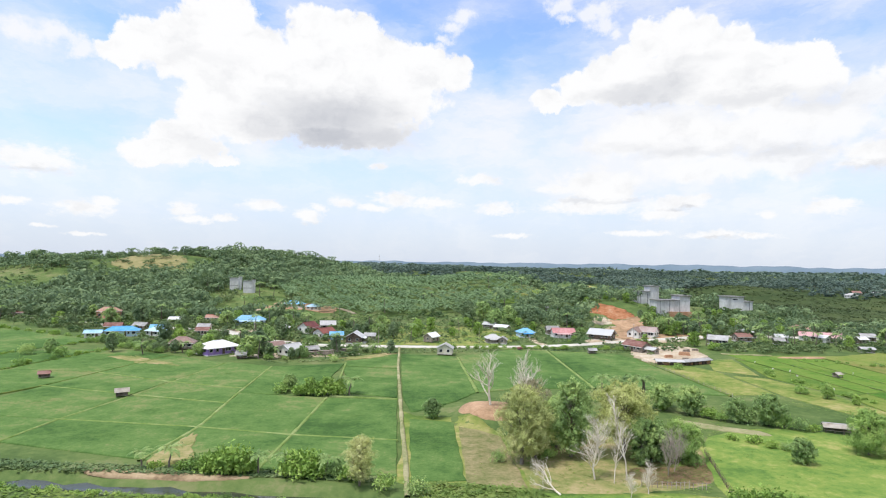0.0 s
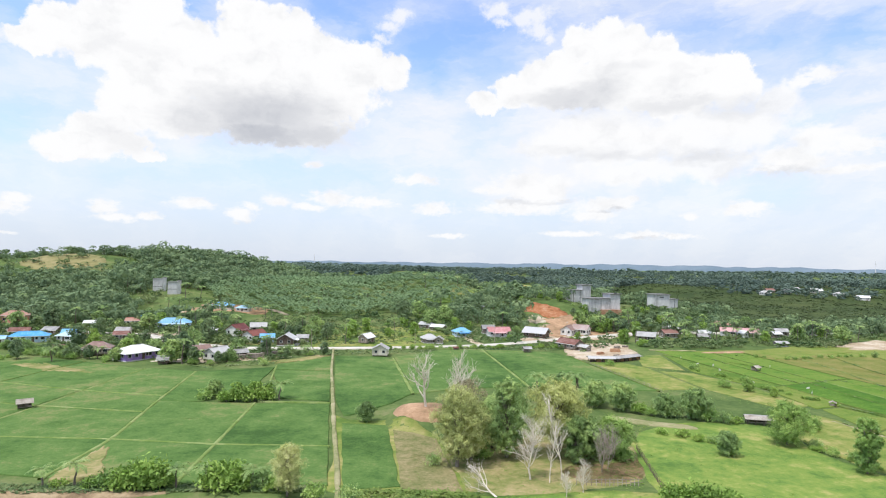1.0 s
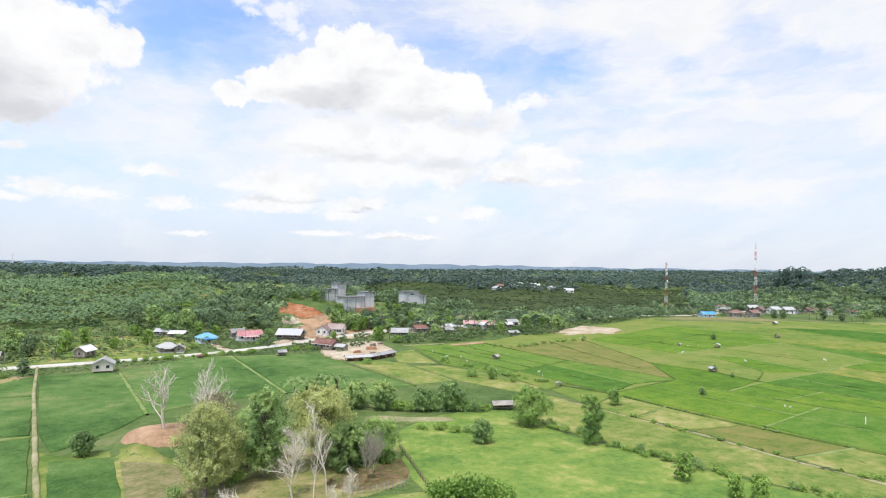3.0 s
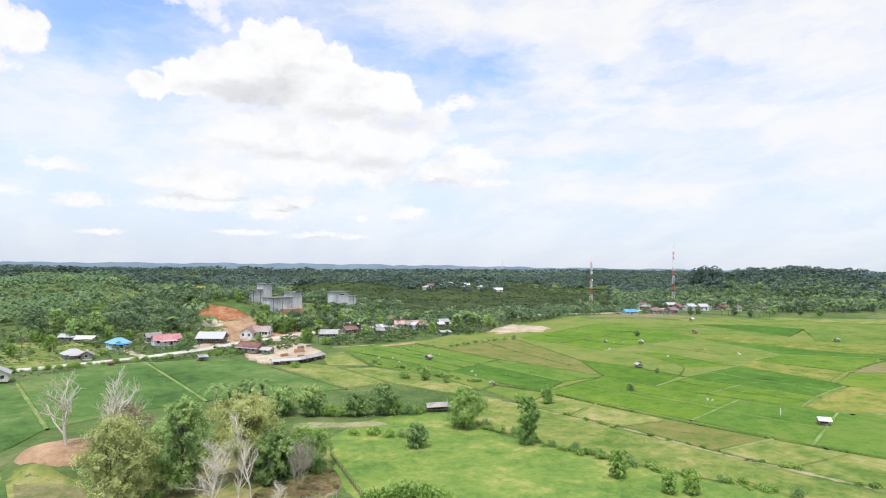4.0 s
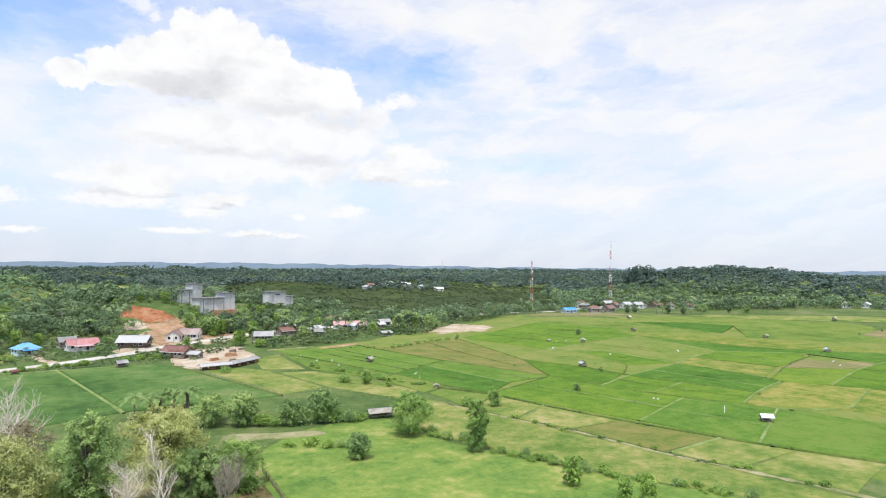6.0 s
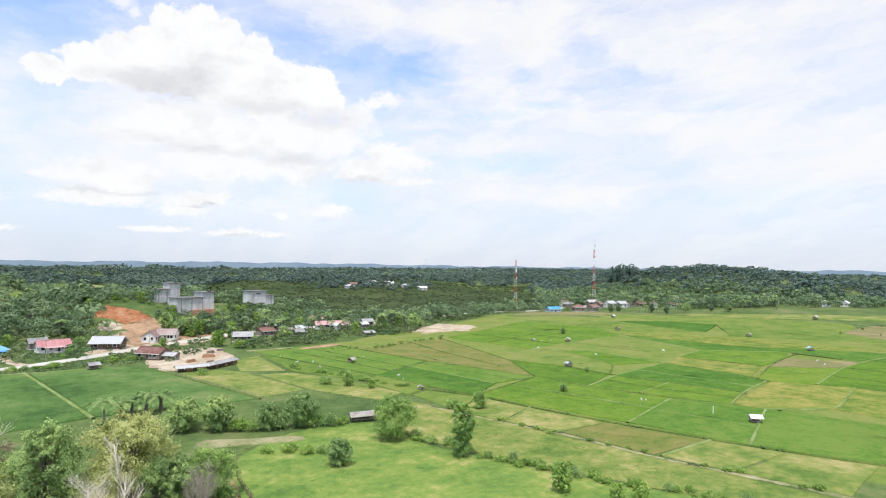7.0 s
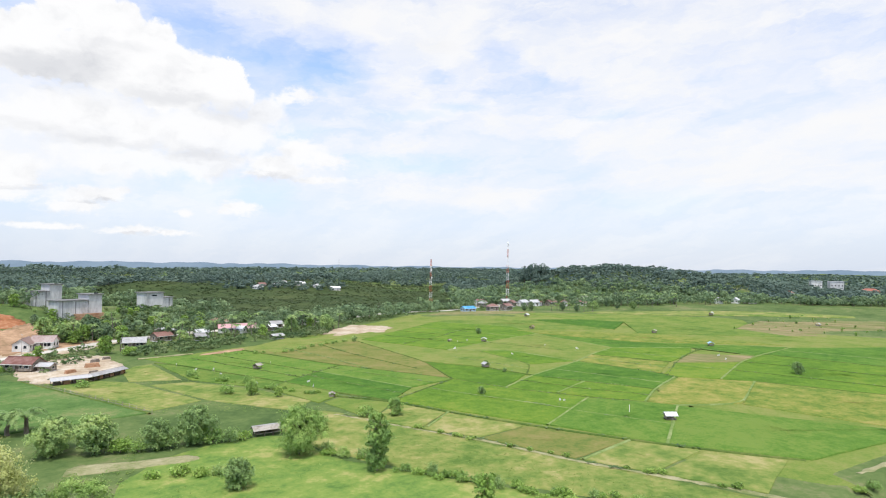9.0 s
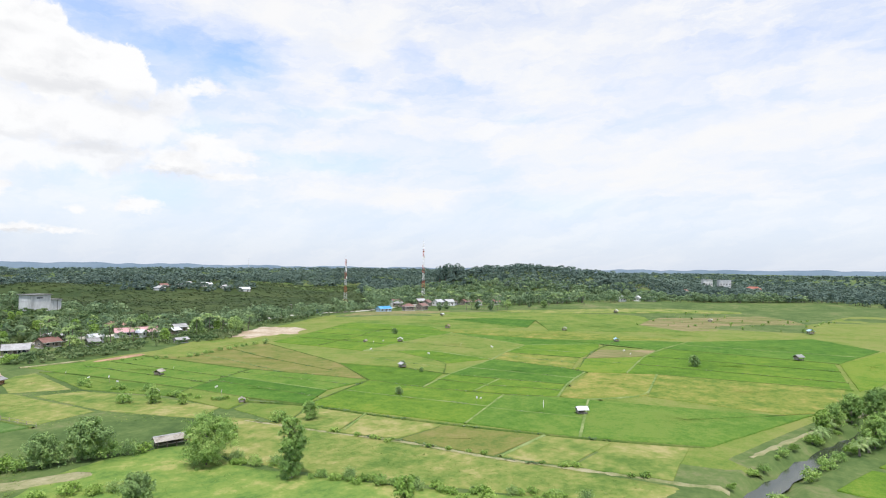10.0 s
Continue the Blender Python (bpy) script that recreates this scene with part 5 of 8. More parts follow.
# the clump of tall trees
stand(T["grey"], 13.2, 95.0, 20, 1.0)
stand(T["grey"], 15.8, 98.0, 220, 0.8, label="lower grey-green tree inside the clump")
stand(T["brown"], 17.6, 112, 130, 1.15)
stand(T["brown"], 14.6, 109, 30, 0.95)
stand(T["dark"], 22.0, 99.0, 40, 1.0)
stand(T["dark"], 20.5, 104, 140, 0.72)
stand(T["gold"], 30.8, 99.5, 0, 1.02)
stand(T["green"], 40.0, 98.0, 70, 0.8, label="green tree at the edge of the clump")
stand(T["dark"], 32.5, 95.5, 200, 0.62, label="small dark green tree below bare branches")
stand(T["hedge"], 35.0, 98.0, 100, 0.85, label="dark green tree inside the clump")
stand(T["dead"], 10.6, 124.0, 0, 1.35)
stand(T["dead_thin"], 15.0, 121.5, 60, 1.2)
stand(T["dead"], 16.4, 120.5, 160, 1.4, label="bleached bare tree with upright branches")
stand(T["dead_wide"], 16.8, 118.0, 160, 1.15)
stand(T["dead_wide"], 23.4, 88.9, 100, 1.12)
stand(T["dead_thin"], 28.2, 89.0, 200, 1.18)
stand(T["dead_thin"], 25.8, 87.4, 100, 0.8, label="slender bare tree with fine twigs")
stand(T["dead_brown"], 35.2, 91.3, 250, 1.1)
stand(T["dead_brown"], 36.6, 92.6, 20, 0.9)
stand(T["dead_wide"], 26.5, 82.0, 300, 0.42, label="low bare shrub of pale twigs")
stand(T["dead_wide"], 29.5, 83.5, 30, 0.55, label="low bare shrub of pale twigs")
log = copy_thing(T["dead"], pose(16.8, 82.6, height(16.8, 82.6) + 0.25, -64, 0, 32))
tagged(log, "fallen bleached tree lying on the field", "dead tree")
log.scale = (0.72, 0.72, 0.72)
for k, (x, y, s) in enumerate(((19, 106, 1.0), (26, 107, 1.1), (16, 101, 0.9), (34, 104, 1.0), (40, 99, 0.9), (9.5, 96, 0.6), (18, 98, 0.8), (36, 97, 1.0), (41, 96, 0.8))):
    stand(T["bush" if k % 2 else "bush_green"], x, y, k * 50, s, "undergrowth of the clump")

# single trees and bushes of the fields
stand(T["hedge"], -1.6, 122, 0, 0.5, label="small round tree beside the footpath")
for x, y, key, s in ((-38.2, 142.5, "bush_green", 1.0), (-36.8, 145, "hedge", 0.5), (-33, 140, "bush_bright", 1.1), (-31, 141, "light", 0.62), (-29, 141, "bush_bright", 1.5),
                     (-27, 140.5, "light", 0.66), (-25, 141, "bush_bright", 1.4), (-24, 142, "light", 0.55), (-34.5, 143, "scrub", 1.4)):
    stand(T[key], x, y, x * 37, s, "bushes on the field island")
stand(T["coco_low"], -21.6, 141.5, 80, 0.95)
for x, y, key, s in ((-36, 89, "bush_green", 1.0), (-33.5, 88.6, "bush_bright", 1.3), (-31, 88.3, "bush_bright", 1.75), (-29.2, 88.6, "bush_bright", 1.4), (-20.5, 88, "bush_bright", 1.7),
                     (-18.5, 87.6, "bush_bright", 1.2), (-15, 87.5, "bush", 0.9), (-12.5, 86.5, "scrub", 1.8), (-43, 90, "scrub", 1.0), (-38.5, 89.5, "scrub", 1.3), (-3, 81.5, "bush", 0.8), (-7.5, 82.5, "bush_green", 0.9)):
    stand(T[key], x, y, x * 53, s, "bushes along the canal")
for k in range(34):
    x = -68 + k * 1.9 + rng.uniform(-0.8, 0.8)
    y = float(np.interp(x, [c[0] for c in CANAL], [c[1] for c in CANAL])) - 2.2 - abs(rng.normal(0, 1.0))
    stand(T[["scrub", "bush_green", "scrub", "scrub"][k % 4]], x, y, k * 47, rng.uniform(0.35, 0.95) * (0.7 if k % 4 == 1 else 1), "bushes on the near canal bank")
for x, y, s in ((-45.4, 90.5, 0.62), (-41.0, 90.6, 0.75), (-27.0, 88.5, 0.7), (-22.9, 88.5, 0.72), (-16.6, 87.4, 0.7)):
    stand(T["coco_low"], x, y, x * 41, s, "young palms along the canal")
stand(T["grey"], -11.2, 84, 10, 0.55, label="grey-green feathery tree beside the canal")
for x, y, s in ((39.7, 145, 0.95), (46.5, 152, 0.75), (49, 151, 0.9), (51.5, 150, 0.95), (44, 150, 0.8)):
    stand(T["coco_low"] if x < 41 else T["sago"], x, y, x * 31, s * 1.2, "palms behind the clump")
for x, y, key, s in ((49.0, 132, "hedge", 0.72), (50.5, 135, "hedge", 0.7), (54.2, 128.5, "hedge", 0.78), (57, 126, "bush_bright", 1.0), (59, 124, "bush_green", 0.8),
                     (61.5, 123, "hedge", 0.62), (63.5, 122.5, "bush", 1.0), (67, 121, "hedge", 0.8), (69.2, 119.5, "bush_green", 1.1), (71.5, 117.5, "bush", 0.8), (73.5, 117, "scrub", 1.3),
                     (83, 113, "bush_bright", 0.9), (85.5, 111, "scrub", 1.4), (88, 114, "bush_green", 0.9)):
    stand(T[key], x, y, x * 47, s, "hedge of trees along the meadow")
stand(T["green"], 74.6, 103.0, 30, 0.92, label="round grey-green tree on the meadow edge")
stand(T["slim"], 77, 88, 60, 0.98, label="upright green tree on the meadow edge")
stand(T["hedge"], 59.8, 97.6, 10, 0.52, label="small dark round tree in the meadow")
for x, y, key, s in ((57.6, 108.7, "scrub", 1.3), (59.3, 106, "bush_bright", 0.6), (61, 104.5, "bush", 0.5), (54.5, 110.5, "scrub", 1.0), (103, 107.8, "bank", 0.42), (98.9, 112, "bush_green", 0.9), (95.5, 146.3, "bank", 0.42), (92.5, 152, "bush_green", 0.9), (98.2, 139.9, "light", 0.4), (74.3, 185, "bush_green", 0.8), (75.9, 68.2, "light", 0.62),
                     (76.6, 60.2, "light", 0.48), (79, 58, "light", 0.5), (40.5, 78.5, "bush_bright", 1.2), (43.5, 78, "bush_bright", 1.3), (46.5, 76.5, "bush_bright", 1.2), (48, 74.5, "bush_bright", 0.9),
                     (61.7, 104, "scrub", 0.8), (80, 70.5, "bush_green", 0.6)):
    stand(T[key], x, y, x * 29, s)
# overgrown line from the meadow corner to the south
OVERGROWN = [(77.5, 101), (80, 92), (79.5, 84), (82, 74), (85, 64), (88, 56), (92, 47)]
for k in range(52):
    f = rng.uniform(0, len(OVERGROWN) - 1.01)
    i = int(f)
    x, y = (OVERGROWN[i][c] + (OVERGROWN[i + 1][c] - OVERGROWN[i][c]) * (f - i) for c in (0, 1))
    stand(T[["scrub", "bush_green", "scrub", "bush", "scrub"][k % 5]], x + rng.normal(0, 0.7), y + rng.normal(0, 0.7), k * 67, rng.uniform(0.3, 0.8) * (0.75 if k % 5 in (1, 3) else 1.1), "overgrown field edge")
for k in range(20):
    t = k / 19
    t = min(1, max(0, t + rng.normal(0, 0.06)))
    stand(T["scrub" if k % 4 else "bush_green"], 98 + 9 * t + rng.uniform(-1.5, 1.5), 177 - 46 * t + rng.uniform(-1, 1), k * 71, rng.uniform(0.35, 0.9), "hedge between pasture and rice")
for k in range(16):
    t = k / 15
    t = min(1, max(0, t + rng.normal(0, 0.07)))
    stand(T["scrub"], 97.8 + 5 * t + rng.uniform(-0.6, 0.6), 100 - 56 * t, k * 61, rng.uniform(0.4, 0.8), "tufts on the ditch bank")
for k in range(22):
    f = k / 21
    x, y = 124 + 56 * f, (209 - 13 * f / 0.35 if f < 0.35 else 196 + 8 * (f - 0.35) / 0.65)
    stand(T["bush_green" if k % 3 else "scrub"], x + rng.uniform(-1, 1), y + rng.uniform(-0.8, 0.8), k * 83, rng.uniform(0.3, 0.6), "hedge along the northern field")
for x, y, s in ((131.0, 105.3, 0.25), (166.5, 127.5, 0.22), (213.5, 49.2, 0.45), (237.5, 178, 0.35), (180.3, 200, 0.3), (160.5, 117, 0.18)):
    stand(T["mango"], x, y, x * 17, s * 1.05, "small trees in the rice", label="small dark round tree in the rice")
for x, y, key, s in ((149.5, 17.5, "bank", 0.5), (156, 14.2, "bank", 0.62), (148, 8.5, "bank", 0.55), (163, 10, "bank", 0.6), (153, 5, "bank", 0.7), (160, 2, "bank", 0.7), (144.5, 19.8, "light", 0.6),
                     (137.5, 12.6, "bank", 0.6), (142, 10.5, "bank", 0.6), (168, 8, "bank", 0.6), (172, -3, "bank", 0.8), (179, 1, "bank", 0.7), (166, -1, "bush", 1.2), (190, -12, "bank", 0.7)):
    stand(T[key], x, y, x * 13, s, "trees beside the canal")
for x, y, s in ((138.3, 20.6, 0.62), (141, 20, 0.5), (146, 19, 0.55), (134, 14, 0.6), (131, 15.5, 0.5)):
    stand(T["sago"], x, y, x * 17, s, "palms beside the canal")
for k in range(26):
    f = min(1, max(0, (k // 2 + rng.uniform(-1, 2)) / 13))
    x = 98 + 56 * f
    y = float(np.interp(x, [c[0] for c in CANAL], [c[1] for c in CANAL])) + (3.2 if k % 2 else -3.4) + rng.uniform(-0.5, 0.5)
    stand(T[["scrub", "bush_green", "scrub", "bush_bright"][rng.integers(0, 4)]], x, y, k * 57, rng.uniform(0.3, 0.75), "bushes along the canal")

# ---- woods: too many to count ----
def forest_kinds(seed, n, quads, leaf, tall=1.0, wide=0.42):
    """Tree shapes of height 1 for the woods, each a cloud of leaf clumps with a bare stem."""
    r = np.random.default_rng(seed)
    kinds = []
    for _ in range(n):
        k = r.integers(4, 8)
        lob = np.stack([r.normal(0, wide * 0.42, k), r.normal(0, wide * 0.42, k), r.uniform(0.2, 0.82, k)], -1)
        lob[:, :2] *= (1.15 - 0.6 * lob[:, 2:])
        size = r.uniform(0.18, 0.3, k)
        which = r.integers(0, k, quads)
        d = r.normal(0, 1, (quads, 3))
        d /= np.linalg.norm(d, axis=1)[:, None]
        d[:, 2] = np.abs(d[:, 2]) * 1.1 - 0.25
        p = lob[which] + d * size[which][:, None]
        a = np.cross(d, r.normal(0, 1, (quads, 3)))
        a /= np.linalg.norm(a, axis=1)[:, None]
        b = np.cross(d, a) + r.normal(0, 0.16, (quads, 3))
        s = leaf * r.uniform(0.6, 1.4, (quads, 1))
        q = np.stack([p - a * s - b * s * 0.75, p + a * s - b * s * 0.75, p + b * s * 0.75], 1)
        w = 0.022
        stem = np.array([[[-w, 0, -0.05], [w, 0, -0.05], [0, 0, 0.7]], [[0, -w, -0.05], [0, w, -0.05], [0, 0, 0.7]]])
        kinds.append((q, stem))
    return kinds


def wood(name, pts, talls, kinds, mat, label, seed, wide=1.0, kind="stuff", category="woodland"):
    r = np.random.default_rng(seed)
    z = terrain(pts[:, 0], pts[:, 1])
    out, idx = [], []
    pick = r.integers(0, len(kinds), len(pts))
    yaw = r.uniform(0, 2 * math.pi, len(pts))
    for k, (q, stem) in enumerate(kinds):
        sel = pick == k
        if not sel.any():
            continue
        both = np.concatenate([q, stem])
        c, s = np.cos(yaw[sel]), np.sin(yaw[sel])
        x = both[None, :, :, 0] * c[:, None, None] - both[None, :, :, 1] * s[:, None, None]
        y = both[None, :, :, 0] * s[:, None, None] + both[None, :, :, 1] * c[:, None, None]
        h = talls[sel][:, None, None]
        wd = h * wide * r.uniform(0.85, 1.2, (sel.sum(), 1, 1))
        v4 = np.stack([x * wd + pts[sel, 0][:, None, None], y * wd + pts[sel, 1][:, None, None], both[None, :, :, 2] * h + z[sel][:, None, None]], -1)
        out.append(v4.reshape(-1, 3, 3))
        idx.append(np.tile(np.r_[np.zeros(len(q)), np.ones(len(stem))], sel.sum()))
    me = faces_mesh(name, np.concatenate(out), [M[mat], M["bark"]], np.concatenate(idx))
    return tagged(new(name, me), label, category, kind=kind)


def scatter(r, n, az0, az1, d0, d1, keep):
    """Points between two headings and two distances, thinned by keep(x, y) in 0..1."""
    az = np.radians(r.uniform(az0, az1, n))
    d = np.sqrt(r.uniform(d0 ** 2, d1 ** 2, n))
    p = np.stack([d * np.sin(az), d * np.cos(az)], -1)
    return p[r.random(n) < keep(p[:, 0], p[:, 1])]


def oval(x, y, cx, cy, rx, ry):
    return ((x - cx) / rx) ** 2 + ((y - cy) / ry) ** 2 < 1


def patchy(x, y, s, p=0.0):
    return 0.5 + 0.25 * (np.sin(x * s + 1.3 + p) + np.cos(y * s * 1.17 + 0.4) * np.sin(x * s * 0.6 + y * s * 0.45 + p))


def open_land(x, y):
    """Where no tall trees stand."""
    o = oval(x, y, -240, 476, 56, 34) | oval(x, y, -82, 344, 34, 28) | oval(x, y, 90, 287, 19, 31) | oval(x, y, -20, 295, 60, 42) | oval(x, y, 30, 262, 42, 36)
    o |= oval(x, y, -25, 405, 85, 75) | oval(x, y, 118, 302, 30, 26) | oval(x, y, 158, 320, 30, 24) | oval(x, y, -124, 370, 22, 28) | oval(x, y, 47, 398, 30, 18)
    o |= oval(x, y, -105, 330, 30, 20) | oval(x, y, -300, 420, 30, 40) | oval(x, y, -340, 445, 50, 16) | oval(x, y, 155, 622, 48, 26) | oval(x, y, 50, 708, 42, 20) | oval(x, y, 320, 860, 60, 30)
    o |= oval(x, y, 40, 379, 18, 28) | oval(x, y, 59, 393, 17, 30) | oval(x, y, 230, 964, 39, 42)
    return o


def swamp(x, y):
    az, d = np.degrees(np.arctan2(x, y)), np.hypot(x, y)
    return (az > 22) & (az < 52) & (d > 330) & (d < 640 + 7 * (az - 22)) & (y > 290) & ~oval(x, y, 130, 330, 75, 60) & ~oval(x, y, 410, 545, 75, 50)


def fields(x, y):
    """The flat farmland that stays free of woods."""
    d = np.hypot(x, y)
    az = np.degrees(np.arctan2(x, y))
    edge = np.interp(az, [-45, -35, -25, -12, 0, 12, 20, 30, 40, 48, 54, 58, 64, 72, 80, 92, 105], [385, 365, 325, 310, 262, 285, 290, 290, 330, 400, 470, 505, 510, 520, 570, 620, 640])
    return d < edge


def near_woods(x, y):
    return np.where(open_land(x, y) | swamp(x, y) | fields(x, y), 0, np.clip(0.45 + patchy(x, y, 0.02), 0, 1))


r1 = np.random.default_rng(51)
KE = forest_kinds(8, 14, 120, 0.07, wide=0.55)
KA = forest_kinds(1, 16, 84, 0.085, wide=0.55)
KB = forest_kinds(2, 12, 52, 0.105, wide=0.55)
KC = forest_kinds(3, 8, 16, 0.2, wide=0.7)
p = scatter(r1, 19000, -43, 104, 250, 620, near_woods)
KN = forest_kinds(7, 14, 150, 0.062, wide=0.55)
close = np.hypot(p[:, 0], p[:, 1]) < 400
wood("woodland", p[close], r1.gamma(4, 0.9, close.sum()) + 2.0, KN, "leaf_forest", "mixed green woodland behind the village", 21, 1.2)
wood("woodland", p[~close], np.clip(r1.gamma(4, 0.9, (~close).sum()) + 2.0, 2, 10), KA, "leaf_forest", "mixed green woodland on the low hills", 1, 1.2)
p = scatter(r1, 4200, -43, -8, 300, 560, near_woods)
wood("woodland", p, r1.gamma(4, 1.0, len(p)) + 2.2, KE, "leaf_forest", "close woodland on the western hill", 11, 1.25)
# further woods: distance haze is painted in through their leaf colour
p = scatter(r1, 15000, -43, 104, 600, 1150, near_woods)
wood("woodland", p, np.clip(r1.gamma(8, 0.6, len(p)) + 2.0, 3, 9), KB, "leaf_far_haze", "dark green woods on the further ridges", 2, 1.6)
p = scatter(r1, 9000, -43, 104, 1150, 2600, lambda x, y: np.clip(0.2 + patchy(x, y, 0.006), 0, 1))
wood("woodland", p, np.clip(r1.gamma(9, 0.9, len(p)) + 3, 5, 11) * np.where(terrain(p[:, 0], p[:, 1]) > 22, 0.55, 0.9), KC, "leaf_far_haze", "distant woods below the horizon", 3, 2.0)
p = scatter(r1, 21000, 20, 54, 330, 900, lambda x, y: np.where(swamp(x, y), 0.9, 0))
wood("scrubland", p, r1.gamma(5, 0.13, len(p)) + 0.35, KC, "leaf_swamp", "low dark swamp scrub on the plain", 4, 3.0, category="scrub")
# light undergrowth on the clearings and along the wood's edge
def margin(x, y):
    d = np.hypot(x, y)
    return np.where(fields(x, y) & ~oval(x, y, 90, 287, 18, 30) & (d > 245) & (y > 262), 0.5, 0) + np.where(open_land(x, y) & ~oval(x, y, 90, 287, 18, 28) & ~oval(x, y, -82, 346, 30, 22) & ~oval(x, y, 47, 398, 24, 14) & ~oval(x, y, 40, 379, 18, 28) & ~oval(x, y, 59, 393, 17, 30) & ~oval(x, y, 230, 964, 39, 42) & ~oval(x, y, 2, 262, 28, 30), 0.45, 0)


p = scatter(r1, 8500, -43, 60, 245, 620, margin)
wood("undergrowth", p, r1.gamma(5, 0.35, len(p)) + 0.6, KB, "weed", "low green undergrowth on the slopes", 5, 1.7, category="undergrowth")
# the oil palm planting
def oil_palms():
    r = np.random.default_rng(61)
    kinds = []
    for _ in range(5):
        kinds.append(np.concatenate([turned(frond(r, r.uniform(4.0, 5.0), u, 0.35 + 0.55 * u, 0.9, 6), k * 2.4) for k, u in enumerate(np.linspace(0.15, 1.4, 15))]) + np.array([0, 0, 3.6]))
    pts = []
    for i in range(-12, 13):
        for j in range(-11, 11):
            x, y = -25 + i * 8.0 + (j % 2) * 4.0 + r.normal(0, 0.5), 405 + j * 7.2 + r.normal(0, 0.5)
            if oval(x, y, -25, 405, 85, 75):
                pts.append((x, y))
    pts = np.array(pts)
    z = terrain(pts[:, 0], pts[:, 1])
    out = [turned(kinds[k % 5] * r.uniform(0.8, 1.2), r.uniform(0, 6.3)) + np.array([x, y, h]) for k, ((x, y), h) in enumerate(zip(pts, z))]
    return tagged(new("oil_palm_plantation", faces_mesh("oil_palm_plantation", np.concatenate(out), [M["oil_palm"]])), "rows of oil palms on a gentle hillside", "palms", kind="stuff")


oil_palms()


# ---- tufts of grass on meadow, pasture, banks and bunds ----
def tufts(name, pts, size, mat, label, seed, per=3, lift=0.1):
    r = np.random.default_rng(seed)
    c = np.column_stack([pts, terrain(pts[:, 0], pts[:, 1]) + lift])
    c = np.repeat(c, per, 0) + r.normal(0, size * 0.5, (len(c) * per, 3)) * np.array([1, 1, 0.05])
    a = r.uniform(0, 2 * math.pi, len(c))
    s = size * r.uniform(0.5, 1.5, len(c))
    d = np.stack([np.cos(a), np.sin(a), np.zeros(len(c))], -1) * s[:, None] * 0.55
    lean = np.column_stack([r.normal(0, 0.8, (len(c), 2)) * s[:, None], s * r.uniform(0.15, 0.5, len(c))])
    v4 = np.stack([c - d, c + d, c + d * 0.5 + lean, c - d * 0.5 + lean], 1)
    return tagged(new(name, faces_mesh(name, v4, [M[mat]])), label, "grass", kind="stuff")


def inside(x, y, outline):
    o = np.array(outline)
    c = np.zeros(len(x), bool)
    for (x0, y0), (x1, y1) in zip(o, np.roll(o, -1, 0)):
        hit = (y0 > y) != (y1 > y)
        with np.errstate(divide="ignore", invalid="ignore"):
            c ^= hit & (x < (x1 - x0) * (y - y0) / (y1 - y0) + x0)
    return c


def spread_in(r, outline, n, clumpy=0.05):
    o = np.array(outline)
    p = r.uniform(o.min(0), o.max(0), (n * 2, 2))
    p = p[inside(p[:, 0], p[:, 1], outline)]
    return p[r.random(len(p)) < patchy(p[:, 0], p[:, 1], 0.35) * patchy(p[:, 0], p[:, 1], 0.09, 2) * 2.4 + clumpy][:n]


r3 = np.random.default_rng(91)
tufts("meadow_grass", spread_in(r3, [(41, 82), (46, 103), (56, 116), (70, 118), (80, 112), (78, 99), (80, 86), (90, 46), (70, 42), (50, 56)], 1000), 0.14, "tuft", "uneven tufts of bright meadow grass", 1)
tufts("pasture_grass", spread_in(r3, [(84, 121), (97, 122), (99, 85), (101, 40), (92, 45), (80, 88), (79, 104)], 1500), 0.13, "tuft", "yellowish tufts of pasture grass", 2)
tufts("pasture_grass", spread_in(r3, [(84, 182), (97, 178), (106, 131), (92, 127), (74, 147), (71, 175)], 1600), 0.15, "tuft", "yellowish tufts of rough pasture", 3, lift=0.05)
tufts("rough_grass", spread_in(r3, [(4, 86), (12, 112), (20, 112), (45, 118), (62, 126), (46, 104), (40, 82), (28, 76), (8, 78)], 2600), 0.15, "tuft", "rough grass round the tree clump", 4)
tufts("bank_grass", spread_in(r3, [(-110, 98), (-66, 92.5), (-8, 88.5), (-8, 86), (-66, 87.8), (-110, 92)], 7000, 0.35), 0.35, "weed", "weedy grass on the canal bank", 5)
tufts("bank_grass", spread_in(r3, [(-66, 82.5), (-8, 79.5), (14, 70), (10, 60), (-66, 70)], 7000, 0.35), 0.3, "tuft", "weedy grass on the canal bank", 6)
tufts("field_edge_grass", spread_in(r3, [(-128, 228), (-66, 194), (-50, 182), (-30, 190), (-14, 207), (54, 220), (70, 214), (66, 238), (40, 229), (-16, 220), (-48, 219), (-76, 232), (-96, 258)], 9000, 0.25), 0.42, "weed", "weeds and low grass along the field edge", 7)
tufts("slope_grass", spread_in(r3, [(-80, 232), (-20, 230), (62, 246), (70, 285), (40, 330), (-20, 335), (-70, 300)], 7000, 0.3), 0.5, "weed", "tall grass on the slope above the road", 8)

tufts("reeds", spread_in(r3, [(-1, 86), (6, 85.5), (14, 84), (16, 79), (8, 76), (-2, 78)], 2600, 0.5), 0.4, "grass", "tall yellow-green reeds on the near bank", 9)

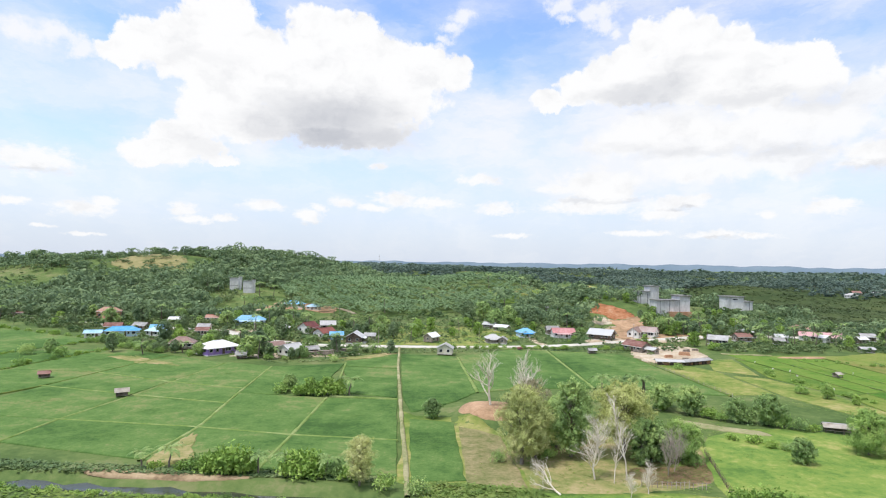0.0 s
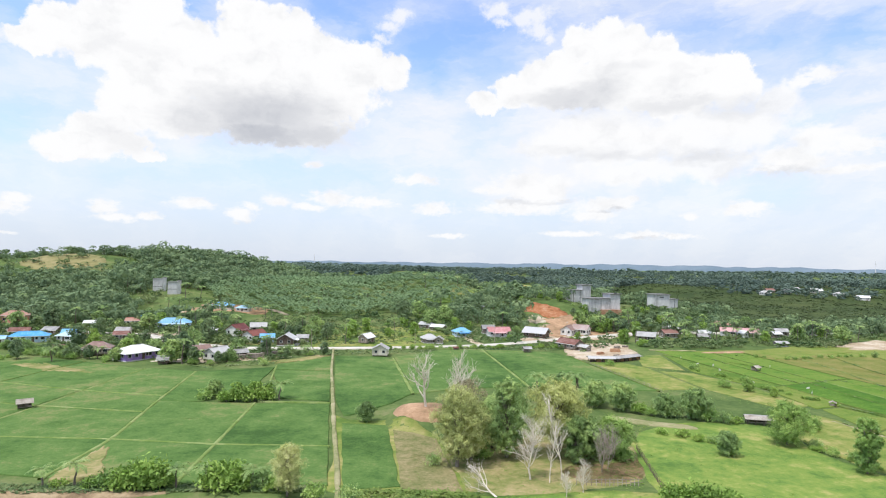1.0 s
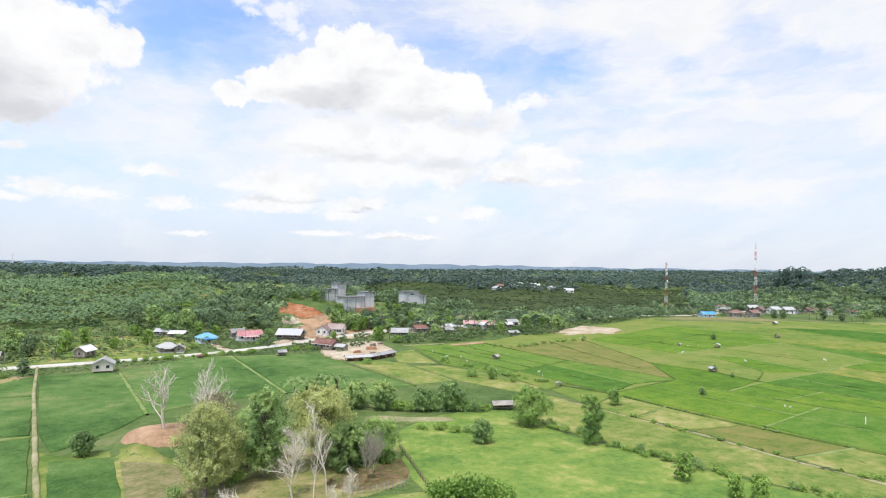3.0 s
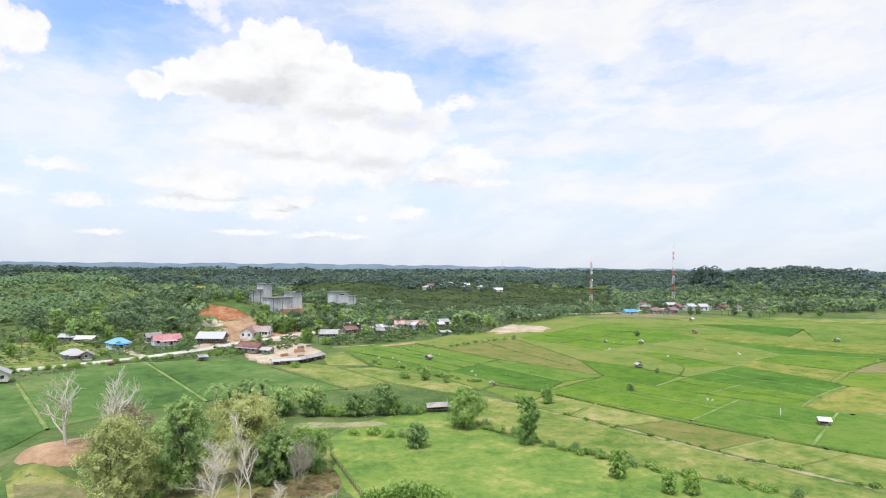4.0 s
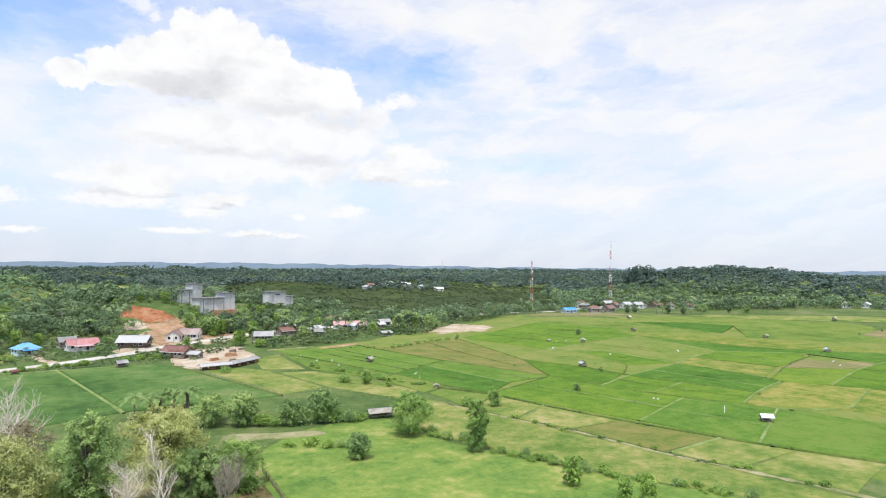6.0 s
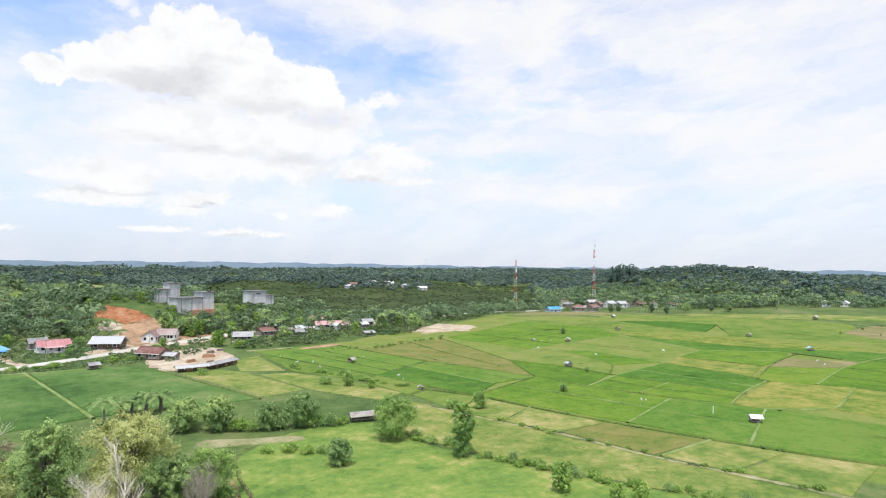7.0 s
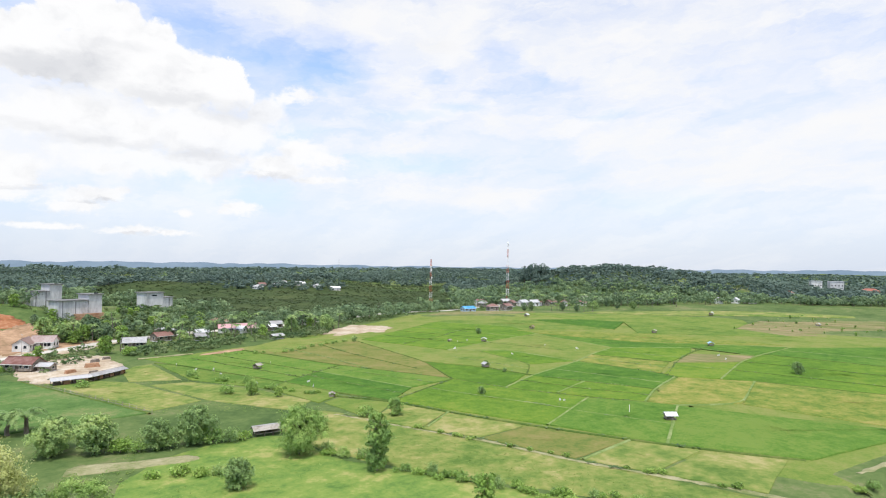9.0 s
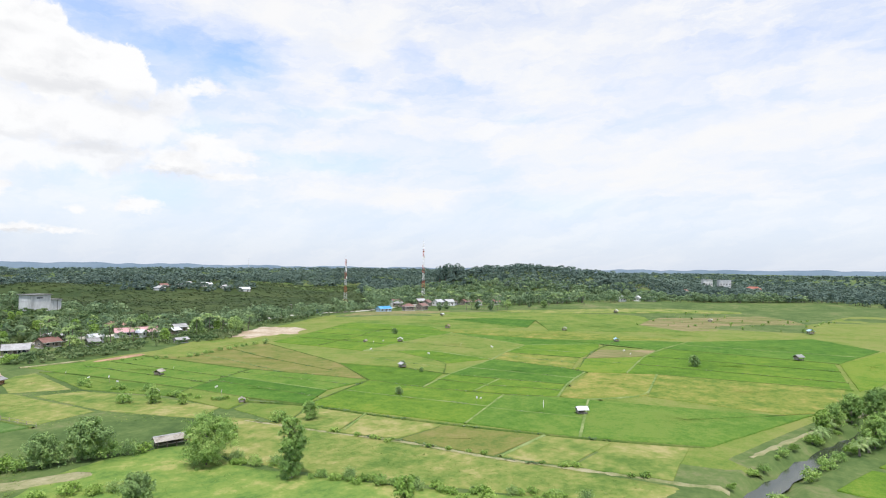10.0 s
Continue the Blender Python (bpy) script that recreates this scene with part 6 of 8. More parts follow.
BUNDS = INNER + [[(107.5, 130), (112, 116.5), (112, 102), (113.5, 83.6), (116.4, 64.5), (119, 52)], [(102, 149), (110, 153), (126, 158), (137, 161.5)], [(112, 117), (142, 122)], [(137, 161), (142, 122), (141, 105), (144, 84), (148, 72)],
                  [(163, 124), (161, 110), (162, 93), (164, 75)], [(193, 109), (188, 80), (185, 75)], [(185, 78), (210, 83), (236, 86), (264, 85)], [(95.8, 118), (97, 109), (97.8, 97.6), (100, 85.6), (99.8, 67), (101.4, 55)]]
along = []
for line in BUNDS:
    for (ax, ay), (bx, by) in zip(line, line[1:]):
        n = int(math.hypot(bx - ax, by - ay) * 1.1)
        f = r3.uniform(0, 1, n)
        f = f[np.sin(f * n * 0.35 + ax) > -0.4]
        along.append(np.column_stack([ax + (bx - ax) * f, ay + (by - ay) * f]) + r3.normal(0, 0.22, (len(f), 2)))
tufts("bund_weeds", np.concatenate(along), 0.34, "weed", "tufts of weeds growing along the bunds", 10, 4, 0.25)

# tall trees along the crests; the eastern ones take the haze-tinted leaf
KD = forest_kinds(4, 8, 170, 0.058, wide=0.6)
rc = np.random.default_rng(33)
for cx, cy, rad, n, h in ((8, 880, 60, 90, 5), (505, 800, 60, 70, 10), (565, 325, 9, 16, 16), (610, 300, 45, 70, 6), (640, 250, 60, 110, 6), (700, 620, 60, 50, 8), (-250, 545, 90, 110, 7)):
    pp = np.column_stack([rc.normal(cx, rad, n), rc.normal(cy, rad * 0.6, n)])
    wood("crest_trees", pp, rc.uniform(0.7, 1.25, n) * h, KD, "leaf_far_haze" if cx > 300 else "leaf_forest", "taller trees standing on a wooded crest", int(cx) % 97, 0.95)

# overgrown strips between the western fields
for ax, ay, bx, by in ((-142, 190, -129, 227), (-122, 165, -114, 205), (-160, 160, -142, 133), (-200, 262, -130, 227)):
    n = int(math.hypot(bx - ax, by - ay) / 2.6)
    for k in range(n):
        f = (k + rng.uniform(-0.6, 0.6)) / n
        stand(T[["scrub", "scrub", "bush_green", "scrub", "bush_bright"][k % 5]], ax + (bx - ax) * f + rng.uniform(-1.5, 1.5), ay + (by - ay) * f + rng.uniform(-1.5, 1.5), k * 77, rng.uniform(0.4, 0.95), "overgrown field strips")

# weeds and low shrubs round the houses and along the road
def clutter(seed, outline, n, label, lo=0.7, hi=2.4, mat="weed"):
    r = np.random.default_rng(seed)
    pp = spread_in(r, outline, n, 0.25)
    pp = pp[from_line(pp[:, 0], pp[:, 1], ROAD) > 3.4]
    wood("undergrowth", pp, r.uniform(lo, hi, len(pp)), KW, mat, label, seed, 1.5, category="undergrowth")


KW = forest_kinds(6, 10, 44, 0.15, wide=0.7)
clutter(101, [(104, 226), (118, 221), (150, 226), (190, 227), (215, 250), (300, 266), (300, 276), (215, 262), (150, 254), (112, 244)], 800, "weeds and shrubs between houses and fields")
clutter(102, [(60, 232), (74, 214), (70, 206), (78, 216), (104, 240), (104, 254), (82, 247)], 160, "weeds and shrubs beside the road")
clutter(103, [(-140, 234), (-100, 212), (-66, 196), (-32, 194), (-20, 214), (-48, 226), (-100, 258), (-170, 280)], 900, "weeds and shrubs round the village houses")
clutter(104, [(-180, 262), (-100, 262), (-60, 232), (-24, 232), (-20, 262), (-60, 300), (-130, 320), (-230, 330)], 1100, "weeds and shrubs round the village houses", 0.8, 3.2)
clutter(105, [(98, 268), (140, 272), (185, 276), (190, 330), (150, 322), (142, 300), (104, 298)], 1000, "bright shrubs below the concrete buildings", 1.0, 3.2, "weed")
clutter(106, [(-240, 305), (-160, 250), (-128, 232), (-126, 240), (-160, 264), (-230, 318)], 500, "weeds and shrubs at the edge of the rice", 0.8, 2.6)
clutter(107, [(-20, 226), (66, 238), (74, 250), (66, 276), (30, 292), (-20, 290)], 160, "weeds and shrubs round the houses", 0.5, 1.6, "weed")

# ---- buildings ----
def window(parent, x, y, z, w, h, face, frame_mat="plaster"):
    """A framed window on a wall; face: 's', 'n', 'e' or 'w'."""
    turn = {"s": 0, "n": 180, "e": 90, "w": -90}[face]
    bm = bmesh.new()
    rings = [[bm.verts.new((sx * (w / 2 - k), yy, sz * (h / 2 - k))) for sx, sz in ((-1, -1), (1, -1), (1, 1), (-1, 1))] for k, yy in ((0, 0.02), (0, -0.05), (0.07, -0.05), (0.07, 0.02))]
    for r0, r1_ in zip(rings, rings[1:] + rings[:1]):
        for i in range(4):
            bm.faces.new((r0[i], r0[(i + 1) % 4], r1_[(i + 1) % 4], r1_[i]))
    ob = part("window", bm, M[frame_mat], parent)
    ob.matrix_basis = pose(x, y, z, 0, 0, turn)
    part("pane", boxes((-w / 2 + 0.07, w / 2 - 0.07, -0.02, 0.0, -h / 2 + 0.07, h / 2 - 0.07)), M["pane"], ob)


def slab_roof(w, d, z, rise, over, hip, thick=0.09):
    """Two or four sloping planes with thickness over a plan w by d."""
    bm = bmesh.new()
    a, b = w / 2 + over, d / 2 + over
    drop = rise * over / (d / 2)
    r = max(0.2, a - b * 0.95) if hip else a
    for lift, flip in ((0, False), (-thick, True)):
        e = [bm.verts.new((sx * a, sy * b, z - drop + lift)) for sx, sy in ((-1, -1), (1, -1), (1, 1), (-1, 1))]
        k = [bm.verts.new((sx * r, 0, z + rise + lift)) for sx in (-1, 1)]
        fs = [(e[0], e[1], k[1], k[0]), (e[2], e[3], k[0], k[1])]
        if hip:
            fs += [(e[1], e[2], k[1]), (e[3], e[0], k[0])]
        for f in fs:
            bm.faces.new(f[::-1] if flip else f)
        if not flip:
            top = e + k
        else:
            low = e + k
    pairs = [(0, 1), (1, 2), (2, 3), (3, 0)] if hip else [(0, 1), (1, 5), (5, 2), (2, 3), (3, 4), (4, 0)]
    for i, j in pairs:
        bm.faces.new((top[i], low[i], low[j], top[j]))
    return bm


def ridge_cap(w, z, rise, over, hip, d):
    r = max(0.2, w / 2 + over - (d / 2 + over) * 0.95) if hip else w / 2 + over
    bm = bmesh.new()
    vs = [[bm.verts.new((sx * (r + 0.03), y, z + rise + h)) for y, h in ((-0.22, -0.05), (0, 0.07), (0.22, -0.05))] for sx in (-1, 1)]
    bm.faces.new((vs[0][0], vs[1][0], vs[1][1], vs[0][1])), bm.faces.new((vs[0][1], vs[1][1], vs[1][2], vs[0][2]))
    return bm


def house(x, y, turn, w, d, wall, rise, roof, walls, label, hip=False, over=0.6, stilts=0.0, porch=0.0, windows=2, name="house", category="house", trim="plaster", group="", dz=0.0):
    """A village house; w along the ridge (its own x), d across; front faces its own -y."""
    w, d, wall, rise, over = w * 0.82, d * 0.78, wall * 0.86, rise * 0.85, over * 0.8
    z0 = min(height(x + dx, y + dy) for dx in (-w / 3, 0, w / 3) for dy in (-d / 3, 0, d / 3)) + dz
    e = base(name, x, y, z0, turn, label, category, group)
    f = stilts
    if stilts:
        for px in np.linspace(-w / 2 + 0.3, w / 2 - 0.3, max(3, int(w / 2.5))):
            for py in (-d / 2 + 0.3, d / 2 - 0.3):
                part("post", boxes((px - 0.09, px + 0.09, py - 0.09, py + 0.09, -0.4, f)), M["wood_dark"], e)
    else:
        part("plinth", boxes((-w / 2 - 0.12, w / 2 + 0.12, -d / 2 - 0.12, d / 2 + 0.12, -1.0, 0.3)), M["concrete"], e)
        f = 0.3
    t, top = 0.14, f + wall
    for yy in (-d / 2, d / 2 - t):
        part("wall", boxes((-w / 2, w / 2, yy, yy + t, f, top)), M[walls], e)
    for sx in (-1, 1):
        bm = bmesh.new()
        line = [(-d / 2 + t, f), (d / 2 - t, f), (d / 2 - t, top)] + ([] if hip else [(0, top + rise * 0.95)]) + [(-d / 2 + t, top)]
        va = [bm.verts.new((sx * w / 2, yy, zz)) for yy, zz in line]
        vb = [bm.verts.new((sx * (w / 2 - t), yy, zz)) for yy, zz in line]
        bm.faces.new(va if sx > 0 else va[::-1]), bm.faces.new(vb[::-1] if sx > 0 else vb)
        for i in range(len(line)):
            k = (i + 1) % len(line)
            bm.faces.new((va[i], vb[i], vb[k], va[k]) if sx > 0 else (va[k], vb[k], vb[i], va[i]))
        part("wall", bm, M[walls], e)
    part("floor", boxes((-w / 2 + t, w / 2 - t, -d / 2 + t, d / 2 - t, f, f + 0.1)), M["wood"], e)
    ro = part("roof", slab_roof(w, d, top, rise, over, hip), M[roof], e)
    part("ridge_cap", ridge_cap(w, top, rise, over, hip, d), M[roof], ro)
    bm = boxes((-w / 2 - over, w / 2 + over, -d / 2 - over - 0.03, -d / 2 - over, top - rise * over / (d / 2) - 0.2, top - rise * over / (d / 2) - 0.0))
    part("fascia", bm, M[trim], e)
    wz, wh = f + wall * 0.56, min(1.2, wall * 0.45)
    for k in range(windows):
        px = -w / 2 + w * (k + 0.5) / windows
        if windows > 1 and k == windows // 2:
            part("door", boxes((px - 0.45, px + 0.45, -d / 2 - 0.04, -d / 2 + 0.01, f, f + min(2.05, wall * 0.8))), M["wood_dark"], e)
            window(e, px + 1.2 if px + 1.9 < w / 2 else px - 1.2, -d / 2, wz, 0.9, wh, "s", trim)
        else:
            window(e, px, -d / 2, wz, min(1.4, w / windows * 0.5), wh, "s", trim)
        window(e, px, d / 2, wz, min(1.2, w / windows * 0.5), wh, "n", trim)
    for s, fx in (("e", 1), ("w", -1)):
        for k in range(2 if d > 5 else 1):
            n = 2 if d > 5 else 1
            window(e, fx * w / 2, -d / 2 + d * (k + 0.5) / n, wz, 1.0, wh, s, trim)
    if porch:
        bm = bmesh.new()
        zz, pw = top - 0.25, w * 0.7
        vs = [bm.verts.new(c) for c in ((-pw / 2, -d / 2, zz), (pw / 2, -d / 2, zz), (pw / 2, -d / 2 - porch, zz - 0.5), (-pw / 2, -d / 2 - porch, zz - 0.5))]
        vl = [bm.verts.new(v_.co - Vector((0, 0, 0.07))) for v_ in vs]
        bm.faces.new(vs), bm.faces.new(vl[::-1])
        for i in range(4):
            bm.faces.new((vs[i], vl[i], vl[(i + 1) % 4], vs[(i + 1) % 4]))
        part("porch_roof", bm, M[roof], e)
        for px in np.linspace(-pw / 2 + 0.15, pw / 2 - 0.15, 3):
            part("post", boxes((px - 0.07, px + 0.07, -d / 2 - porch + 0.1, -d / 2 - porch + 0.24, -0.3, zz - 0.5)), M["wood"], e)
        part("porch_floor", boxes((-pw / 2, pw / 2, -d / 2 - porch, -d / 2 - 0.13, -0.3, f - 0.05)), M["concrete" if not stilts else "wood"], e)
    return e


house(-166.5, 296, 25, 13, 8, 5.4, 2.0, "roof_red", "orangewall", "two-storey orange house with a red hipped roof", True, windows=4, porch=2.5)
house(-160, 286, 25, 8, 5, 2.6, 1.2, "roof_red", "orangewall", "low orange house front with a red roof", windows=3)
house(-129, 239, 18, 15, 7, 2.8, 1.6, "roof_blue", "bluewall", "long house with a bright blue sheet roof", True, windows=4)
house(-137, 233, 18, 7, 5, 2.3, 1.0, "roof_lightblue", "plaster", "low white annex with a pale blue roof", windows=2)
house(-116, 241, -20, 8, 6.5, 2.7, 1.5, "roof_lightblue", "plaster", "white house with a pale blue roof", True, windows=3)
house(-120, 250, 10, 6, 5, 2.6, 1.4, "roof_blue", "bluewall", "small blue-roofed village house", windows=2)
house(-91, 208, 12, 10, 7, 2.6, 2.0, "roof_pale", "wood", "old house with a faded pinkish hipped roof", True, windows=3, stilts=0.5)
house(-75.6, 200, 52, 13.5, 9.5, 3.0, 1.9, "roof_white", "violet", "violet house with a large white hipped roof", True, windows=5, over=1.0)
house(-93, 287, 14, 17, 8.5, 3.0, 2.2, "roof_lightblue", "bluewall", "large house with a light blue hipped roof", True, windows=5, porch=2.0)
house(-114.5, 297, 5, 8, 6, 2.4, 1.3, "roof_red", "plaster", "small house with a red roof", windows=3)
house(-117, 303, 5, 7, 5, 3.0, 1.2, "roof_blue", "bluewall", "small house with a deep blue roof", windows=2)
house(-88, 352, -12, 14, 8, 2.6, 1.8, "roof_blue", "cream", "new building with a blue roof on a levelled yard", True, windows=4)
house(-75.5, 348, -12, 9, 6, 2.4, 1.4, "roof_lightblue", "cream", "blue-roofed wing of a new building", True, windows=3)
house(-59.0, 262, 70, 10, 7.5, 3.0, 2.3, "roof_maroon", "plaster", "white house with a steep dark red gable roof", windows=3, porch=1.6)
house(-53.0, 276, 10, 8, 6.5, 2.6, 1.8, "roof_zinc", "wood", "wooden house with a grey zinc roof", windows=2)
house(-48.0, 243, 60, 9.5, 7, 3.0, 2.0, "roof_maroon", "plaster", "white gabled house with a dark red roof", windows=3)
house(-42.5, 240, 10, 6, 5, 2.4, 1.2, "roof_blue", "bluewall", "small house with a light blue roof", windows=2)
house(-34.0, 233, 88, 9, 7.5, 2.8, 2.0, "roof_white", "wood_dark", "dark wooden house with a white gable roof beside the road", windows=3, porch=1.6)
house(-29.0, 241, 0, 5, 5, 2.2, 0.9, "roof_zinc", "wood", "small shed with a zinc roof", windows=1, name="shed", category="shed")
house(-70.5, 264, 0, 5.5, 5, 2.3, 1.1, "roof_white", "plaster", "small house with a white roof", True, windows=2)
house(-50.0, 197, 62, 8.5, 6.5, 2.6, 1.7, "roof_zinc", "plaster", "pale house with a weathered zinc roof at the field edge", windows=3, stilts=0.6)
house(-58.5, 207, 40, 7.5, 5, 2.3, 1.2, "roof_pale", "wood", "old wooden house with a faded pinkish roof", windows=2, stilts=0.5)
house(-44.5, 203, 30, 5, 3.4, 1.9, 0.8, "roof_zinc", "wood_dark", "low dark wooden shed with a zinc roof", windows=2, stilts=0.4, name="shed", category="shed")
house(-64, 190, 5, 3.4, 2.4, 1.7, 0.8, "roof_zinc", "wood_dark", "small dark wooden field shed", windows=1, stilts=0.4, name="shed", category="shed")
house(-4.0, 238, 60, 7, 5, 2.6, 1.5, "roof_white", "wood", "narrow house with a pale roof near the road", windows=2, stilts=0.4)
house(1.4, 206, 84, 6.0, 6.6, 2.6, 1.6, "roof_zinc", "cream", "pale board hut with a zinc gable roof beside the road", windows=1, stilts=0.5, over=0.5)
house(23.6, 289, -35, 7, 4.5, 2.2, 1.0, "roof_white", "wood", "long low shed with a white sheet roof", windows=2, name="shed", category="shed")
house(28.6, 280, -35, 8, 4.5, 2.2, 1.0, "roof_white", "wood", "low shed with a white sheet roof", windows=2, name="shed", category="shed")
house(21.0, 240, 10, 7, 5.5, 2.3, 1.5, "roof_zinc", "wood", "small old house with a zinc roof", True, windows=2, porch=1.4)
house(24.6, 237.5, 80, 4.5, 4, 2.0, 1.0, "roof_zinc", "wood", "lean-to house with a zinc roof", windows=1)
house(37.0, 261, 14, 8.2, 6.5, 2.5, 1.7, "roof_blue", "bluewall", "small house with a bright blue hipped roof", True, windows=3, porch=1.5)
house(53.5, 261, 4, 11.5, 6.5, 2.6, 1.9, "roof_pink", "plaster", "house with a faded red sheet roof", windows=4, porch=1.4)
house(50.7, 271, 4, 6.5, 5, 2.8, 1.3, "roof_zinc", "wood", "house with a grey roof behind another", windows=2)
house(69.5, 256, -36, 11.5, 8, 3.0, 2.0, "roof_white", "wood_dark", "open-sided hall with a white gable roof", windows=3, over=1.0)
house(86.5, 264, 55, 9, 6.5, 3.0, 2.0, "roof_pale", "plaster", "white house with a faded pink gable roof", windows=3)
house(92.5, 264, -40, 8.5, 6.5, 3.2, 2.0, "roof_pale", "plaster", "white-walled house with a pinkish roof", windows=3)
house(73.5, 222.5, -58, 10.5, 6.5, 2.4, 1.8, "roof_rust", "wood", "house with a rusty red roof at the yard", windows=3, stilts=0.5)
house(77.2, 216.5, -58, 4.5, 3.5, 2.0, 0.7, "roof_zinc", "wood", "lean-to with a pale zinc roof", windows=1)
house(115, 246, -30, 9, 6.5, 2.6, 1.6, "roof_zinc", "wood", "house with a weathered zinc roof beside the fields", windows=3)
house(130, 256, 10, 8, 5.5, 2.4, 1.5, "roof_rust", "wood", "house with a brown rusted roof among palms", windows=2)
house(137, 266, 10, 7, 5.5, 3.0, 1.2, "roof_white", "wood", "house with a white roof among palms", windows=2)
house(147, 256, -10, 6, 5, 2.4, 1.3, "roof_white", "plaster", "small house with a pale roof among trees", windows=2)
house(142, 249, -10, 4.5, 4, 2.0, 1.0, "roof_zinc", "wood", "small hut with a zinc roof", windows=1)
house(172, 284, -10, 10, 7, 3.0, 1.8, "roof_red", "plaster", "house with a brick-red roof above palms", True, windows=3)
house(163, 263, -25, 8, 6, 2.6, 1.6, "roof_pink", "plaster", "house with a faded red roof", windows=3)
house(171, 260, -25, 9.5, 6.5, 2.6, 1.8, "roof_pink", "plaster", "long house with a faded red roof", windows=3)
house(167, 259, -70, 6, 4, 2.4, 1.0, "roof_white", "plaster", "porch-like annex with a white roof", windows=1)
house(192, 267, -10, 7, 5.5, 2.4, 1.3, "roof_zinc", "wood", "zinc-roofed house beside the road", windows=2)
house(183, 258, 10, 5, 4, 2.2, 1.0, "roof_white", "wood", "small white-roofed shed by palms", windows=1, name="shed", category="shed")
house(166, 231, -8, 5.5, 4, 1.6, 0.6, "roof_zinc", "wood", "low zinc shed at the field edge", windows=1, name="shed", category="shed")
house(212, 270, -10, 6.5, 5, 2.2, 1.1, "roof_zinc", "plaster", "house by the road with a grey roof", windows=2)
house(50.5, 329, 0, 3, 2.5, 1.8, 0.8, "roof_zinc", "wood", "tiny hut on the slope", windows=1, name="hut", category="hut")
house(58.5, 324, 0, 4, 3, 1.8, 0.8, "roof_white", "wood", "tiny white-roofed hut on the slope", windows=1, name="hut", category="hut")
house(-215, 305, 15, 11, 7, 2.6, 2.0, "roof_rust", "wood", "old house with a broad grey-brown roof", True, windows=3)
house(-236, 350, 5, 7, 5, 2.6, 1.4, "roof_white", "plaster", "white house on the wooded slope", windows=2)
house(-190, 345, 0, 6, 5, 2.6, 1.2, "roof_rust", "wood", "rusty-roofed house among trees", windows=2)
house(-143, 258, 15, 8, 5, 2.2, 1.3, "roof_rust", "wood", "weathered house with a brown roof", windows=2)
house(-133, 262, -10, 7, 5, 2.2, 1.2, "roof_zinc", "wood", "weathered house with a grey roof", windows=2)
house(-100, 248, 10, 6, 4.5, 2.2, 1.2, "roof_rust", "wood", "small brown-roofed wooden house", windows=2)
house(-105, 262, 0, 6, 4.5, 2.2, 1.2, "roof_zinc", "cream", "small grey-roofed cream house", windows=2)
house(-128, 285, 10, 7, 5, 2.4, 1.3, "roof_white", "plaster", "white-roofed house on the slope", windows=2)
house(342, 257, -20, 11, 7, 2.6, 1.6, "roof_blue", "bluewall", "blue-roofed house at the far road bend", windows=3)
house(303, 280, 0, 5.5, 4, 2.2, 0.9, "roof_blue", "bluewall", "small blue kiosk beside the road", windows=2, name="kiosk", category="kiosk")
far_village = [(376, 262, "roof_rust", "wood"), (388, 258, "roof_rust", "wood"), (405, 292, "roof_rust", "plaster"), (396, 284, "roof_zinc", "wood"), (426, 266, "roof_white", "plaster"),
               (436, 262, "roof_zinc", "plaster"), (447, 264, "roof_red", "plaster"), (458, 258, "roof_rust", "wood"), (466, 250, "roof_red", "plaster"), (443, 288, "roof_white", "plaster"),
               (425, 282, "roof_zinc", "wood"), (415, 270, "roof_rust", "wood"), (470, 266, "roof_zinc", "plaster"), (480, 240, "roof_pink", "plaster"), (520, 196, "roof_white", "plaster"),
               (528, 190, "roof_zinc", "wood"), (545, 150, "roof_white", "plaster"), (560, 140, "roof_white", "plaster"), (575, 132, "roof_zinc", "plaster"), (640, 128, "roof_white", "wood"), (655, 112, "roof_red", "plaster"),
               (388, 527, "roof_white", "plaster"), (399, 533, "roof_zinc", "plaster"), (414, 524, "roof_white", "plaster"), (428, 512, "roof_zinc", "plaster"), (374, 534, "roof_rust", "wood"), (442, 500, "roof_white", "plaster"), (360, 520, "roof_zinc", "plaster")]
for k, (x, y, ro, wa) in enumerate(far_village):
    x, y = (x - 8, y - 8) if y < 300 else (x, y)
    house(x, y, (k * 37) % 60 - 30, 9 + (k * 3) % 5, 7, 3.6, 1.9, ro, wa, {"roof_rust": "village house with a rusty brown roof", "roof_white": "village house with a white sheet roof",
          "roof_zinc": "village house with a grey zinc roof", "roof_red": "village house with a red roof", "roof_pink": "village house with a faded red roof"}[ro], hip=k % 3 == 0, windows=2, group="houses of the far village")


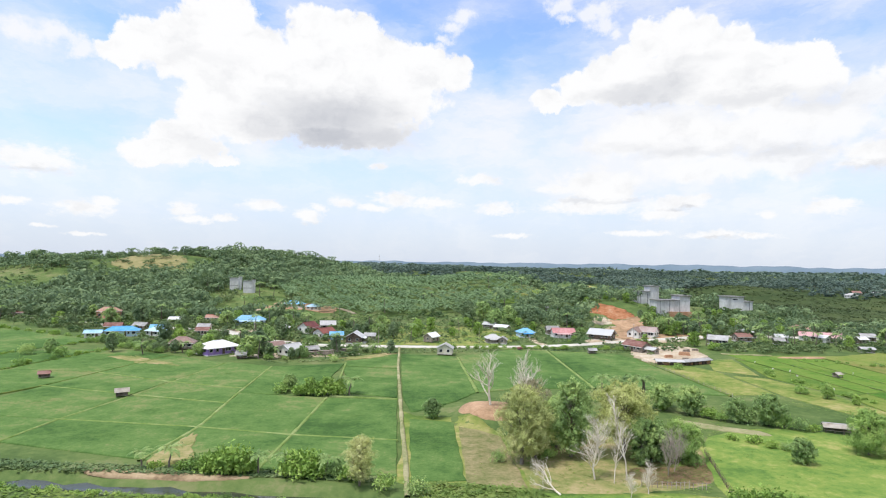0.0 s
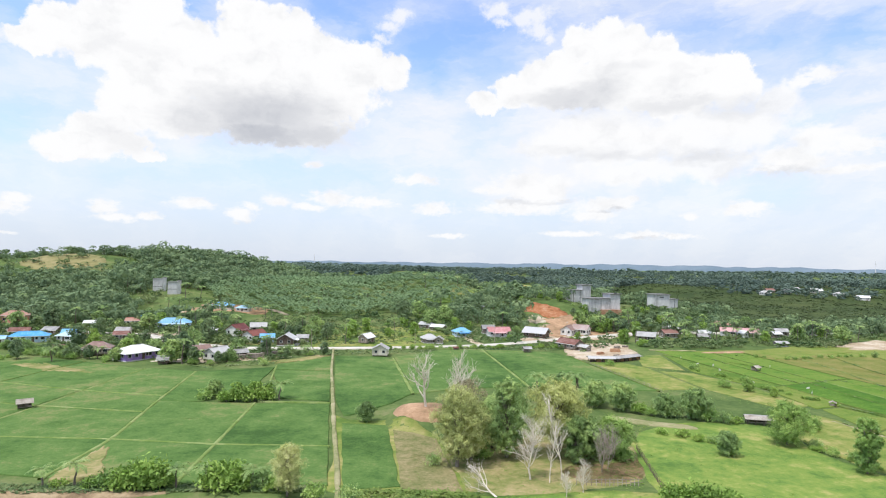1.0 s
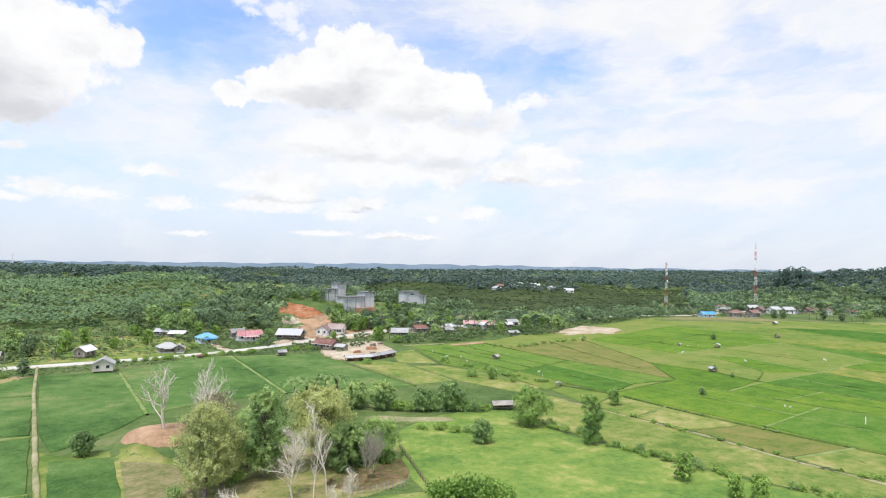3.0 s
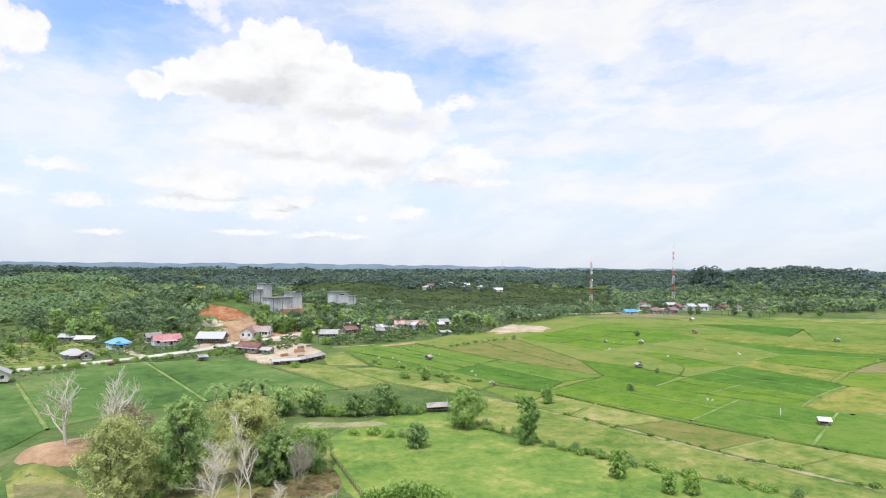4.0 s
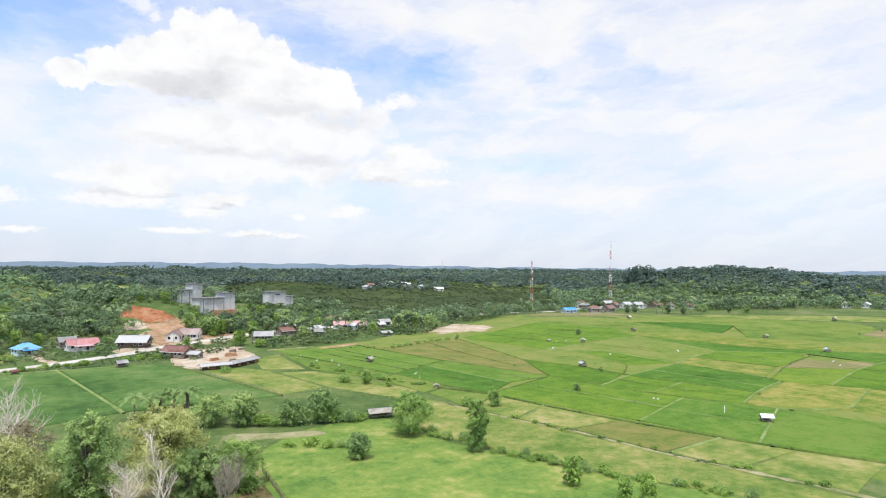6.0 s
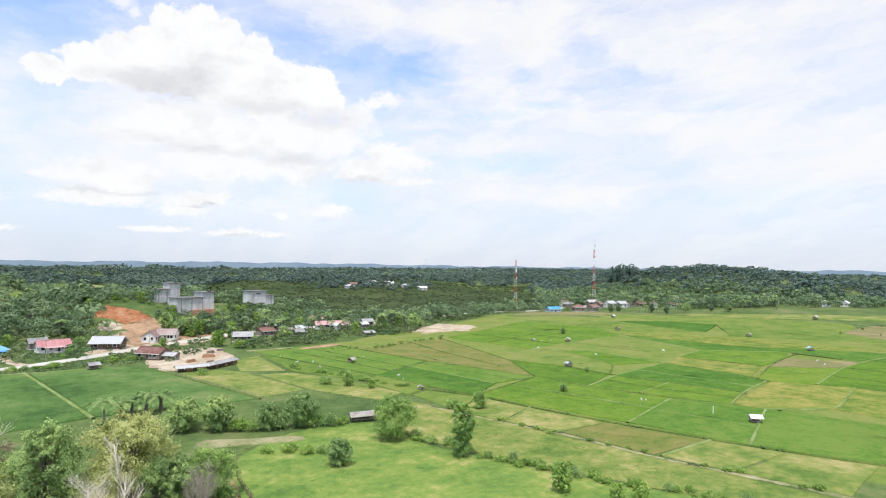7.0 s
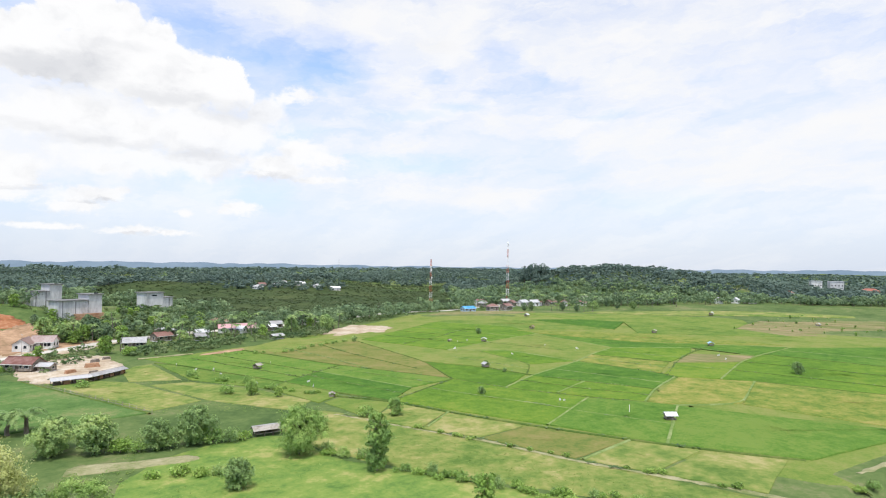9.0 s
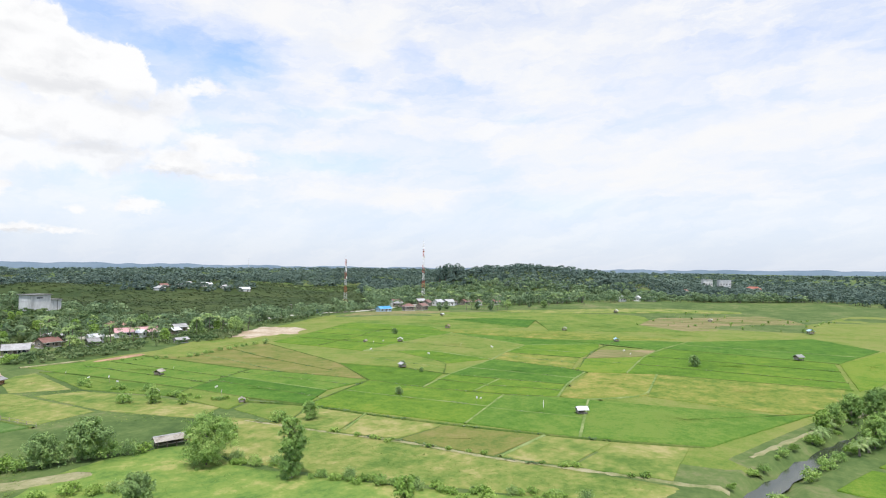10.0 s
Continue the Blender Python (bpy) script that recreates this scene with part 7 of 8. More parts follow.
def swift_house(x, y, turn, w, d, low, tall, tw, label, bays=7, brick=0.0, side=1):
    """A windowless concrete block with a higher part at one end (side: 1 or -1)."""
    z = height(x, y) - 0.6
    e = base("concrete_building", x, y, z, turn, label, "building", "windowless concrete buildings")
    block = lambda b: boxes((*(sorted((b[0] * side, b[1] * side))), *b[2:]))
    part("lower_block", block((-w / 2, w / 2 - tw, -d / 2, d / 2, -1.5, low)), M["concrete"], e)
    part("upper_block", block((w / 2 - tw + 0.02, w / 2, -d / 2 - 0.1, d / 2 + 0.1, -1.5, tall)), M["concrete"], e)
    part("roof_slab", block((-w / 2 - 0.7, w / 2 - tw - 0.02, -d / 2 - 0.7, d / 2 + 0.7, low, low + 0.35)), M["concrete_dark"], e)
    part("roof_slab", block((w / 2 - tw - 0.6, w / 2 + 0.7, -d / 2 - 0.8, d / 2 + 0.8, tall, tall + 0.35)), M["concrete_dark"], e)
    for k in range(bays + 1):
        px = -w / 2 + (w - tw) * k / bays
        part("column", block((px - 0.13, px + 0.13, -d / 2 - 0.16, -d / 2 - 0.01, -1.5, low - 0.02)), M["concrete_dark" if k % 3 == 1 else "concrete"], e)
    for px in (w / 2 - tw + 0.15, w / 2 - 0.15):
        part("column", block((px - 0.15, px + 0.15, -d / 2 - 0.28, -d / 2 - 0.11, -1.5, tall - 0.02)), M["concrete"], e)
    for zz in np.arange(3.0, tall - 0.5, 3.0):
        part("beam", block((w / 2 + 0.01, w / 2 + 0.09, -d / 2, d / 2, zz - 0.14, zz + 0.14)), M["concrete"], e)
        part("entry_hole", block((w / 2 - tw * 0.62, w / 2 - tw * 0.3, -d / 2 - 0.14, -d / 2 - 0.1, zz + 1.2, zz + 1.75)), M["pane"], e) if zz + 3 > tall else None
    if brick:
        part("brick_base", block((-w / 2 + w * 0.35, w / 2 + 0.3, -d / 2 - 2.2, -d / 2 - 0.3, -1.5, brick)), M["brick_red"], e)
    return e


swift_house(119, 309, 4, 17.5, 9, 7.4, 9.8, 5.6, "windowless grey concrete building with a raised end block", brick=1.8)
swift_house(113, 328, 4, 11.5, 8, 7.2, 10.2, 5.0, "second grey concrete building behind another", 5)
swift_house(166, 334, 4, 14, 9, 6.2, 8.8, 9.0, "grey concrete building among shrubs", 3, side=-1)
for x, y, h in ((-136, 389, 8.6), (-124.5, 381, 8.2)):
    e = base("concrete_tower", x, y, height(x, y) - 0.4, 10, "tall pale concrete block on the wooded hill", "building", "windowless concrete buildings")
    part("block", boxes((-3.4, 2.0, -3, 3, -1, h - 0.8)), M["concrete"], e)
    part("stair_block", boxes((1.98, 3.6, -2.4, 2.4, -1, h)), M["concrete"], e)
    part("roof_slab", boxes((-3.7, 2.0, -3.3, 3.3, h - 0.8, h - 0.6)), M["concrete_dark"], e)
    part("roof_slab", boxes((1.9, 3.9, -2.7, 2.7, h, h + 0.2)), M["concrete_dark"], e)
    part("beam", boxes((-3.45, 2.0, -3.06, -3.0, 3.0, 3.25)), M["concrete_dark"], e)
for x, y, w, h, mt, lab in ((903, 107, 12, 17, "plaster", "white block building beyond the plain"), (911, 86, 15, 16.5, "concrete", "grey block building beyond the plain")):
    e = base("block_building", x, y, height(x, y), -70, lab, "building")
    part("block", boxes((-w / 2, w / 2, -6, 6, -12, h)), M[mt], e)
    part("roof_slab", boxes((-w / 2 - 0.6, w / 2 + 0.6, -6.6, 6.6, h, h + 0.7)), M["roof_white"], e)
    for k in range(4):
        part("window", boxes((-w / 2 + w * (k + 0.3) / 4, -w / 2 + w * (k + 0.7) / 4, -6.08, -5.98, h * 0.66, h * 0.74)), M["pane"], e)
house(880, 50, -70, 22, 12, 9.0, 3, "roof_red", "orangewall", "large house with an orange-red roof beyond the plain", True, windows=5)


def brick_shed(x, y, turn, w):
    e = base("brick_shed", x, y, height(x, y) + 0.2, turn, "long low drying shed with a pale zinc roof", "shed", "drying sheds of the brick yard")
    d, n = 2.8, int(w / 2)
    for k in range(n + 1):
        px = -w / 2 + 0.3 + (w - 0.6) * k / n
        for py in (-d / 2 + 0.2, d / 2 - 0.2):
            part("post", boxes((px - 0.08, px + 0.08, py - 0.08, py + 0.08, -0.3, 1.3)), M["wood_dark"], e)
    ro = part("roof", slab_roof(w, d, 1.3, 0.5, 0.4, False), M["roof_zinc"], e)
    part("ridge_cap", ridge_cap(w, 1.3, 0.5, 0.4, False, d), M["thatch"], ro)
    # piles of brick under the roof, every other one in dark board colour
    for k in range(n):
        part("drying_rack", boxes((-w / 2 + 0.6 + k * 2.0, -w / 2 + 2.1 + k * 2.0, -d / 2 + 0.6, d / 2 - 0.6, -0.1, 0.6 + 0.15 * (k % 3))), M["brick_red" if k % 2 else "wood_dark"], e)


brick_shed(74.4, 193.0, -6, 8.4)
brick_shed(84.0, 195.4, 27, 12.0)
for k, (x, y, turn, size, mt) in enumerate(((80, 208, 20, 1.0, "brick_red"), (88, 214, -15, 1.3, "brick_red"), (84, 203, 5, 0.8, "wood"), (92, 222, 40, 1.1, "wood"), (76, 230, -30, 0.9, "brick_red"), (97, 226, 10, 0.8, "wood"), (-59, 213, 20, 1.2, "wood"), (-56, 206, -20, 0.9, "wood"), (-46.5, 198, 12, 1.5, "wood"), (-43.5, 200, 30, 1.2, "wood"), (-39.5, 200.5, 5, 1.6, "wood"), (-37, 206, 70, 1.3, "wood"), (-33.5, 208, 15, 1.2, "wood"))):
    e = base("material_stack", x, y, height(x, y) + 0.2, turn, "stack of red bricks in the yard" if mt == "brick_red" else "stack of weathered planks lying in a yard", "stack", "stacks of bricks and planks")
    for lay in range(3):
        part("layer", boxes((-1.5 * size + 0.1 * lay, 1.5 * size - 0.15 * lay, -0.6 * size + 0.05 * lay, 0.6 * size - 0.04 * lay, 0.3 * lay * size + 0.01 * lay, 0.3 * (lay + 1) * size)), M[mt], e)


def meadow_shed():
    e = base("livestock_shed", 78.2, 116.4, height(78.2, 116.4), -20, "low open shed with a greyish-pink sheet roof in the meadow", "shed")
    w, d = 5.0, 1.8
    for k in range(4):
        px = -w / 2 + 0.2 + (w - 0.4) * k / 3
        for py in (-d / 2 + 0.15, d / 2 - 0.15):
            part("post", boxes((px - 0.07, px + 0.07, py - 0.07, py + 0.07, -0.2, 1.45)), M["wood_dark"], e)
    ro = part("roof", slab_roof(w, d, 1.4, 0.5, 0.3, False), M["thatch"], e)
    part("ridge_cap", ridge_cap(w, 1.4, 0.5, 0.3, False, d), M["roof_zinc"], ro)
    part("platform", boxes((-w / 2 + 0.25, w / 2 - 0.25, -d / 2 + 0.25, d / 2 - 0.25, 0.45, 0.6)), M["wood"], e)
    part("back_wall", boxes((-w / 2 + 0.25, w / 2 - 0.25, d / 2 - 0.3, d / 2 - 0.24, 0.6, 1.4)), M["wood_dark"], e)


meadow_shed()


def field_hut(roof, label, lean=False):
    e = base("field_hut", 0, 0, -500, 0, label, "hut", "huts in the fields")
    w, d = 3.0, 2.4
    for px in (-w / 2 + 0.12, w / 2 - 0.12):
        for py in (-d / 2 + 0.12, d / 2 - 0.12):
            part("post", boxes((px - 0.06, px + 0.06, py - 0.06, py + 0.06, -0.2, 2.0)), M["wood_dark"], e)
    part("platform", boxes((-w / 2, w / 2, -d / 2, d / 2, 0.7, 0.8)), M["wood"], e)
    part("rear_wall", boxes((-w / 2, w / 2, d / 2 - 0.06, d / 2, 0.8, 1.95)), M["wood"], e)
    part("side_wall", boxes((-w / 2, -w / 2 + 0.06, -d / 2 + 0.2, d / 2 - 0.06, 0.8, 1.6)), M["wood"], e)
    ro = part("roof", slab_roof(w, d, 2.0, 0.65, 0.4, False), M[roof], e)
    part("ridge_cap", ridge_cap(w, 2.0, 0.65, 0.4, False, d), M[roof], ro)
    part("ladder", boxes((-0.25, -0.2, -d / 2 - 0.35, -d / 2 - 0.3, -0.1, 0.8), (0.2, 0.25, -d / 2 - 0.35, -d / 2 - 0.3, -0.1, 0.8), (-0.2, 0.2, -d / 2 - 0.34, -d / 2 - 0.31, 0.3, 0.35)), M["wood"], e)
    return e


HUT = {"zinc": field_hut("roof_zinc", "open field hut with a zinc roof"), "white": field_hut("roof_white", "open field hut with a bright white roof"),
       "rust": field_hut("roof_rust", "open field hut with a rusty roof"), "thatch": field_hut("thatch", "open field hut with a thatched roof"), "blue": field_hut("roof_lightblue", "open field hut with a pale blue roof")}
for x, y, turn, s, key in ((135.2, 62.6, -52, 1.15, "white"), (117.3, 175.0, 20, 1.2, "thatch"), (214.9, 160.2, 30, 1.3, "zinc"), (163.6, 125.6, 60, 1.15, "zinc"), (295.5, 117, 10, 1.3, "thatch"),
                           (273, 170, 15, 1.35, "rust"), (264.3, 84.8, 30, 1.2, "blue"), (245.8, 20.2, -40, 1.4, "zinc"), (-103, 154, 25, 1.35, "rust"), (-72.5, 135, 30, 1.4, "thatch"), (54.3, 213, 5, 1.5, "zinc"), (330, 205, 0, 1.3, "white"),
                           (418, 120, 0, 1.6, "white"), (106.2, 130.5, 50, 0.85, "thatch"), (345, 12, 20, 1.6, "blue"), (29, 219, 10, 0.9, "rust"), (395, 60, 0, 1.5, "zinc"), (206, 171, 0, 0.8, "thatch")):
    stand(HUT[key], x, y, turn, s * 0.58)
house(-107, 216, 10, 3.2, 2.4, 1.6, 0.7, "roof_rust", "wood_dark", "small dark hut at the field edge", windows=1, stilts=0.3, name="hut", category="hut")


def lattice_mast(x, y, tall, foot, top, label, bands=8):
    """A braced four-legged mast in alternate red and white sections, with dishes and a top rod."""
    e = base("radio_mast", x, y, height(x, y), 20, label, "radio mast", "radio masts")
    wide = lambda t: foot + (top - foot) * min(1, t / 0.8)
    n = bands
    for k in range(n):
        bm = bmesh.new()
        steps = 3
        for s in range(steps):
            t0, t1 = (k + s / steps) / n, (k + (s + 1) / steps) / n
            a, b = wide(t0) / 2, wide(t1) / 2
            z0, z1 = t0 * tall, t1 * tall
            cs = [(-1, -1), (1, -1), (1, 1), (-1, 1)]
            for i in range(4):
                p, q = cs[i], cs[(i + 1) % 4]
                th = 0.03
                for u, w_ in (((p[0] * a, p[1] * a, z0), (p[0] * b, p[1] * b, z1)), ((p[0] * a, p[1] * a, z0), (q[0] * b, q[1] * b, z1)), ((q[0] * a, q[1] * a, z0), (p[0] * b, p[1] * b, z1)), ((p[0] * b, p[1] * b, z1), (q[0] * b, q[1] * b, z1))):
                    tube(bm, [Vector(u), Vector(w_)], [th, th], 4)
        part("section", bm, M["metal_white" if k % 2 else "metal_red"], e, "white painted lattice" if k % 2 else "red painted lattice")
    for k in range(3):
        z = tall * (0.74 + 0.09 * k)
        bm = boxes((-0.25, 0.25, -top / 2 - 0.6, -top / 2 - 0.3, z, z + 2.2))
        box(bm, top / 2 + 0.3, top / 2 + 0.6, -0.25, 0.25, z, z + 2.2)
        part("antenna_panel", bm, M["metal_white"], e)
    bm = tube(bmesh.new(), [Vector((0, -top / 2 - 0.2, tall * 0.6)), Vector((0, -top / 2 - 0.7, tall * 0.6))], [0.9, 0.8], 12)
    part("dish", bm, M["metal_white"], e)
    part("top_rod", tube(bmesh.new(), [Vector((0, 0, tall - 0.3)), Vector((0, 0, tall + 3))], [0.08, 0.04], 5), M["steel"], e)


lattice_mast(433, 281, 52, 2.4, 0.9, "tall red and white lattice radio mast behind the village", 8)
lattice_mast(376, 317, 36, 2.4, 0.9, "shorter red and white lattice radio mast", 7)


def utility_pole():
    e = base("utility_pole", 0, 0, -500, 0, "grey roadside utility pole with crossarm", "utility pole", "utility poles along the road")
    part("pole", tube(bmesh.new(), [Vector((0, 0, -0.4)), Vector((0, 0, 8.5))], [0.12, 0.07], 7), M["wood"], e)
    part("crossarm", boxes((-0.9, 0.9, -0.05, 0.05, 7.9, 8.02)), M["steel"], e)
    for px in (-0.8, 0, 0.8):
        part("insulator", tube(bmesh.new(), [Vector((px, 0, 8.0)), Vector((px, 0, 8.2))], [0.06, 0.05], 6), M["plaster"], e)
    return e


pole = utility_pole()
for k in range(10):
    t = k / 9 * (len(ROAD) - 3) + 1
    i = int(t)
    x = ROAD[i][0] + (ROAD[i + 1][0] - ROAD[i][0]) * (t - i)
    y = ROAD[i][1] + (ROAD[i + 1][1] - ROAD[i][1]) * (t - i)
    stand(pole, x - 1, y + 4.2, 80 + 3 * k, 0.8)


def flag():
    e = base("field_flag", 0, 0, -500, 0, "white plastic flag on a stick in the rice", "flag", "bird-scaring flags")
    part("stick", tube(bmesh.new(), [Vector((0, 0, -0.2)), Vector((0, 0, 1.9))], [0.025, 0.02], 5), M["wood"], e)
    pts = np.array([[(0.02 + 0.75 * i / 5, 0.08 * math.sin(i * 1.2), 1.85 - j * 0.4 - 0.06 * i) for i in range(6)] for j in range(2)])
    mesh_part("cloth", grid_mesh("cloth", pts, M["cloth"]), e)
    return e


fl = flag()
FLAGS = [(203, 165), (206, 162), (183, 151), (211, 156), (186, 130), (131, 85), (134, 85), (111, 144), (107, 138), (102, 154), (102, 170), (104, 176), (103, 183), (103, 194), (211, 118), (216, 133), (230, 74), (221, 70), (124, 178)]
for k, (x, y) in enumerate(FLAGS):
    stand(fl, x, y, k * 73, 0.75 + 0.2 * (k % 3))
post = base("marker_post", 136.0, 71.2, 0.1, 0, "tall white marker post in the rice", "post")
part("post", tube(bmesh.new(), [Vector((0, 0, -0.3)), Vector((0, 0, 1.7))], [0.06, 0.05], 8), M["plaster"], post)


def fence(name, line, step, tall, label, rails=2, mat="wood"):
    x0, y0 = line[0]
    e = base(name, x0, y0, 0, 0, label, "fence")
    for (ax, ay), (bx, by) in zip(line, line[1:]):
        n = max(1, int(math.hypot(bx - ax, by - ay) / step))
        for k in range(n):
            x, y = ax + (bx - ax) * k / n, ay + (by - ay) * k / n
            h = height(x, y)
            t = tall * rng.uniform(0.85, 1.15)
            part("post", tube(bmesh.new(), [Vector((x - x0, y - y0, h - 0.2)), Vector((x - x0 + rng.normal(0, 0.04), y - y0, h + t))], [0.06, 0.05], 5), M[mat], e)
        for r_ in range(rails):
            z = tall * (0.45 + 0.4 * r_)
            part("rail", tube(bmesh.new(), [Vector((ax - x0, ay - y0, height(ax, ay) + z)), Vector((bx - x0, by - y0, height(bx, by) + z))], [0.035, 0.035], 4), M[mat], e)


fence("stick_fence", [(29.5, 86.3), (33, 85.8), (39.2, 85.6)], 0.6, 1.1, "thin stick fence beside the bare soil")
fence("brush_fence", [(45.6, 102), (43.2, 92), (40.8, 82)], 0.9, 0.9, "brown brushwood fence along the meadow", 3, "wood_dark")
fence("field_fence", [(72.5, 147), (69.5, 176), (67, 203)], 2.5, 1.1, "post fence along the rice field")

for x, y, tall in ((-268, 2485, 62), (1704, 1868, 62)):
    e = base("far_mast", x, y, height(x, y), 0, "thin grey mast far off on the horizon", "mast", "far masts")
    part("shaft", tube(bmesh.new(), [Vector((0, 0, -2)), Vector((0, 0, tall))], [1.6, 0.7], 4), M["steel"], e)
    part("crossarm", boxes((-1.8, 1.8, -0.4, 0.4, tall * 0.8, tall * 0.83)), M["steel"], e)

# trees among the houses
r2 = np.random.default_rng(77)
VILLAGE_PLANTS = ["mango", "village", "light", "coco", "village", "mango", "bush_green", "coco"]


def clear_of_houses(x, y):
    for ob in scene.objects:
        if ob.parent is None and ob.get("category") in ("house", "shed", "hut", "building", "kiosk") and ob.location.z > -100:
            dx, dy = x - ob.location.x, y - ob.location.y
            if math.hypot(dx, dy) < 7.6:
                return False
            # the villagers keep the ground on the field side of their houses open
            far = math.hypot(ob.location.x, ob.location.y)
            back = (dx * ob.location.x + dy * ob.location.y) / far
            if -32 < back < 0 and abs(dx * ob.location.y - dy * ob.location.x) / far < 6 and r2.random() < 0.8:
                return False
    return float(from_line(np.array(x), np.array(y), ROAD)) > 4.5


def grove(n, x0, x1, y0, y1, keys, lo, hi, group, edge=lambda x, y: True):
    k = 0
    while k < n:
        x, y = r2.uniform(x0, x1), r2.uniform(y0, y1)
        k += 1
        if edge(x, y) and clear_of_houses(x, y):
            stand(T[keys[r2.integers(0, len(keys))]], x, y, r2.uniform(0, 360), r2.uniform(lo, hi), group)


grove(150, -235, -95, 225, 320, VILLAGE_PLANTS, 0.45, 0.95, "village trees", lambda x, y: y > 262 - (x + 170) * 0.55)
grove(110, -95, -25, 196, 290, VILLAGE_PLANTS, 0.4, 0.85, "village trees", lambda x, y: y > 196 - (x + 66) * -0.2 and not (-52 < x < -30 and y < 205))
grove(50, -25, 70, 240, 300, ["bush_green", "light", "scrub", "coco", "bush"], 0.5, 1.0, "village trees")
grove(150, 98, 215, 236, 290, ["coco", "coco", "village", "light", "coco_low", "mango"], 0.55, 1.0, "village trees", lambda x, y: y > 232 + max(0, 0.1 * (x - 120)))
grove(110, 100, 165, 268, 320, ["light", "village", "bush_bright", "light"], 0.3, 0.62, "shrubs below the concrete buildings", lambda x, y: y < 300 or x > 138)
grove(60, 330, 520, 180, 300, ["coco", "village", "mango", "coco"], 0.45, 0.8, "trees of the far village", lambda x, y: math.hypot(x, y) > 440)
for k in range(34):
    x = -140 + k * 3.2 + r2.uniform(-1, 1)
    y = 228 - (x + 140) * 0.42 + r2.uniform(0, 6)
    if x < -30 and clear_of_houses(x, y):
        stand(T[["bush_green", "bush", "light", "scrub"][k % 4]], x, y, k * 40, r2.uniform(0.5, 1.0), "bushes along the field edge")
for k in range(40):
    x = 2 + k * 1.75
    y = 222.5 + max(0, (x - 20) * 0.1) - (0 if x < 60 else (x - 60) * 0.2)
    if abs(x - 54) > 3:
        stand(T[["scrub", "bush_green", "bush_bright"][k % 3]], x + r2.uniform(-1, 1), y - 0.5 + r2.uniform(-1, 1), k * 40, r2.uniform(0.4, 0.75), "bushes along the road")
for k in range(16):
    a = k / 15
    stand(T[["bush_green", "bush", "scrub", "light"][k % 4]], 71 + 38 * a + r2.uniform(-2, 2), 305 + 17 * math.sin(a * 3.1) + r2.uniform(-2, 3), k * 50, r2.uniform(0.4, 0.8), "bushes round the clay cut")
EDGE = [(-131, 219), (-116, 209), (-104, 202), (-94, 197), (-80, 190), (-69, 188), (-59, 187), (-50, 186), (-42, 191), (-30, 200), (-16, 203)]
for k in range(95):
    f = r2.uniform(0, len(EDGE) - 1.01)
    i = int(f)
    x, y = (EDGE[i][c] + (EDGE[i + 1][c] - EDGE[i][c]) * (f - i) for c in (0, 1))
    y += 1.5 + abs(r2.normal(0, 3.5))
    if (i < 3 or r2.random() < 0.6) and abs(x + 71) > 8:
        stand(T[["bush_green", "bush", "village", "scrub", "hedge", "bush_green", "coco_low"][k % 7]], x + r2.uniform(-2, 2), y, k * 40, r2.uniform(0.35, 0.75) * (1.25 if k % 7 not in (2, 4) else 0.8), "shrubs at the village edge")
# young trees in rows on the far ploughed land
for k in range(84):
    x, y = 350 + (k % 12) * 9 + r2.uniform(-2.5, 2.5), 92 - (k // 12) * 13 - (k % 12) * 1.5 + r2.uniform(-3, 3)
    if r2.random() < 0.8:
        stand(T["bush_green" if k % 3 else "light"], x, y, k * 33, r2.uniform(0.22, 0.5) * (1 if k % 3 else 0.6), "young trees in rows")
for k in range(30):
    x, y = r2.uniform(122, 205), 238 + r2.uniform(0, 24)
    if clear_of_houses(x, y) or r2.random() < 0.5:
        stand(T["coco"], x, y, r2.uniform(0, 360), r2.uniform(0.55, 0.95), "coconut palms of the village")
for k in range(16):
    stand(T["coco"], 404 + 1.2 * k + r2.uniform(-3, 3), 226 - 1.8 * k + r2.uniform(-6, 6), k * 63, r2.uniform(0.4, 0.65), "coconut palms before the far village")
for k in range(18):
    x, y = r2.uniform(-150, -40), r2.uniform(225, 300)
    if clear_of_houses(x, y):
        stand(T["coco"], x, y, k * 63, r2.uniform(0.6, 0.95), "coconut palms of the village")

for k in range(46):
    a, d = math.radians(r2.uniform(52, 72)), r2.uniform(500, 580)
    stand(T["coco"], d * math.sin(a), d * math.cos(a), k * 41, r2.uniform(0.7, 1.1), "coconut palms of the far woods")
for k in range(26):
    a, d = math.radians(r2.uniform(-38, 10)), r2.uniform(330, 420)
    stand(T["coco"], d * math.sin(a), d * math.cos(a), k * 41, r2.uniform(0.7, 1.1), "coconut palms of the near woods")
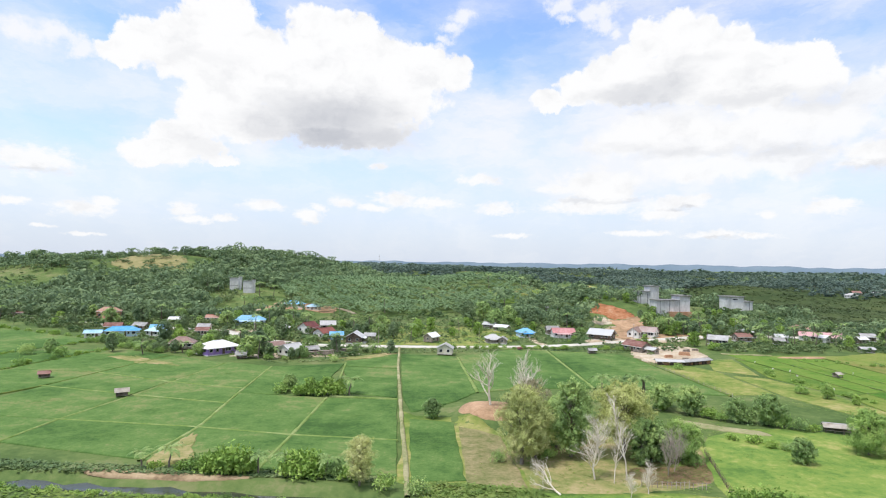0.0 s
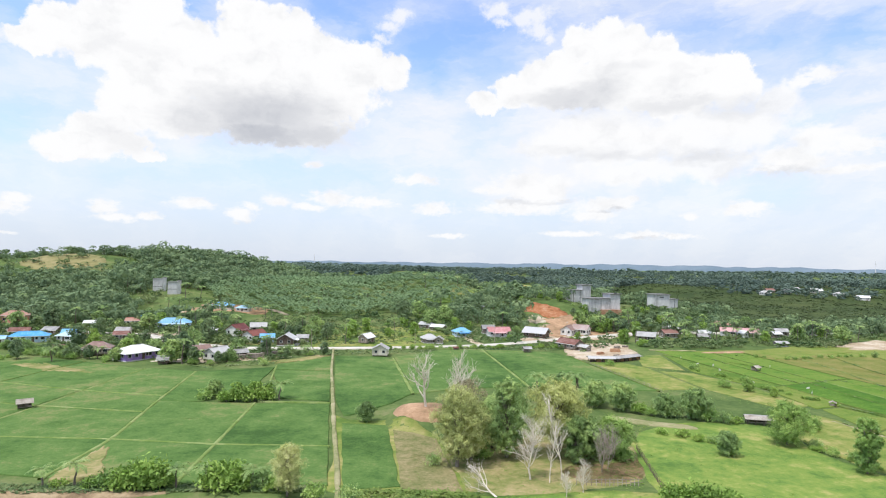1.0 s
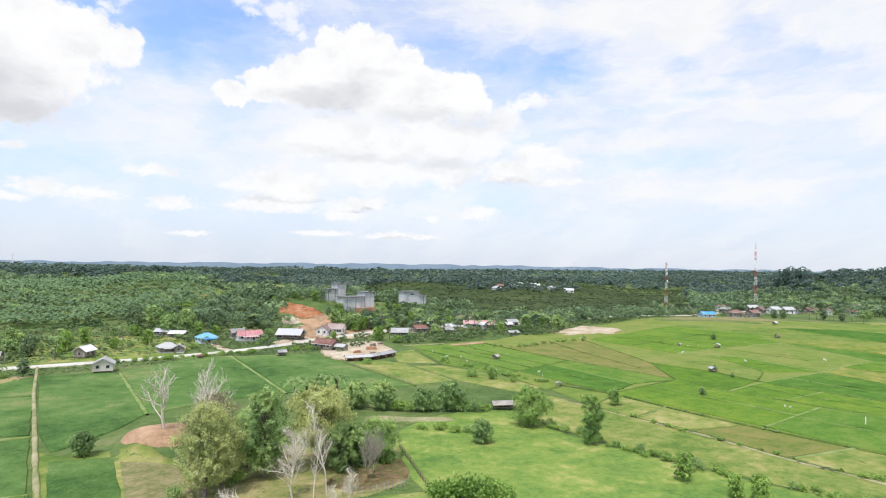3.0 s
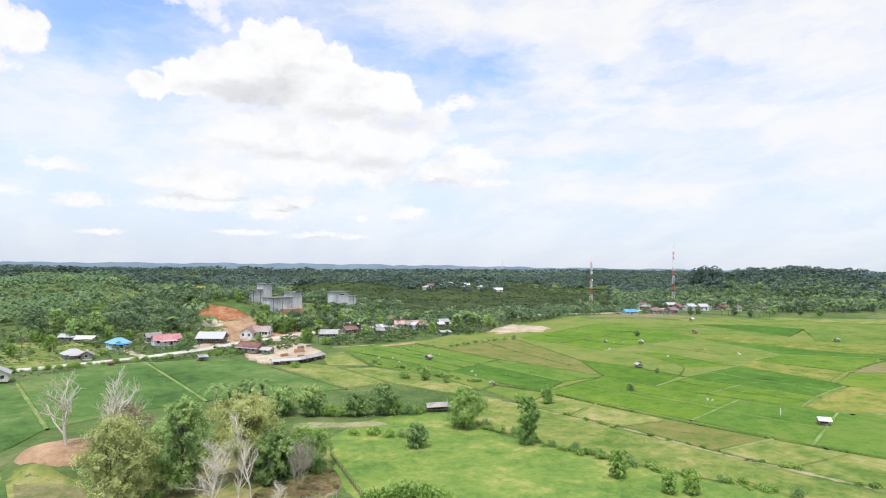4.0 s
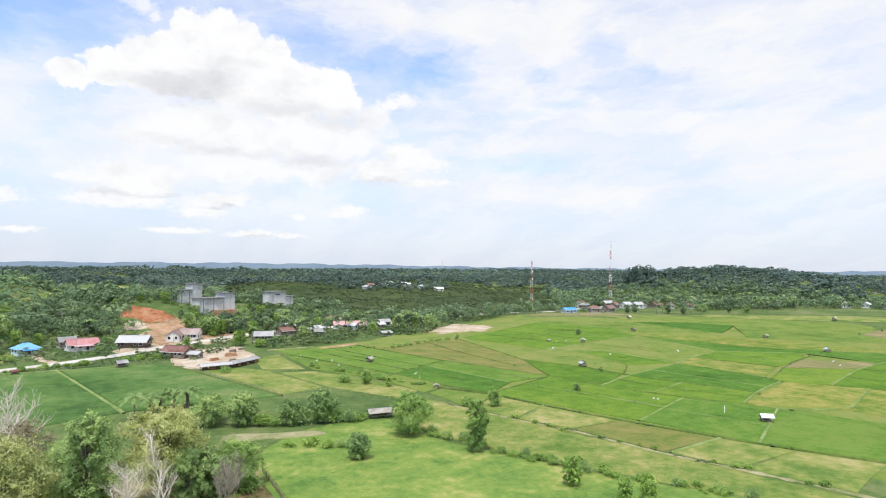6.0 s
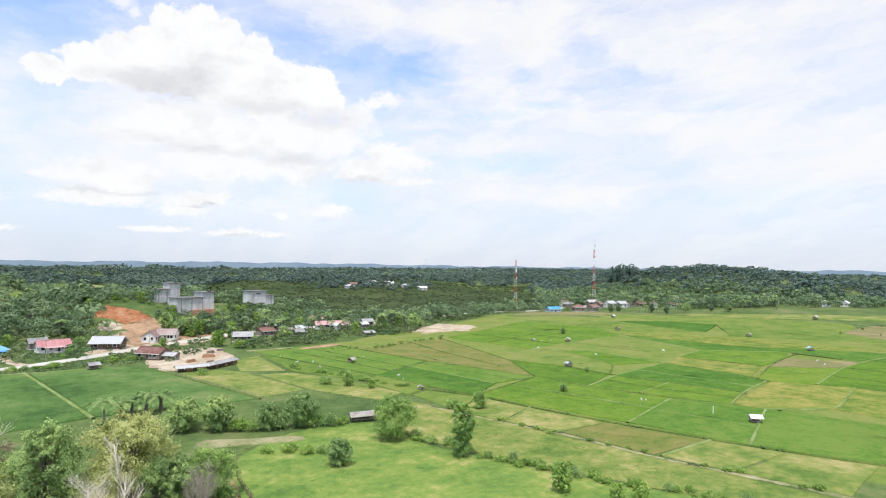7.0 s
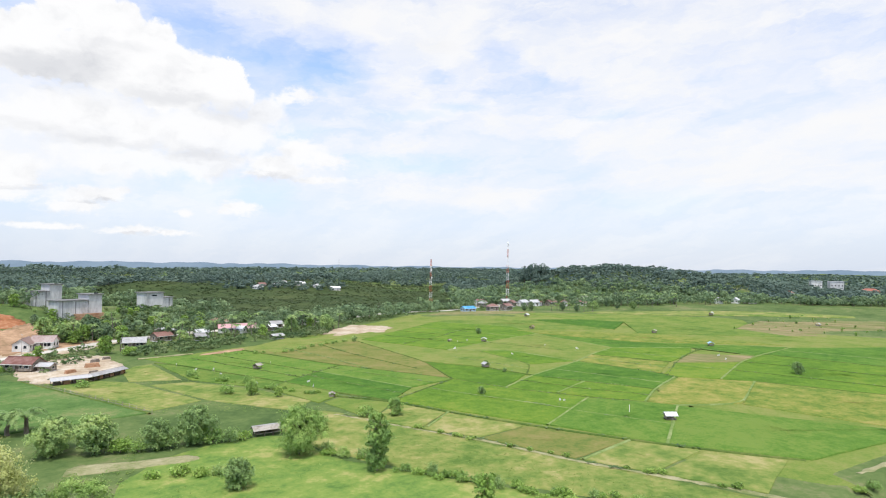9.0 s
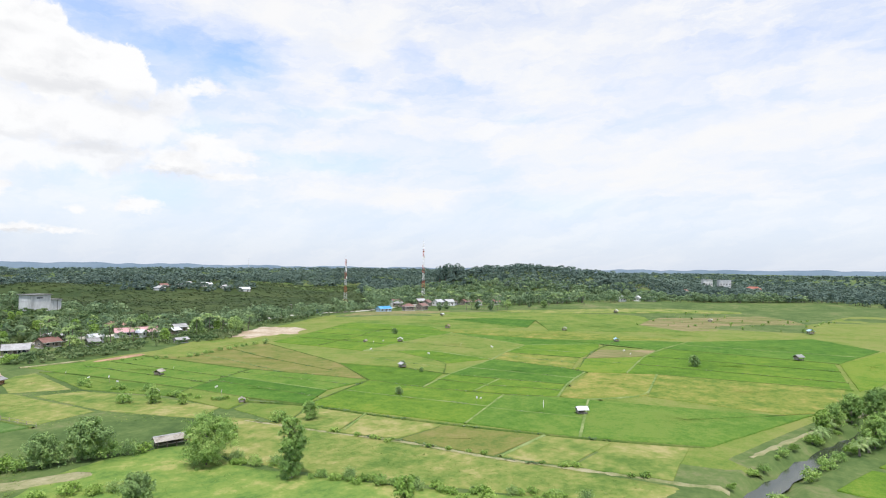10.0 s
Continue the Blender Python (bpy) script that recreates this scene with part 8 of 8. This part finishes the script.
# tall trees between the houses and the rice
for x, y, key, size in ((-62.5, 192, "mango", 0.9), (-60, 196, "village", 1.0), (-58.5, 190, "coco", 0.85), (-133, 190, "bush", 1.2), (-128, 194, "mango", 0.6), (-121, 188, "bush_green", 1.3), (-110, 198, "village", 0.7),
                        (-85, 216, "mango", 0.6), (-104, 222, "village", 0.9), (-98, 194, "coco_low", 1.0), (-46, 206, "mango", 0.7), (-36, 204, "coco", 0.8), (-30, 212, "bush", 1.0), (-65, 222, "mango", 0.9),
                        (-64, 238, "village", 1.0), (-100, 276, "mango", 1.0), (-140, 276, "village", 1.2), (-150, 268, "mango", 1.1), (-12, 236, "coco", 0.85),
                        (-20, 246, "village", 0.8), (-25, 252, "mango", 0.7), (26, 290, "mango", 1.2), (14, 300, "village", 1.3), (34, 300, "mango", 1.2), (22, 312, "mango", 1.3), (44, 290, "village", 0.9),
                        (60, 284, "coco", 0.9), (62, 292, "village", 0.9), (16, 262, "light", 0.9), (8, 270, "coco", 0.8), (80, 240, "bush_bright", 1.1), (84, 244, "light", 0.6), (102, 238, "light", 0.9), (106, 230, "bush_bright", 1.3)):
    stand(T[key], x, y, x * 23, size, "village trees")

# the pale wall beside the village lane
wall = tagged(new("low_wall", None), "low pale plastered wall beside the village lane", "wall", kind="structure")
WALL = [(-166, 275), (-155, 268), (-146, 263)]
for (ax, ay), (bx, by) in zip(WALL, WALL[1:]):
    n_ = 5
    for k in range(n_):
        x, y = ax + (bx - ax) * (k + 0.5) / n_, ay + (by - ay) * (k + 0.5) / n_
        w_ = math.hypot(bx - ax, by - ay) / n_ / 2
        ob = part("panel", boxes((-w_ + 0.01, w_ - 0.01, -0.1, 0.1, -0.4, 1.5)), M["cream"], wall)
        ob.matrix_basis = pose(x, y, height(x, y), 0, 0, math.degrees(math.atan2(by - ay, bx - ax)))
        ob = part("pillar", boxes((w_ - 0.16, w_ + 0.16, -0.16, 0.16, -0.4, 1.7)), M["plaster"], wall)
        ob.matrix_basis = pose(x, y, height(x, y), 0, 0, math.degrees(math.atan2(by - ay, bx - ax)))

# ---- distance ----
def far_ridge():
    r = np.random.default_rng(5)
    az = np.radians(np.arange(-60, 125, 0.25))
    h = np.interp(np.degrees(az), [-60, -40, -25, -10, 0, 10, 18, 26, 36, 46, 60, 72, 87, 110], [52, 52, 48, 45, 47, 52, 56, 60, 54, 45, 40, 35, 40, 48])
    h = h * 0.8 + 3 * np.sin(np.degrees(az) * 0.9) + 2 * np.sin(np.degrees(az) * 2.7 + 1) + np.convolve(r.normal(0, 1.6, len(az)), np.ones(3) / 3, "same")
    rows = []
    for d, f in ((4250, -0.3), (4300, 0.45), (4350, 1.0), (4500, 0.6)):
        rows.append(np.stack([d * np.sin(az), d * np.cos(az), h * f], -1))
    # haze is put into the hills' blue-grey base colour
    mat = material("haze_tinted_hills", [(0.1, 0.145, 0.185), (0.12, 0.165, 0.205), (0.14, 0.185, 0.225)], 0.002, 0.01, bump=0)
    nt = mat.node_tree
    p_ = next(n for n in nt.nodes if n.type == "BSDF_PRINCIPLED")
    # the same colour is added as a faint glow, for the lit air before them
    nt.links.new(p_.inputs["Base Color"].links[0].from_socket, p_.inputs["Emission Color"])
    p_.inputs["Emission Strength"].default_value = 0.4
    tagged(new("backdrop", grid_mesh("backdrop", np.stack(rows), mat)), "low hills along the horizon, tinted blue-grey for haze", "backdrop", kind="structure")


far_ridge()
# far bushes, one mesh for each thicket
for group_, items in THICKETS.items():
    faces, which, mats = [], [], []
    for thing, m_ in items:
        me = next(o for o in thing.children if o.name.startswith("crown")).data
        co = np.empty(len(me.vertices) * 3, np.float32)
        me.vertices.foreach_get("co", co)
        co = co.reshape(-1, 3) @ np.array(m_.to_3x3()).T + np.array(m_.translation)
        if me.materials[0] not in mats:
            mats.append(me.materials[0])
        faces.append(co.reshape(-1, 3, 3)), which.append(np.full(len(co) // 3, mats.index(me.materials[0])))
    tagged(new("thicket", faces_mesh("thicket", np.concatenate(faces), mats, np.concatenate(which))), "low leafy green bushes, " + group_, "bushes", kind="stuff")
# the patterns for copies are kept out of the finished place
for thing in list(T.values()) + list(HUT.values()) + [pole, fl]:
    for o in (*thing.children_recursive, thing):
        bpy.data.objects.remove(o)
